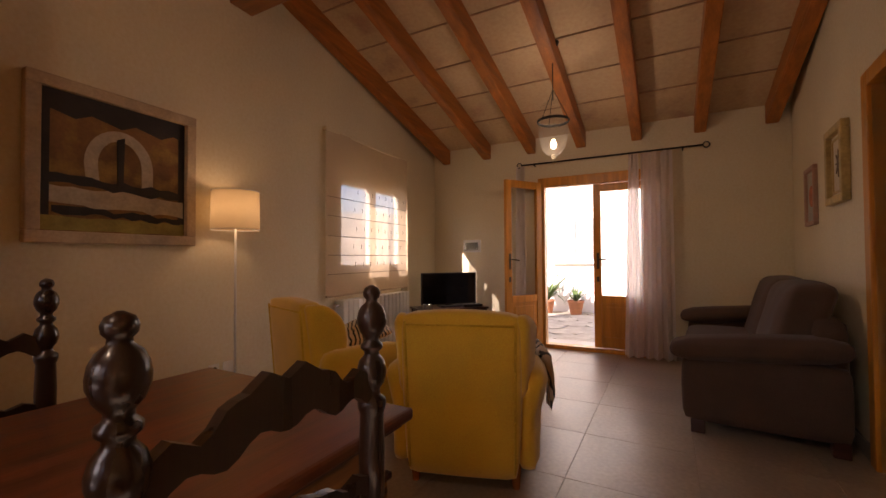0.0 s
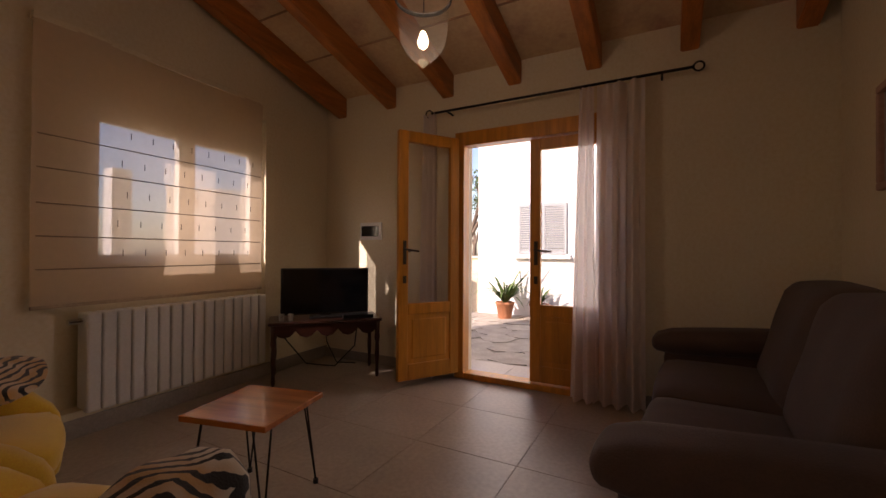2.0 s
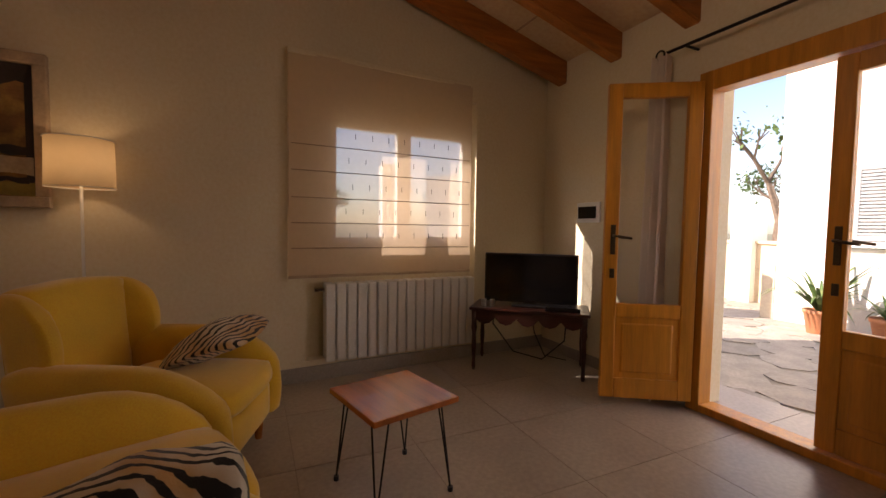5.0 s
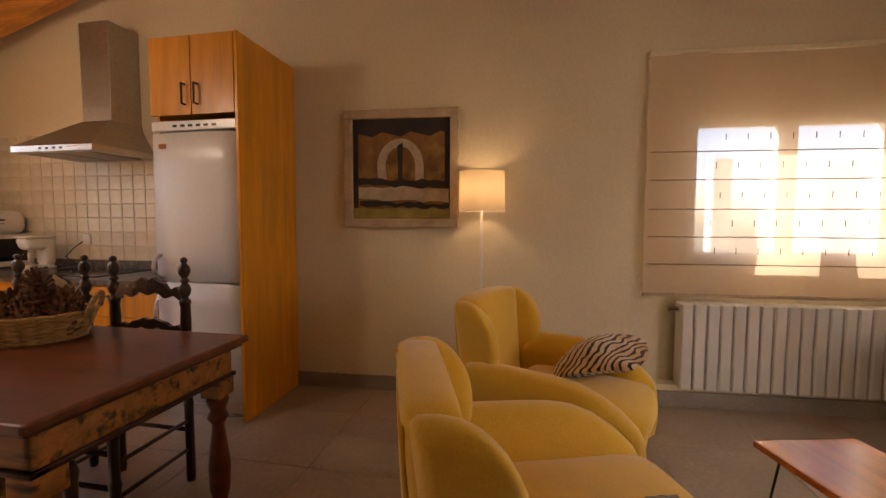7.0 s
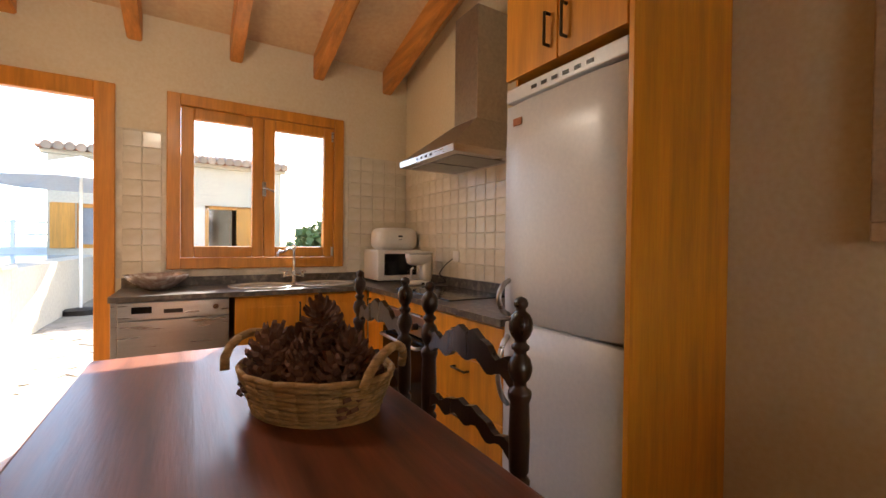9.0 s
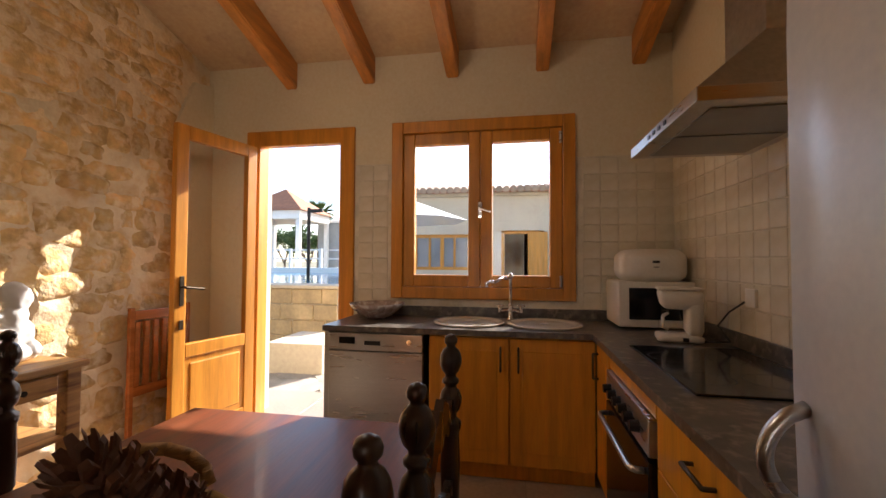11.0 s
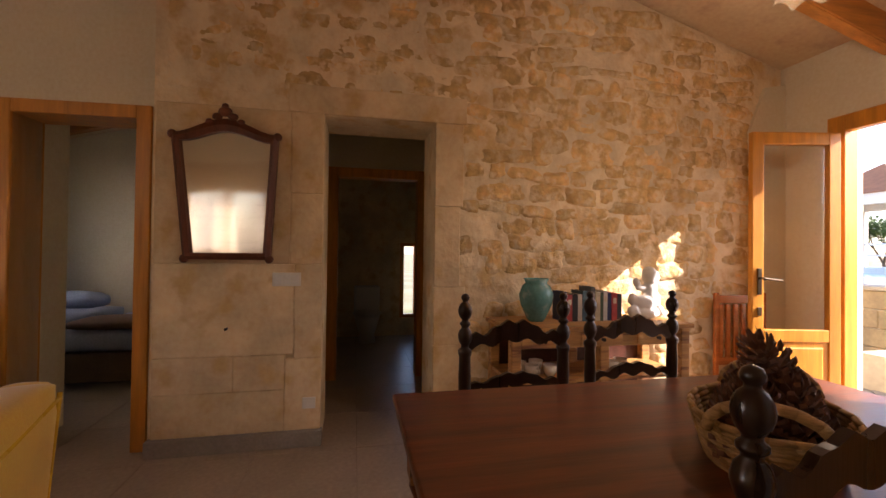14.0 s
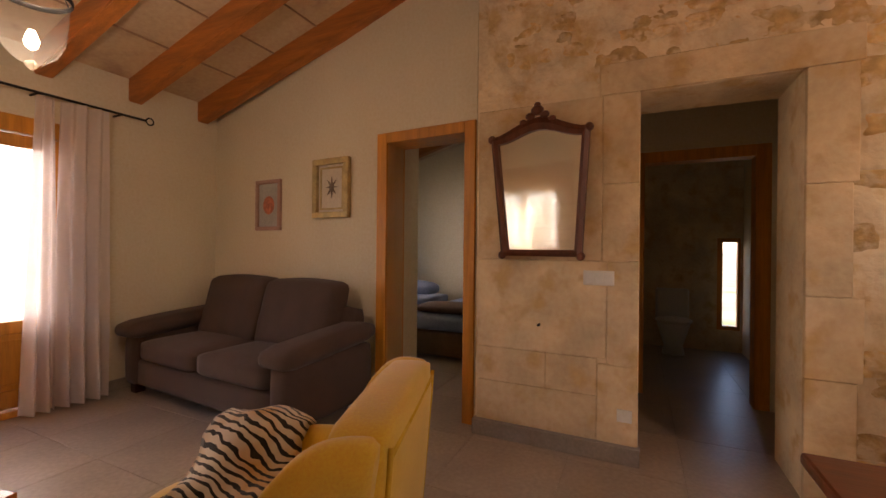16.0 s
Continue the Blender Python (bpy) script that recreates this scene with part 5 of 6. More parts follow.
def cup(m, s):
    o = thing("cup", m, "white porcelain cup on the console shelf", "cup", "shelf crockery")
    part("bowl", lathe(B(), [(0.025, 0), (0.04, 0.03), (0.045, 0.07), (0.041, 0.068), (0.03, 0.01), (0, 0.008)], 18), CERAMIC, o, smooth=True)
    bm = B()
    bent(bm, [(0.042, 0, 0.055), (0.065, 0, 0.05), (0.065, 0, 0.03), (0.038, 0, 0.022)], 0.005, 6)
    part("handle", bm, CERAMIC, o, smooth=True)
    return o


c0 = cup(pose(0.9, 0.45, 0.48, 0, 0, 200), 1)
for x, y_, z in ((0.88, 0.34, 0.48), (0.98, 0.5, 0.48), (1.0, 0.38, 0.48), (0.9, -0.1, 0.48), (0.95, -0.2, 0.48)):
    copy_thing(c0, pose(x, y_, z, 0, 0, 30 * x * 40))

# folded wooden chair and bag behind the kitchen door
fc = thing("folded_chair", pose(1.19, -1.42, 0, 0, 0, 84), "folded red-brown slatted chair behind the door", "chair")
for x in (-0.2, 0.2):
    part("side_rail", box(B(), (x - 0.015, -0.015, 0), (x + 0.015, 0.015, 0.95), 0.004), ORANGEW, fc)
for k in range(6):
    part("slat", box(B(), (-0.17 + k * 0.063, -0.01, 0.45), (-0.135 + k * 0.063, 0.01, 0.86), 0.003), ORANGEW, fc)
for z in (0.42, 0.9):
    part("cross_rail", box(B(), (-0.185, -0.014, z - 0.03), (0.185, 0.014, z + 0.03), 0.004), ORANGEW, fc)

# ---- kitchen ----
KZ = 0.86


def cabinet(name, m, w, doors, label, h0=0.1, h1=KZ - 0.035, depth=0.56, drawer=0.0, side=1):
    """Base unit: x along the front, -y out of it, origin at the lower left front corner."""
    c = thing(name, m, label, "cabinet")
    part("body", box(B(), (0.003, 0.02, h0), (w - 0.003, depth, h1)), CABW, c)
    part("plinth", box(B(), (0.0, 0.06, 0), (w, 0.08, h0)), CABW, c)
    step = w / doors
    for k in range(doors):
        if drawer:
            z = h1 - 0.01
            for hh in drawer:
                d = part("drawer_front", box(B(), (0.006, -0.002, z - hh + 0.004), (w - 0.006, 0.018, z), 0.003), CABW, c)
                bm = B()
                bent(bm, [(w / 2 - 0.06, 0, z - 0.06), (w / 2 - 0.06, -0.03, z - 0.06), (w / 2 + 0.06, -0.03, z - 0.06), (w / 2 + 0.06, 0, z - 0.06)], 0.006, 8)
                part("handle", bm, BRONZE, d, "dark bronze bow handle", smooth=True)
                z -= hh
        else:
            bm = box(B(), (k * step + 0.004, -0.002, h0 + 0.005), ((k + 1) * step - 0.004, 0.018, h1 - 0.008), 0.003)
            d = part("door", bm, CABW, c)
            part("door_panel", box(B(), (k * step + 0.07, -0.005, h0 + 0.08), ((k + 1) * step - 0.07, 0.001, h1 - 0.08), 0.004), CABW, d)
            x = (k + 1) * step - 0.05 if (k % 2 == 0) == (side > 0) else k * step + 0.05
            bm = B()
            bent(bm, [(x, 0, h1 - 0.06), (x, -0.03, h1 - 0.06), (x, -0.03, h1 - 0.19), (x, 0, h1 - 0.19)], 0.006, 8)
            part("handle", bm, BRONZE, d, "dark bronze bow handle", smooth=True)
    return c


FY = SOUTH + 0.56     # front of the south run
SR = pose(0, FY, 0, 0, 0, 180)
cabinet("sink_cabinet", pose(-0.66, FY, 0, 0, 0, 180), 0.94, 2, "honey beech sink cabinet with two doors")
FX = WEST + 0.6       # front of the west run
WR = lambda y: pose(FX, y, 0, 0, 0, 90)
cabinet("corner_cabinet", WR(-1.37), 0.3, 1, "narrow honey beech corner cabinet", side=-1)
cabinet("drawer_cabinet", WR(-0.4), 0.66, 1, "honey beech drawer cabinet beside the fridge", drawer=[0.2, 0.24, 0.26])

dw = thing("dishwasher", pose(-0.03, FY, 0, 0, 0, 180), "stainless steel dishwasher under the granite worktop", "dishwasher")
part("body", box(B(), (0.01, 0.02, 0.05), (0.6, 0.55, KZ - 0.035)), BLACK, dw)
part("door", box(B(), (0.012, -0.015, 0.12), (0.598, 0.02, 0.71), 0.004), STEEL, dw)
cp = part("control_panel", box(B(), (0.012, -0.018, 0.715), (0.598, 0.02, KZ - 0.04), 0.004), STEEL, dw)
part("display", box(B(), (0.08, -0.0205, 0.755), (0.18, -0.017, 0.795)), SCREEN, cp)
part("grip_recess", box(B(), (0.24, -0.0205, 0.75), (0.34, -0.017, 0.775)), BLACK, cp)
part("dial", tube(B(), (0.52, -0.03, 0.775), (0.52, -0.016, 0.775), 0.017), CHROME, cp)
part("side_panel", box(B(), (-0.02, -0.01, 0), (0.01, 0.56, KZ - 0.035), 0.002), STEEL, dw)

ov = thing("oven", WR(-1.06), "built-in steel oven below the hob", "oven")
part("body", box(B(), (0.01, 0.02, 0.1), (0.62, 0.55, KZ - 0.1)), BLACK, ov)
part("filler_strip", box(B(), (0.0, 0.0, KZ - 0.1), (0.65, 0.02, KZ - 0.035), 0.002), CABW, ov)
cp = part("control_panel", box(B(), (0.015, -0.018, 0.63), (0.635, 0.02, KZ - 0.105), 0.004), STEEL, ov)
for k in range(6):
    x = 0.1 + k * 0.085
    part("knob", tube(B(), (x, -0.05, 0.69), (x, -0.018, 0.69), 0.018, 0.022), BLACK, cp)
dd = part("oven_door", box(B(), (0.015, -0.02, 0.13), (0.635, 0.02, 0.615), 0.004), SCREEN, ov, "dark glass oven door")
bm = B()
sweep(bm, [(0.06, -0.02, 0.57), (0.063, -0.045, 0.57), (0.075, -0.058, 0.57), (0.1, -0.062, 0.57), (0.55, -0.062, 0.57), (0.575, -0.058, 0.57), (0.587, -0.045, 0.57), (0.59, -0.02, 0.57)], 0.011, 12)
part("handle", bm, STEEL, dd, "steel oven handle", smooth=True)

bm = slab(B(), [(0.0, SOUTH), (0.0, FY - 0.02 + 0.0), (0.0, FY + 0.02), (FX + 0.02, FY + 0.02), (FX + 0.02, 0.255), (WEST, 0.255), (WEST, SOUTH)], KZ - 0.033, KZ, "xy")
wt = single("worktop", bm, GRANITE, "polished dark granite kitchen worktop", "worktop")
part("upstand", box(B(), (-1.99, SOUTH, KZ), (0.0, SOUTH + 0.02, KZ + 0.07), 0.002), GRANITE, wt)
part("upstand", box(B(), (WEST, SOUTH + 0.022, KZ), (WEST + 0.02, 0.25, KZ + 0.07), 0.002), GRANITE, wt)

sk = thing("kitchen_sink", pose(0, 0, KZ), "cream ceramic double round sink", "sink")
for x in (-0.87, -1.34):
    bm = lathe(B(), [(0.225, 0.001), (0.232, 0.008), (0.225, 0.014), (0.2, 0.012), (0.185, -0.004 + 0.008), (0.16, 0.006), (0.04, 0.005), (0.03, 0.004)], 36, (x, -1.66, 0))
    basin = part("basin", bm, CERAMIC, sk, smooth=True)
    part("drain", lathe(B(), [(0.028, 0.006), (0.03, 0.009), (0.02, 0.009)], 16, (x, -1.66, 0)), STEEL, basin)
fa = thing("tap", pose(-1.13, -1.83, KZ), "chrome bridge tap with two cross handles", "tap")
part("column", lathe(B(), [(0.03, 0), (0.03, 0.01), (0.018, 0.02), (0.016, 0.09), (0.022, 0.1), (0.012, 0.12), (0.011, 0.27), (0.018, 0.28), (0.02, 0.3), (0.004, 0.32)], 16), CHROME, fa, smooth=True)
bm = B()
bent(bm, [(0, 0, 0.28), (0.05, 0.05, 0.285), (0.1, 0.1, 0.26), (0.13, 0.13, 0.265), (0.15, 0.15, 0.25), (0.15, 0.15, 0.23)], 0.011, 10)
part("spout", bm, CHROME, fa, smooth=True)
for s in (-1, 1):
    bm = tube(B(), (0, 0, 0.07), (s * 0.07, 0, 0.06), 0.01)
    tube(bm, (s * 0.07, 0, 0.05), (s * 0.07, 0, 0.1), 0.014)
    for k in range(4):
        t = k * math.pi / 2 + 0.4
        tube(bm, (s * 0.07, 0, 0.095), (s * 0.07 + 0.028 * math.cos(t), 0.028 * math.sin(t), 0.097), 0.005, seg=6)
    part("cross_handle", bm, CHROME, fa, smooth=True)
single("bowl", lathe(B(), [(0.06, 0), (0.1, 0.02), (0.17, 0.075), (0.19, 0.105), (0.183, 0.105), (0.16, 0.078), (0.09, 0.03), (0, 0.02)], 32), mat("mottled_glaze", (0.4, 0.32, 0.3), 0.25, vary=0.4, scale=14, second=(0.62, 0.6, 0.6), amount=0.4),
       "shallow mottled ceramic bowl on the worktop", "bowl", pose(-0.22, -1.74, KZ), smooth=True)

HOBRING = mat("hob_ring", (0.02, 0.02, 0.02), 0.3)
hob = thing("hob", pose(0, 0, KZ), "black glass ceramic hob in the worktop", "hob")
part("glass_plate", box(B(), (-2.15, -1.07, 0.0), (-1.69, -0.34, 0.008), 0.003), SCREEN, hob)
for x, yy, r in ((-2.0, -0.84, 0.075), (-2.0, -0.52, 0.09), (-1.8, -0.84, 0.09), (-1.8, -0.52, 0.075)):
    part("cooking_ring", open_lathe([(r, 0.008), (r + 0.002, 0.0084), (r + 0.004, 0.008)], 32), HOBRING, hob).matrix_local = pose(x, yy, 0)

mwv = thing("microwave", pose(-1.76, -1.58, KZ, 0, 0, 180), "cream microwave oven with a dark door", "microwave")
part("case", box(B(), (0, 0.02, 0.015), (0.42, 0.33, 0.28), 0.012), CREAM, mwv)
part("front", box(B(), (0.0, 0, 0.015), (0.42, 0.025, 0.28), 0.008), CREAM, mwv)
part("door_window", box(B(), (0.06, -0.004, 0.06), (0.37, 0.002, 0.245), 0.015), SCREEN, mwv, "dark tinted window")
for x in (0.05, 0.37):
    part("foot", tube(B(), (x, 0.15, 0), (x, 0.15, 0.017), 0.014), BLACK, mwv)
bb = thing("bread_box", pose(-1.79, -1.6, KZ + 0.28, 0, 0, 180), "cream retro bread box on the microwave", "bread box")
bm = soft_box((0.0, 0, 0), (0.37, 0.26, 0.19), 0.006, 8, 0.06)
part("body", bm, CREAM, bb, smooth=True)
part("badge", box(B(), (0.165, -0.009, 0.11), (0.205, -0.004, 0.125), 0.002), BLACK, bb)
part("badge_bar", box(B(), (0.17, -0.009, 0.085), (0.2, -0.004, 0.09), 0.001), BLACK, bb)

cm = thing("coffee_maker", pose(-1.98, -1.26, KZ, 0, 0, 78) @ Matrix.Scale(0.86, 4), "cream filter coffee maker with a glass jug", "coffee maker")
part("base", soft_box((-0.095, -0.13, 0), (0.095, 0.11, 0.045), 0.0, 6, 0.03), CREAM, cm, smooth=True)
part("tank", soft_box((-0.085, 0.025, 0.04), (0.085, 0.11, 0.26), 0.003, 6, 0.03), CREAM, cm, smooth=True)
bm = soft_box((-0.095, -0.12, 0.19), (0.095, 0.11, 0.3), 0.003, 8, 0.03)
for v in bm.verts:
    k = (v.co.z - 0.19) / 0.11
    v.co.x *= 0.86 + 0.14 * k
    v.co.y = 0.11 + (v.co.y - 0.11) * (0.9 + 0.1 * k)
part("filter_head", bm, CREAM, cm, smooth=True)
part("lid", soft_box((-0.098, -0.125, 0.298), (0.098, 0.112, 0.315), 0.002, 6, 0.01), CREAM, cm, smooth=True)
jug = part("jug", lathe(B(), [(0.055, 0.05), (0.065, 0.07), (0.065, 0.11), (0.045, 0.16), (0.05, 0.175)], 22, (0, -0.05, 0)), GLASS, cm, "clear glass jug", smooth=True)
bm = B()
bent(bm, [(0.05, -0.07, 0.165), (0.1, -0.1, 0.155), (0.1, -0.1, 0.09), (0.06, -0.075, 0.075)], 0.009, 8)
part("jug_handle", bm, CREAM, jug, smooth=True)
part("switch", box(B(), (0.094, 0.0, 0.012), (0.099, 0.03, 0.034)), BLACK, cm)
bm = B()
bent(bm, [(WEST + 0.03, -1.05, 1.08), (WEST + 0.08, -1.08, 1.03), (WEST + 0.1, -1.14, 0.96), (WEST + 0.09, -1.05, 0.9), (WEST + 0.12, -1.2, 0.87), (WEST + 0.2, -1.28, 0.875)], 0.004, 6)
single("appliance_cord", bm, BLACK, "dark cords looped by the wall socket", "cable", smooth=True)
o = thing("wall_socket", pose(WEST, -1.02, 1.1), "cream wall socket above the worktop", "socket", "wall sockets")
part("plate", box(B(), (0.008, -0.04, -0.04), (0.025, 0.04, 0.04), 0.003), CREAM, o)

# fridge in its tall cabinet
tc = thing("fridge_housing", pose(0, 0, 0), "tall honey beech housing round the fridge", "cabinet")
part("side_panel", box(B(), (WEST, 0.865, 0), (-1.58, 0.885, 2.375), 0.002), CABW, tc)
part("side_panel", box(B(), (WEST, 0.245, 0), (-1.66, 0.26, 2.375), 0.002), CABW, tc)
part("top_box", box(B(), (WEST, 0.273, 1.93), (-1.6, 0.864, 2.375)), CABW, tc)
for k in range(2):
    d = part("door", box(B(), (-1.598, 0.275 + k * 0.296, 1.9), (-1.578, 0.275 + k * 0.296 + 0.29, 2.37), 0.003), CABW, tc)
    yy = 0.275 + 0.296 + (-0.045 if k == 0 else 0.04)
    bm = B()
    bent(bm, [(-1.578, yy, 1.96), (-1.55, yy, 1.96), (-1.55, yy, 2.08), (-1.578, yy, 2.08)], 0.006, 8)
    part("handle", bm, BRONZE, d, smooth=True)
fr = thing("fridge", pose(0, 0, 0), "silver two-door fridge freezer in the housing", "fridge")
part("body", box(B(), (WEST + 0.02, 0.28, 0.03), (-1.65, 0.858, 1.87)), FRIDGE, fr)
ud = part("upper_door", soft_box((-1.65, 0.262, 0.87), (-1.585, 0.86, 1.8), 0.004, 4, 0.02), FRIDGE, fr, smooth=True)
ld = part("lower_door", soft_box((-1.65, 0.262, 0.1), (-1.585, 0.86, 0.86), 0.004, 4, 0.02), FRIDGE, fr, smooth=True)
cp = part("top_panel", box(B(), (-1.65, 0.264, 1.81), (-1.59, 0.858, 1.87), 0.006), FRIDGE, fr)
for k in range(6):
    part("button", box(B(), (-1.5905, 0.42 + k * 0.055, 1.83), (-1.588, 0.45 + k * 0.055, 1.845)), BLACK, cp)
part("kick_plate", box(B(), (-1.65, 0.28, 0.0), (-1.62, 0.858, 0.09), 0.003), STEEL, fr)
part("badge", box(B(), (-1.586, 0.32, 1.7), (-1.582, 0.37, 1.73)), TERRA, ud)
for d, za, zb in ((ud, 0.89, 1.04), (ld, 0.5, 0.8)):
    bm = B()
    sweep(bm, [(-1.59 + 0.058 * math.sin(math.pi * i / 12) ** 0.6, 0.3, za + (zb - za) * i / 12) for i in range(13)], 0.0115, 14)
    part("handle", bm, STEEL, d, "steel bow handle", smooth=True)

# hood
hd = thing("cooker_hood", pose(0, 0, 0), "steel chimney cooker hood over the hob", "cooker hood")
bm = B()
lo = [(WEST, -1.03), (-1.7, -1.03), (-1.7, -0.33), (WEST, -0.33)]
hi = [(WEST, -0.71), (-1.95, -0.71), (-1.95, -0.45), (WEST, -0.45)]
r = [[bm.verts.new((x, yy, z)) for x, yy in pts] for pts, z in ((lo, 1.78), (hi, 2.0))]
for i in range(4):
    bm.faces.new((r[0][i], r[0][(i + 1) % 4], r[1][(i + 1) % 4], r[1][i]))
bm.faces.new(r[0][::-1]), bm.faces.new(r[1])
part("canopy", bm, STEELD, hd)
rim = part("rim", box(B(), (WEST, -1.035, 1.735), (-1.695, -0.325, 1.78), 0.003), STEEL, hd)
for k in range(4):
    part("button", box(B(), (-1.6955, -0.78 + k * 0.06, 1.75), (-1.692, -0.755 + k * 0.06, 1.765)), BLACK, rim)
part("filter", box(B(), (WEST + 0.06, -0.97, 1.73), (-1.76, -0.69, 1.7345)), mat("filter_mesh", (0.3, 0.3, 0.3), 0.4, 0.8, fine=200, bump=0.5), hd)
part("filter", box(B(), (WEST + 0.06, -0.67, 1.73), (-1.76, -0.39, 1.7345)), bpy.data.materials["filter_mesh"], hd)
part("chimney", box(B(), (WEST, -0.71, 2.0), (-1.95, -0.45, 2.72), 0.003), STEELD, hd)

# ---- beyond the east doorways ----
def bed(m, n):
    b = thing("bed", m, "single bed with pale blue linen in the dim bedroom", "bed", "twin beds")
    part("mattress", soft_box((0, 0, 0.3), (1.9, 0.9, 0.5), 0.02, 6, 0.06), BLUE, b, smooth=True)
    part("skirt", box(B(), (0.02, 0.02, 0.04), (1.88, 0.88, 0.3), 0.01), BROWNCLOTH, b)
    part("folded_blanket", soft_box((0.05, 0.1, 0.5), (0.5, 0.8, 0.58), 0.02, 5, 0.035), BROWNCLOTH, b, smooth=True)
    part("pillow", soft_box((1.4, 0.15, 0.49), (1.85, 0.75, 0.66), 0.05, 6, 0.06), BLUE, b, smooth=True)
    for x in (0.08, 1.82):
        for y in (0.08, 0.82):
            part("leg", tube(B(), (x, y, 0), (x, y, 0.06), 0.03), TVW, b)
    return b


b0 = bed(pose(2.75, 3.25, 0), 1)
copy_thing(b0, pose(2.9, 4.5, 0))
tl = thing("toilet", pose(4.3, 1.35, 0, 0, 0, 90), "white toilet at the end of the bathroom", "toilet")
part("pedestal", lathe(B(), [(0.12, 0), (0.1, 0.1), (0.17, 0.33), (0.18, 0.38)], 20), WHITE, tl, smooth=True)
part("lid", lathe(B(), [(0.19, 0.38), (0.2, 0.4), (0.18, 0.42), (0.0, 0.425)], 24), WHITE, tl, smooth=True)
part("tank", box(B(), (-0.18, -0.36, 0.35), (0.18, -0.2, 0.75), 0.02), WHITE, tl)

# ---- outside ----
structure("ground", box(B(), (-400, -400, -0.6), (400, 400, -0.16)), EARTH, "dry grassy ground reaching the horizon", "ground")
# north terrace
structure("terrace_north", box(B(), (-9, NORTH + 0.3, -0.3), (8, 14, -0.05)), mat("terrace_joint", (0.3, 0.26, 0.2), 0.95), "mortar bed of the flagstone terrace", "pavement")
hn = thing("neighbour_house", pose(0, 0, 0), "tall whitewashed house with grey shutters", "house")
part("wall", box(B(), (-2.45, 9.6, -0.2), (7, 10.0, 5.5)), WHITEWALL, hn)
part("side_wall", box(B(), (-2.45, 10.0, -0.2), (-2.1, 16.0, 5.5)), WHITEWALL, hn)
part("roof", box(B(), (-2.7, 9.4, 5.5), (7.2, 16.2, 5.65), 0.02), TERRA, hn)
part("window_sill", box(B(), (-1.74, 9.5, 0.98), (-0.75, 9.6, 1.05), 0.008), WHITEWALL, hn)
for k in range(2):
    sh = part("shutter", B(), SHUTTER, hn)
    x = -1.67 + k * 0.43
    for lo, hi in (((x, 1.06), (x + 0.05, 1.94)), ((x + 0.37, 1.06), (x + 0.42, 1.94)), ((x + 0.05, 1.06), (x + 0.37, 1.12)), ((x + 0.05, 1.88), (x + 0.37, 1.94))):
        part("stile", box(B(), (lo[0], 9.555, lo[1]), (hi[0], 9.597, hi[1]), 0.004), SHUTTER, sh)
    for j in range(19):
        part("slat", box(B(), (x + 0.05, 9.56, 1.125 + j * 0.04), (x + 0.37, 9.575, 1.152 + j * 0.04)), SHUTTER, sh)
gw = thing("garden_wall", pose(0, 0, 0), "low sand-coloured rendered garden wall", "wall")
part("wall", box(B(), (-9, 10.9, -0.2), (-2.46, 11.1, 0.95)), SAND, gw)
part("coping", box(B(), (-9, 10.85, 0.95), (-2.46, 11.15, 1.0), 0.01), SAND, gw)
part("gate_pillar", box(B(), (-3.75, 10.75, -0.2), (-3.4, 11.2, 1.5), 0.01), WHITEWALL, gw)
wr = thing("garden_wall", pose(0, 0, 0), "sloping rendered wall by the house corner", "wall")
part("wall", slab(B(), [(9.6, -0.1), (10.9, -0.1), (10.9, 0.95), (9.6, 0.7)], -2.62, -2.46, "yz"), SAND, wr)


def leaf_blade(bm, base, d, length, width, droop, up=0.5):
    side = Vector((-d.y, d.x, 0)).normalized()
    prev = None
    for i in range(6):
        u = i / 5
        p = base + d * length * u + Vector((0, 0, up * length * u - droop * length * u * u))
        w = width * (1 - u) ** 0.6 * (0.5 + min(u * 4, 0.5))
        a, b = bm.verts.new(p + side * w), bm.verts.new(p - side * w)
        if prev:
            bm.faces.new((prev[0], prev[1], b, a))
        prev = (a, b)


def pot_plant(m, n, length, label, seed):
    rnd = random.Random(seed)
    p = thing("potted_plant", m, label, "plant", "terrace pots")
    part("pot", lathe(B(), [(0.1, 0), (0.11, 0.01), (0.15, 0.24), (0.165, 0.25), (0.165, 0.29), (0.145, 0.29), (0.13, 0.22), (0, 0.22)], 22), TERRA, p, smooth=True)
    bm = B()
    for k in range(n):
        t = rnd.uniform(0, 6.28)
        leaf_blade(bm, Vector((0, 0, 0.25)), Vector((math.cos(t), math.sin(t), 0)) * rnd.uniform(0.4, 0.9), length * rnd.uniform(0.7, 1.1), 0.026, rnd.uniform(0.3, 0.9), rnd.uniform(0.7, 1.3))
    part("leaves", bm, LEAF, p)
    return p


pot_plant(pose(-1.78, 9.2, -0.05), 60, 0.85, "spiky green plant in a terracotta pot", 3)
pot_plant(pose(-1.2, 9.25, -0.05), 34, 0.5, "low succulent in a terracotta pot", 7)


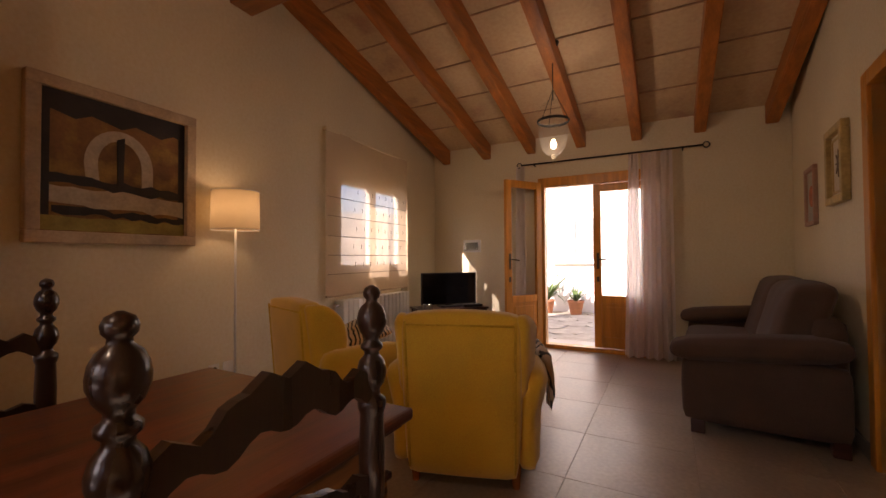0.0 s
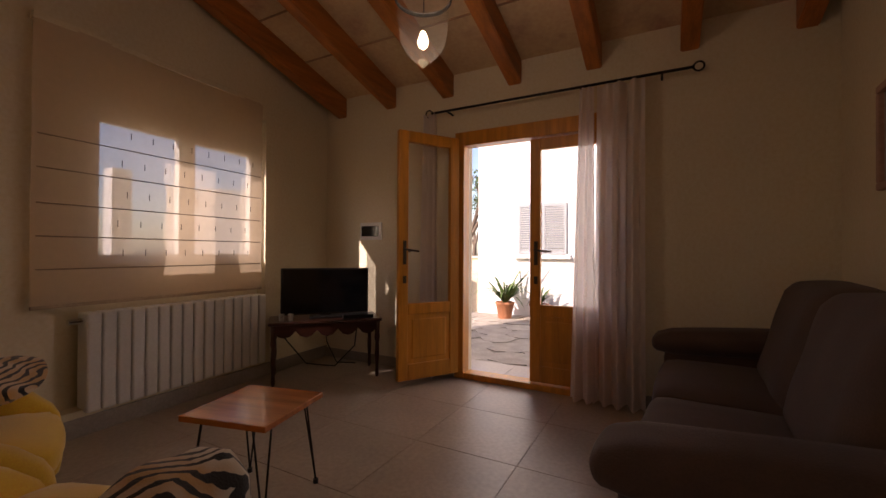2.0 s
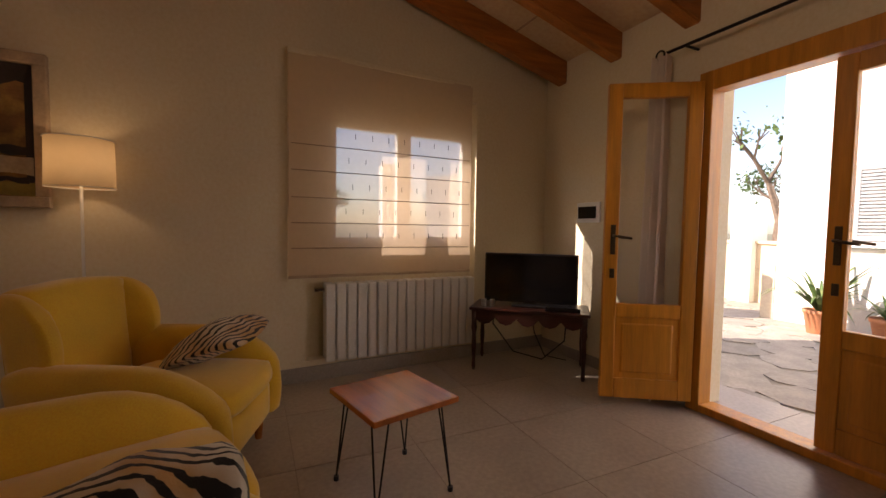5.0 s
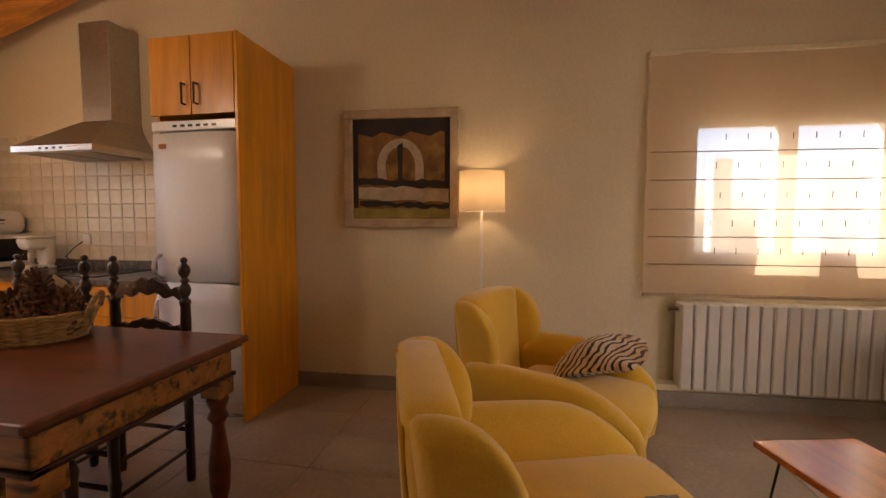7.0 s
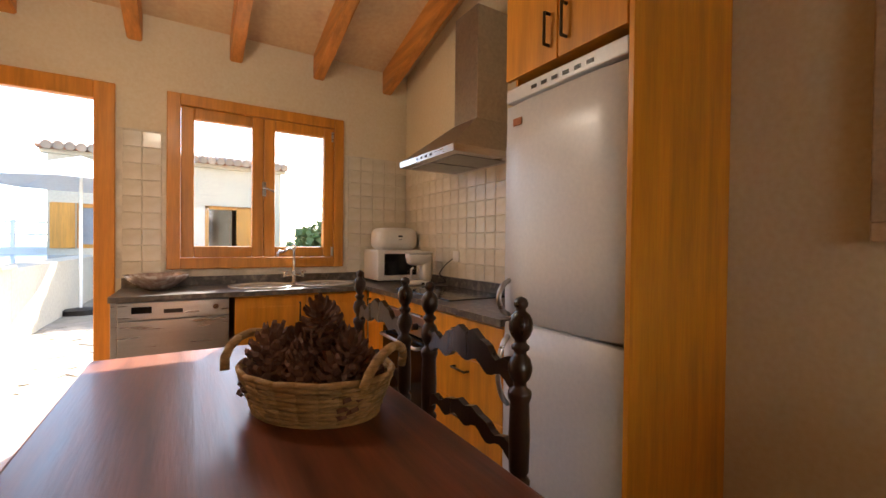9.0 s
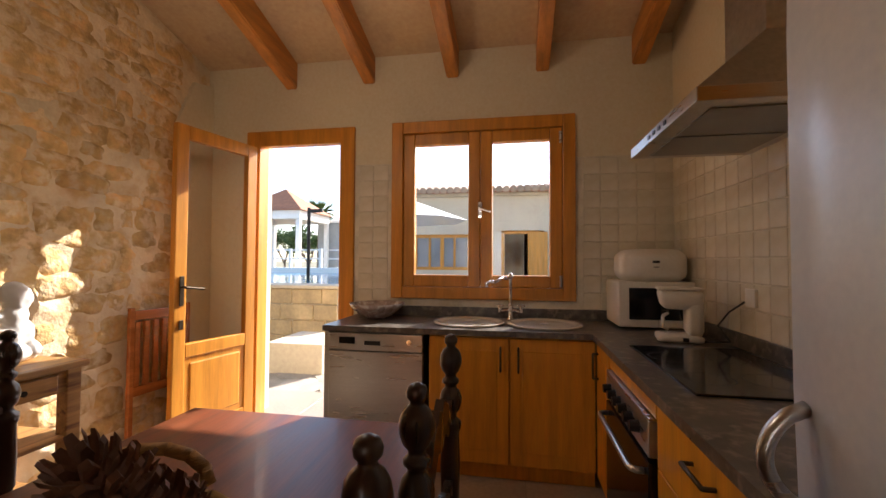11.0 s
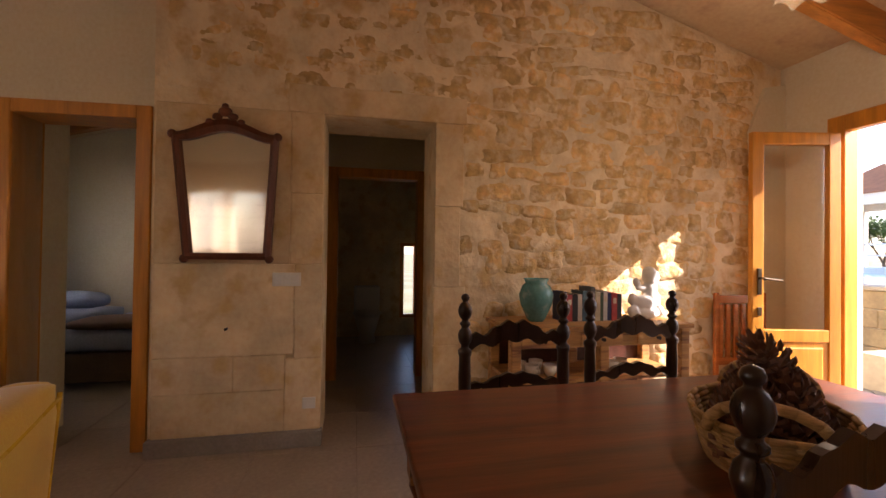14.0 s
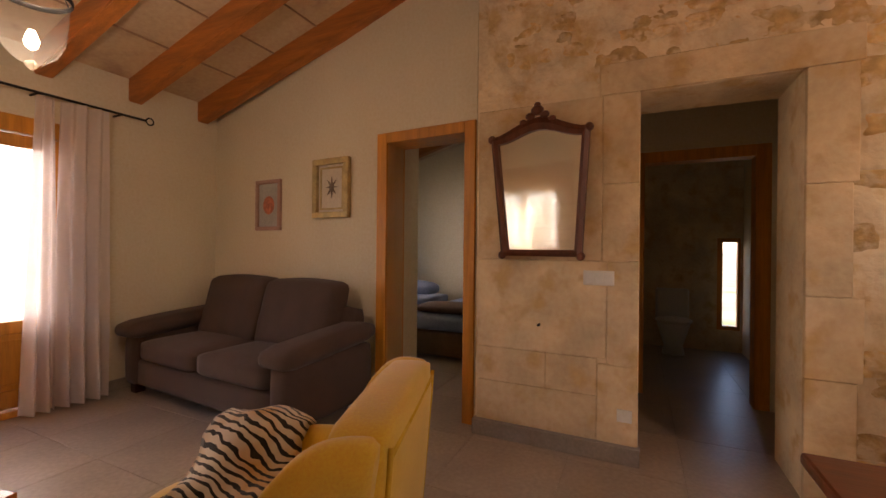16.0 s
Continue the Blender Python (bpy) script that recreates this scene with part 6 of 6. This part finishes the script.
def tree(name, m, h, spread, n, seed, label, leafy=True):
    rnd = random.Random(seed)
    t = thing(name, m, label, "tree")
    bm, ends = B(), []

    def limb(p, d, length, r, depth):
        q = p + d * length
        tube(bm, p, q, r, r * 0.6, 6)
        if depth == 0:
            ends.append(q)
            return
        for _ in range(3):
            nd = (d + Vector((rnd.uniform(-1, 1), rnd.uniform(-1, 1), rnd.uniform(-0.2, 0.7))) * spread).normalized()
            limb(q, nd, length * rnd.uniform(0.55, 0.8), r * 0.6, depth - 1)
    limb(Vector((0, 0, 0)), Vector((0.05, 0, 1)), h * 0.34, h * 0.035, 4)
    part("trunk", bm, BARK, t)
    if leafy:
        bm = B()
        for q in ends:
            for _ in range(n):
                c = q + Vector([rnd.gauss(0, 0.22) for _ in range(3)])
                s = rnd.uniform(0.05, 0.11)
                a = Vector([rnd.uniform(-1, 1) for _ in range(3)]).normalized() * s
                b = Vector([rnd.uniform(-1, 1) for _ in range(3)]).normalized() * s
                bm.faces.new([bm.verts.new(c + v) for v in (a, b, -a * 0.8, -b * 0.7)])
        part("crown", bm, LEAF, t)
    return t


tree("almond_tree", pose(-6.2, 17, -0.2), 5.0, 0.8, 4, 3, "sparse almond tree beyond the garden wall")
tree("olive_tree", pose(-9.0, 24, -0.2), 5.0, 0.9, 14, 5, "green olive tree beyond the garden wall")
tree("olive_tree", pose(-16.0, 5, -0.2), 3.4, 0.9, 14, 8, "green olive tree west of the house")
# shed seen through the west window
hw = thing("west_outbuilding", pose(0, 0, 0), "pale outbuilding west of the window", "house")
part("wall", box(B(), (0, 0, -0.2), (2.6, 0.4, 1.95)), WHITEWALL, hw).matrix_local = pose(-5.3, 5.6, 0, 0, 0, 47)
part("pillar", box(B(), (-4.9, 4.72, -0.2), (-4.7, 4.92, 2.0), 0.01), WHITEWALL, hw)

# south terrace, pool and house
structure("terrace_south", box(B(), (-9, -14, -0.3), (9, SOUTH - 0.32, -0.05)), bpy.data.materials["terrace_joint"], "mortar bed of the pool terrace", "pavement")
pool = thing("pool", pose(0, 0, 0), "raised pool with sandstone sides and blue water", "pool")
part("side_wall", box(B(), (1.35, -5.0, -0.1), (9.0, -4.6, 0.85), 0.01), SAND, pool)
part("end_wall", box(B(), (1.35, -12.0, -0.1), (1.75, -5.0, 0.85), 0.01), SAND, pool)
rnd = random.Random(41)
BLOCK = mat("sandstone_block", (0.52, 0.37, 0.19), 0.92, vary=0.25, scale=4, fine=24, bump=0.5, per_object=0.12)
for j in range(4):
    x = 1.35 - 0.2 * (j % 2)
    while x < 4.4:
        w = rnd.uniform(0.34, 0.6)
        part("sandstone_block", box(B(), (max(1.35, x) + 0.004, -4.62, -0.06 + j * 0.2275), (x + w - 0.004, -4.575 + rnd.uniform(-0.01, 0.008), 0.16 + j * 0.2275), 0.012, 1), BLOCK, pool)
        x += w
part("coping", box(B(), (1.3, -5.0, 0.85), (9.0, -4.55, 0.9), 0.01), SAND, pool)
part("water", box(B(), (1.75, -12, 0.5), (9.0, -5.0, 0.84)), WATER, pool, "bright blue water")
part("step_block", box(B(), (1.0, -4.2, -0.1), (1.7, -3.4, 0.3), 0.01), SAND, pool)
dk = thing("far_deck", pose(0, 0, 0), "white deck wall beyond the pool", "wall")
part("wall", box(B(), (1.0, -13.2, -0.1), (12, -12.9, 1.0), 0.01), WHITEWALL, dk)
for k in range(7):
    part("rail_post", box(B(), (2.2 + k * 1.2, -13.1, 1.0), (2.28 + k * 1.2, -13.0, 1.7)), WHITEWALL, dk)
for z in (1.3, 1.62):
    part("rail", box(B(), (2.2, -13.08, z), (10.0, -13.03, z + 0.05)), WHITEWALL, dk)
ps = thing("pavilion", pose(0, 0, 0), "open white pavilion with a red roof beyond the pool", "pavilion")
for x in (7.75, 10.5):
    for y in (-17.4, -14.85):
        part("post", box(B(), (x - 0.09, y - 0.09, -0.1), (x + 0.09, y + 0.09, 3.0), 0.01), WHITEWALL, ps)
for lo, hi in (((7.65, -14.9), (10.6, -14.75)), ((7.65, -17.5), (10.6, -17.35)), ((7.65, -17.35), (7.8, -14.9)), ((10.45, -17.35), (10.6, -14.9))):
    part("fascia", box(B(), (*lo, 3.0), (*hi, 3.36), 0.01), WHITEWALL, ps)
bm = B()
v = [bm.verts.new(p) for p in ((7.5, -17.65, 3.36), (10.75, -17.65, 3.36), (10.75, -14.6, 3.36), (7.5, -14.6, 3.36), (9.1, -16.1, 4.5))]
bm.faces.new(v[:4])
for i in range(4):
    bm.faces.new((v[i], v[(i + 1) % 4], v[4]))
part("roof", bm, TERRA, ps)
gb = thing("garden_store", pose(0, 0, 0), "plain grey rendered garden store beyond the pool", "shed")
part("wall", box(B(), (6.6, -19.2, -0.1), (8.35, -17.75, 3.1), 0.01), SHUTTER, gb)
part("flat_roof", box(B(), (6.5, -19.3, 3.1), (8.45, -17.65, 3.22), 0.01), WHITEWALL, gb)
sp = thing("shower_pole", pose(3.05, -6.9, 0), "dark slim pole by the pool", "pole")
part("pole", tube(B(), (0, 0, 0.0), (0, 0, 2.35), 0.035), IRON, sp)
part("head", box(B(), (-0.3, -0.03, 2.25), (0.02, 0.03, 2.32), 0.01), IRON, sp)


def palm(m, h, seed):
    rnd = random.Random(seed)
    p = thing("palm_tree", m, "fan palm with a rough trunk", "tree", "garden palms")
    bm = B()
    for k in range(10):
        tube(bm, (0, 0, h * k / 10), (0, 0, h * (k + 1) / 10 + 0.02), 0.2 - 0.008 * k, 0.17 - 0.008 * k, 10)
    part("trunk", bm, BARK, p)
    bm = B()
    for k in range(46):
        t = rnd.uniform(0, 6.28)
        d = Vector((math.cos(t), math.sin(t), 0))
        up = rnd.uniform(-0.3, 1.1)
        for j in range(7):
            tt = t + (j - 3) * 0.13
            leaf_blade(bm, Vector((0, 0, h)) + d * 0.3, Vector((math.cos(tt), math.sin(tt), 0)) * 0.8, rnd.uniform(0.9, 1.3), 0.045, 0.35, up)
    part("crown", bm, LEAF, p)
    return p


palm(pose(11.0, -23.2, -0.2), 4.5, 2)
for k, (x, y, h) in enumerate(((12.6, -25, 3.6), (15, -26, 3.6), (10.2, -29, 3.6), (-14, -30, 2.4), (18.5, -30, 4.5))):
    tree("olive_tree", pose(x, y, -0.2), h, 0.9, 34, 20 + k, "dense green olive tree in the garden")
bush = B()
rnd = random.Random(31)
for _ in range(5200):
    t, u = rnd.uniform(0, 6.28), rnd.random()
    r = (0.86 + 0.14 * rnd.random()) * (1 + 0.12 * math.sin(5 * t))
    c = Vector((-4.6 + 2.4 * r * math.cos(t) * math.sqrt(1 - u * u), -9.6 + 1.6 * r * math.sin(t) * math.sqrt(1 - u * u), 1.85 * r * u))
    a, b = Vector([rnd.uniform(-1, 1) for _ in range(3)]) * 0.1, Vector([rnd.uniform(-1, 1) for _ in range(3)]) * 0.1
    bush.faces.new([bush.verts.new(c + q) for q in (a, b, -a, -b)])
single("bush", bush, LEAF, "wide rounded green bush beside the guest house", "bush")

hs = thing("guest_house", pose(0, 0, 0), "sand-coloured guest house with a tiled eave", "house")
HY, HX0, HX1, HZ = -11.0, -2.65, 2.35, 3.25
DX0, DX1 = -1.95, -0.75
for lo, hi in (((HX0, -0.1), (DX0, HZ)), ((DX1, -0.1), (0.15, HZ)), ((DX0, 2.15), (DX1, HZ)), ((0.15, -0.1), (1.85, 1.0)), ((0.15, 2.05), (1.85, HZ)), ((1.85, -0.1), (HX1, HZ))):
    part("wall", box(B(), (lo[0], HY - 0.35, lo[1]), (hi[0], HY, hi[1])), SAND, hs)
part("back_wall", box(B(), (HX0, HY - 4.4, -0.1), (HX1, HY - 4.0, HZ)), SAND, hs)
for x in (HX0, HX1 - 0.3):
    part("side_wall", box(B(), (x, HY - 4.0, -0.1), (x + 0.3, HY - 0.35, HZ)), SAND, hs)
part("cornice", box(B(), (HX0 - 0.12, HY - 0.1, HZ - 0.1), (HX1 + 0.12, HY + 0.1, HZ), 0.02), SAND, hs)
part("roof", slab(B(), [(HY + 0.25, HZ), (HY + 0.25, HZ + 0.06), (HY - 4.4, HZ + 1.0), (HY - 4.4, HZ)], HX0 - 0.15, HX1 + 0.15, "yz"), TERRA, hs)
tilebm = tube(B(), (0, 0.32, -0.01), (0, -1.6, 0.4), 0.1, 0.085, 10)
tme = mesh("roof_tile", tilebm, mat("roof_clay", (0.36, 0.25, 0.17), 0.85, vary=0.2, per_object=0.2))
for k in range(26):
    ob = new("roof_tile", tme)
    ob.parent = hs
    ob.matrix_local = pose(HX0 - 0.05 + k * 0.2, HY, HZ + 0.06)
dr = part("doorway", B(), DOORW, hs)
part("door_frame", box(B(), (DX0, HY - 0.2, -0.05), (DX0 + 0.09, HY - 0.1, 2.15)), DOORW, dr)
part("door_frame", box(B(), (DX1 - 0.09, HY - 0.2, -0.05), (DX1, HY - 0.1, 2.15)), DOORW, dr)
part("door_frame", box(B(), (DX0, HY - 0.2, 2.06), (DX1, HY - 0.1, 2.15)), DOORW, dr)
part("door_leaf", box(B(), (DX0 - 0.1, HY + 0.02, 0.0), (DX0 + 0.45, HY + 0.06, 2.1), 0.01), DOORW, dr)
part("glass_door", box(B(), (-1.4, HY - 0.16, 0.0), (-0.84, HY - 0.14, 2.06)), SCREEN, dr)
wd = part("window", B(), DOORW, hs)
for lo, hi in (((0.15, 1.0), (0.24, 2.05)), ((1.76, 1.0), (1.85, 2.05)), ((0.24, 1.96), (1.76, 2.05)), ((0.24, 1.0), (1.76, 1.09)), ((0.95, 1.09), (1.05, 1.96)), ((0.6, 1.09), (0.66, 1.96)), ((1.35, 1.09), (1.41, 1.96))):
    part("frame_bar", box(B(), (lo[0], HY - 0.2, lo[1]), (hi[0], HY - 0.1, hi[1])), DOORW, wd)
# lighter grey base colour stands in for daylight mirrored in the far panes
FARGLASS = mat("far_glass_reflection_grey", (0.26, 0.27, 0.28), 0.12, vary=0.25, scale=2, bump=0)
part("pane", box(B(), (0.2, HY - 0.17, 1.05), (1.8, HY - 0.155, 2.0)), FARGLASS, wd)
part("shutter", box(B(), (1.86, HY + 0.01, 1.0), (2.3, HY + 0.05, 2.05), 0.01), DOORW, wd)
um = thing("parasol", pose(1.15, -7.4, 0), "white canvas garden parasol", "parasol")
part("pole", tube(B(), (0, 0, -0.05), (0, 0, 2.6), 0.025), WHITEWALL, um)
bm = B()
top = bm.verts.new((0, 0, 2.6))
ring = [bm.verts.new((1.35 * math.cos(i * 0.7854), 1.35 * math.sin(i * 0.7854), 2.1)) for i in range(8)]
for i in range(8):
    bm.faces.new((ring[i], ring[(i + 1) % 8], top))
part("canopy", bm, WHITEWALL, um)
part("base", lathe(B(), [(0.25, -0.05), (0.25, 0.03), (0.05, 0.06)], 20), IRON, um)

# ---- pieces: floor tiles, glazed wall tiles, stones, flags ----
floor_ob, ws, ww, st = (bpy.data.objects[n] for n in ("floor", "wall_south", "wall_west_kitchen", "wall_stone"))
tile_me = mesh("floor_tile", box(B(), (-0.2985, -0.2985, -0.0125), (0.2985, 0.2985, 0.0), 0.0008, 1), FLOOR)
for i in range(-5, 10):
    for j in range(-12, 3):
        x, y = -0.02 + 0.3 + i * 0.6, 4.5 + 0.3 + j * 0.6
        ob = new("floor_tile", tile_me)
        ob.parent = floor_ob
        ob.matrix_local = pose(x, y, 0)
glaze = box(B(), (-0.0562, 0, -0.0562), (0.0562, 0.009, 0.0562), 0.006, 2)
glaze_me = mesh("wall_tile", glaze, TILE)
structure("tile_bed", wall_panels(B(), [(-2.2, -1.575, 0.93, 1.98), (-0.255, 0.03, 0.93, 1.98), (-1.575, -0.255, 0.93, 0.98)], "x", SOUTH, SOUTH + 0.006), TGROUT, "grout behind the glazed tiles", "wall")
structure("tile_bed", wall_panels(B(), [(SOUTH + 0.006, 0.255, 0.93, 1.98)], "y", WEST, WEST + 0.006), TGROUT, "grout behind the glazed tiles", "wall")
rnd = random.Random(12)
for j in range(9):
    z = 0.93 + 0.0585 + j * 0.1155
    for i in range(19):
        x = -2.195 + 0.058 + i * 0.1155
        if (-1.64 < x < -0.21 and z > 0.95) or x > -0.02:
            continue
        ob = new("wall_tile", glaze_me)
        ob.parent = ws
        ob.matrix_local = pose(x, SOUTH + 0.003, z, rnd.uniform(-0.9, 0.9), 0, rnd.uniform(-0.9, 0.9))
    for i in range(19):
        y = SOUTH + 0.016 + 0.058 + i * 0.1155
        if y > 0.2:
            continue
        ob = new("wall_tile", glaze_me)
        ob.parent = ww
        ob.matrix_local = pose(WEST + 0.003, y, z, 0, rnd.uniform(-0.9, 0.9), -90 + rnd.uniform(-0.9, 0.9))


def stone_mesh(seed):
    """A rough face stone: unit wide and high, a nearly flat face proud towards -x, its rim sunk behind the mortar."""
    off = Vector((seed * 3.7, seed * 1.3, seed * 2.1))
    bm = B()
    n = 8
    g = []
    for j in range(n + 1):
        row = []
        for i in range(n + 1):
            u, v = i / n * 2 - 1, j / n * 2 - 1
            rr = max(abs(u), abs(v))
            k = (abs(u) ** 6 + abs(v) ** 6) ** (1 / 6)
            sc = rr / k if k > 0 else 1
            t = math.atan2(v, u)
            wob = 1 + 0.3 * noise.noise(Vector((math.cos(t) * 1.6, math.sin(t) * 1.6, seed * 5.3)))
            y, z = u * sc * 0.5 * wob, v * sc * 0.5 * wob
            p = Vector((0, y, z))
            x = -(1 - rr ** 4) * (1 + 0.3 * noise.noise(p * 2.2 + off)) - 0.3 * noise.noise(p * 5 + off) * (1 - rr * rr)
            row.append(bm.verts.new((x, y, z)))
        g.append(row)
    for j in range(n):
        for i in range(n):
            bm.faces.new((g[j][i], g[j][i + 1], g[j + 1][i + 1], g[j + 1][i]))
    return mesh("stone", bm, STONE, True)


stones = [stone_mesh(k) for k in range(26)]
rnd = random.Random(77)
laid = []


def lay(y, z, w, h, deep):
    ob = new("stone", stones[rnd.randrange(len(stones))])
    ob.parent = st
    ob.matrix_local = Matrix.Translation((STONEX + 0.034, y, z)) @ pose(0, 0, 0, rnd.uniform(-9, 9), 0, 0) @ Matrix.Diagonal((deep, w, h, 1))
    laid.append((y, z, w, h))


def rubble_here(y, z):
    """Where the wall shows rubble: not over the dressed stones, nor above the ceiling."""
    return not (y > 0.86 and z < 2.2) and y < 2.66 and z < min(roof_s(y), roof_n(y)) - 0.02


z = 0.05
while z < 3.5:
    h = rnd.uniform(0.07, 0.19)
    y = SOUTH + 0.3
    while y < 2.5:
        w = rnd.uniform(0.1, 0.3) if rnd.random() < 0.8 else rnd.uniform(0.3, 0.42)
        c = y + w / 2
        zz = z + h / 2 + 0.05 * math.sin(c * 1.7 + z * 3) + rnd.uniform(-0.02, 0.02)
        if rubble_here(c + w / 2, zz - h / 2) and rubble_here(c, zz + h / 2 + 0.03) and rnd.random() < 0.92:
            lay(c, zz, w * rnd.uniform(1.08, 1.28), h * rnd.uniform(1.0, 1.3), rnd.uniform(0.017, 0.03) if c > 0.8 else rnd.uniform(0.024, 0.042))
        y += w + rnd.uniform(0.0, 0.035)
    z += h * 0.98
# smeared mortar between and partly over the stones
bm = B()
STEP = 0.022
cell = {}
for j in range(int(3.6 / STEP)):
    for i in range(int(4.6 / STEP)):
        y, z = SOUTH + 0.02 + i * STEP, 0.0 + j * STEP
        if rubble_here(y, z):
            p = Vector((0, y, z))
            d = 0.018 + 0.018 * noise.noise(p * 6.5) + 0.01 * noise.noise(p * 17) + 0.004 * noise.noise(p * 40)
            cell[i, j] = bm.verts.new((STONEX + 0.034 - d, y, z))
for (i, j), v in cell.items():
    q = [cell.get(k) for k in ((i + 1, j), (i + 1, j + 1), (i, j + 1))]
    if None not in q:
        bm.faces.new((v, *q))
part("mortar_face", bm, MORTAR, st, "pale sandy mortar smeared round the stones", True)
# large dressed stones round the doorway and under the mirror
for y0, y1, z0, z1 in ((1.73, 1.93, 1.15, 1.6), (1.73, 1.93, 1.6, 2.12), (1.73, 1.95, 0.1, 0.55), (1.73, 1.9, 0.55, 1.15), (0.8, 1.0, 0.0, 0.6), (0.78, 1.0, 0.6, 1.0), (0.82, 1.0, 1.0, 1.55), (0.8, 1.0, 1.55, 2.12),
                       (0.78, 1.95, 2.12, 2.3), (1.95, 2.7, 0.1, 0.36), (1.95, 2.25, 0.36, 0.58), (2.25, 2.7, 0.36, 0.58), (1.9, 2.7, 0.58, 1.15), (1.93, 2.7, 1.15, 2.12)):
    ob = part("dressed_stone", box(B(), (STONEX + rnd.uniform(0.0, 0.006), y0 + 0.001, z0 + 0.001), (STONEX + 0.05, y1 - 0.001, z1 - 0.001), 0.004, 1), DRESSED, st)
# plaster pier at the kitchen corner
structure("corner_pier", slab(B(), [(SOUTH, 0), (SOUTH + 0.3, 0), (SOUTH + 0.36, 2.25), (SOUTH + 0.2, 2.62), (SOUTH, 2.66)], STONEX - 0.012, STONEX + 0.05, "yz"), PLASTER, "cream plaster strip beside the kitchen door", "wall")
rnd = random.Random(5)
flag_me = []
for k in range(6):
    pts = [(0.5 * rnd.uniform(0.78, 1.0) * math.cos(i * 0.8976 + rnd.uniform(-0.2, 0.2)), 0.5 * rnd.uniform(0.78, 1.0) * math.sin(i * 0.8976)) for i in range(7)]
    flag_me.append(mesh("flagstone", slab(B(), pts, -0.03, 0.0, "xy"), PAVE))
for tname, yr, xr in (("terrace_north", (6.2, 10.8), (-4.5, 1.8)), ("terrace_south", (-6.2, -2.5), (-2.2, 1.4))):
    tob = bpy.data.objects[tname]
    nx = 0
    y = yr[0]
    while y < yr[1]:
        x = xr[0] + (0.22 if nx % 2 else 0)
        while x < xr[1]:
            s = rnd.uniform(0.58, 0.7)
            ob = new("flagstone", flag_me[rnd.randrange(6)])
            ob.parent = tob
            ob.matrix_local = pose(x + rnd.uniform(-0.04, 0.04), y + rnd.uniform(-0.04, 0.04), -0.042 + rnd.uniform(0, 0.006), 0, 0, rnd.uniform(0, 360)) @ Matrix.Diagonal((s, s, 1, 1))
            x += 0.5
        y += 0.46
        nx += 1
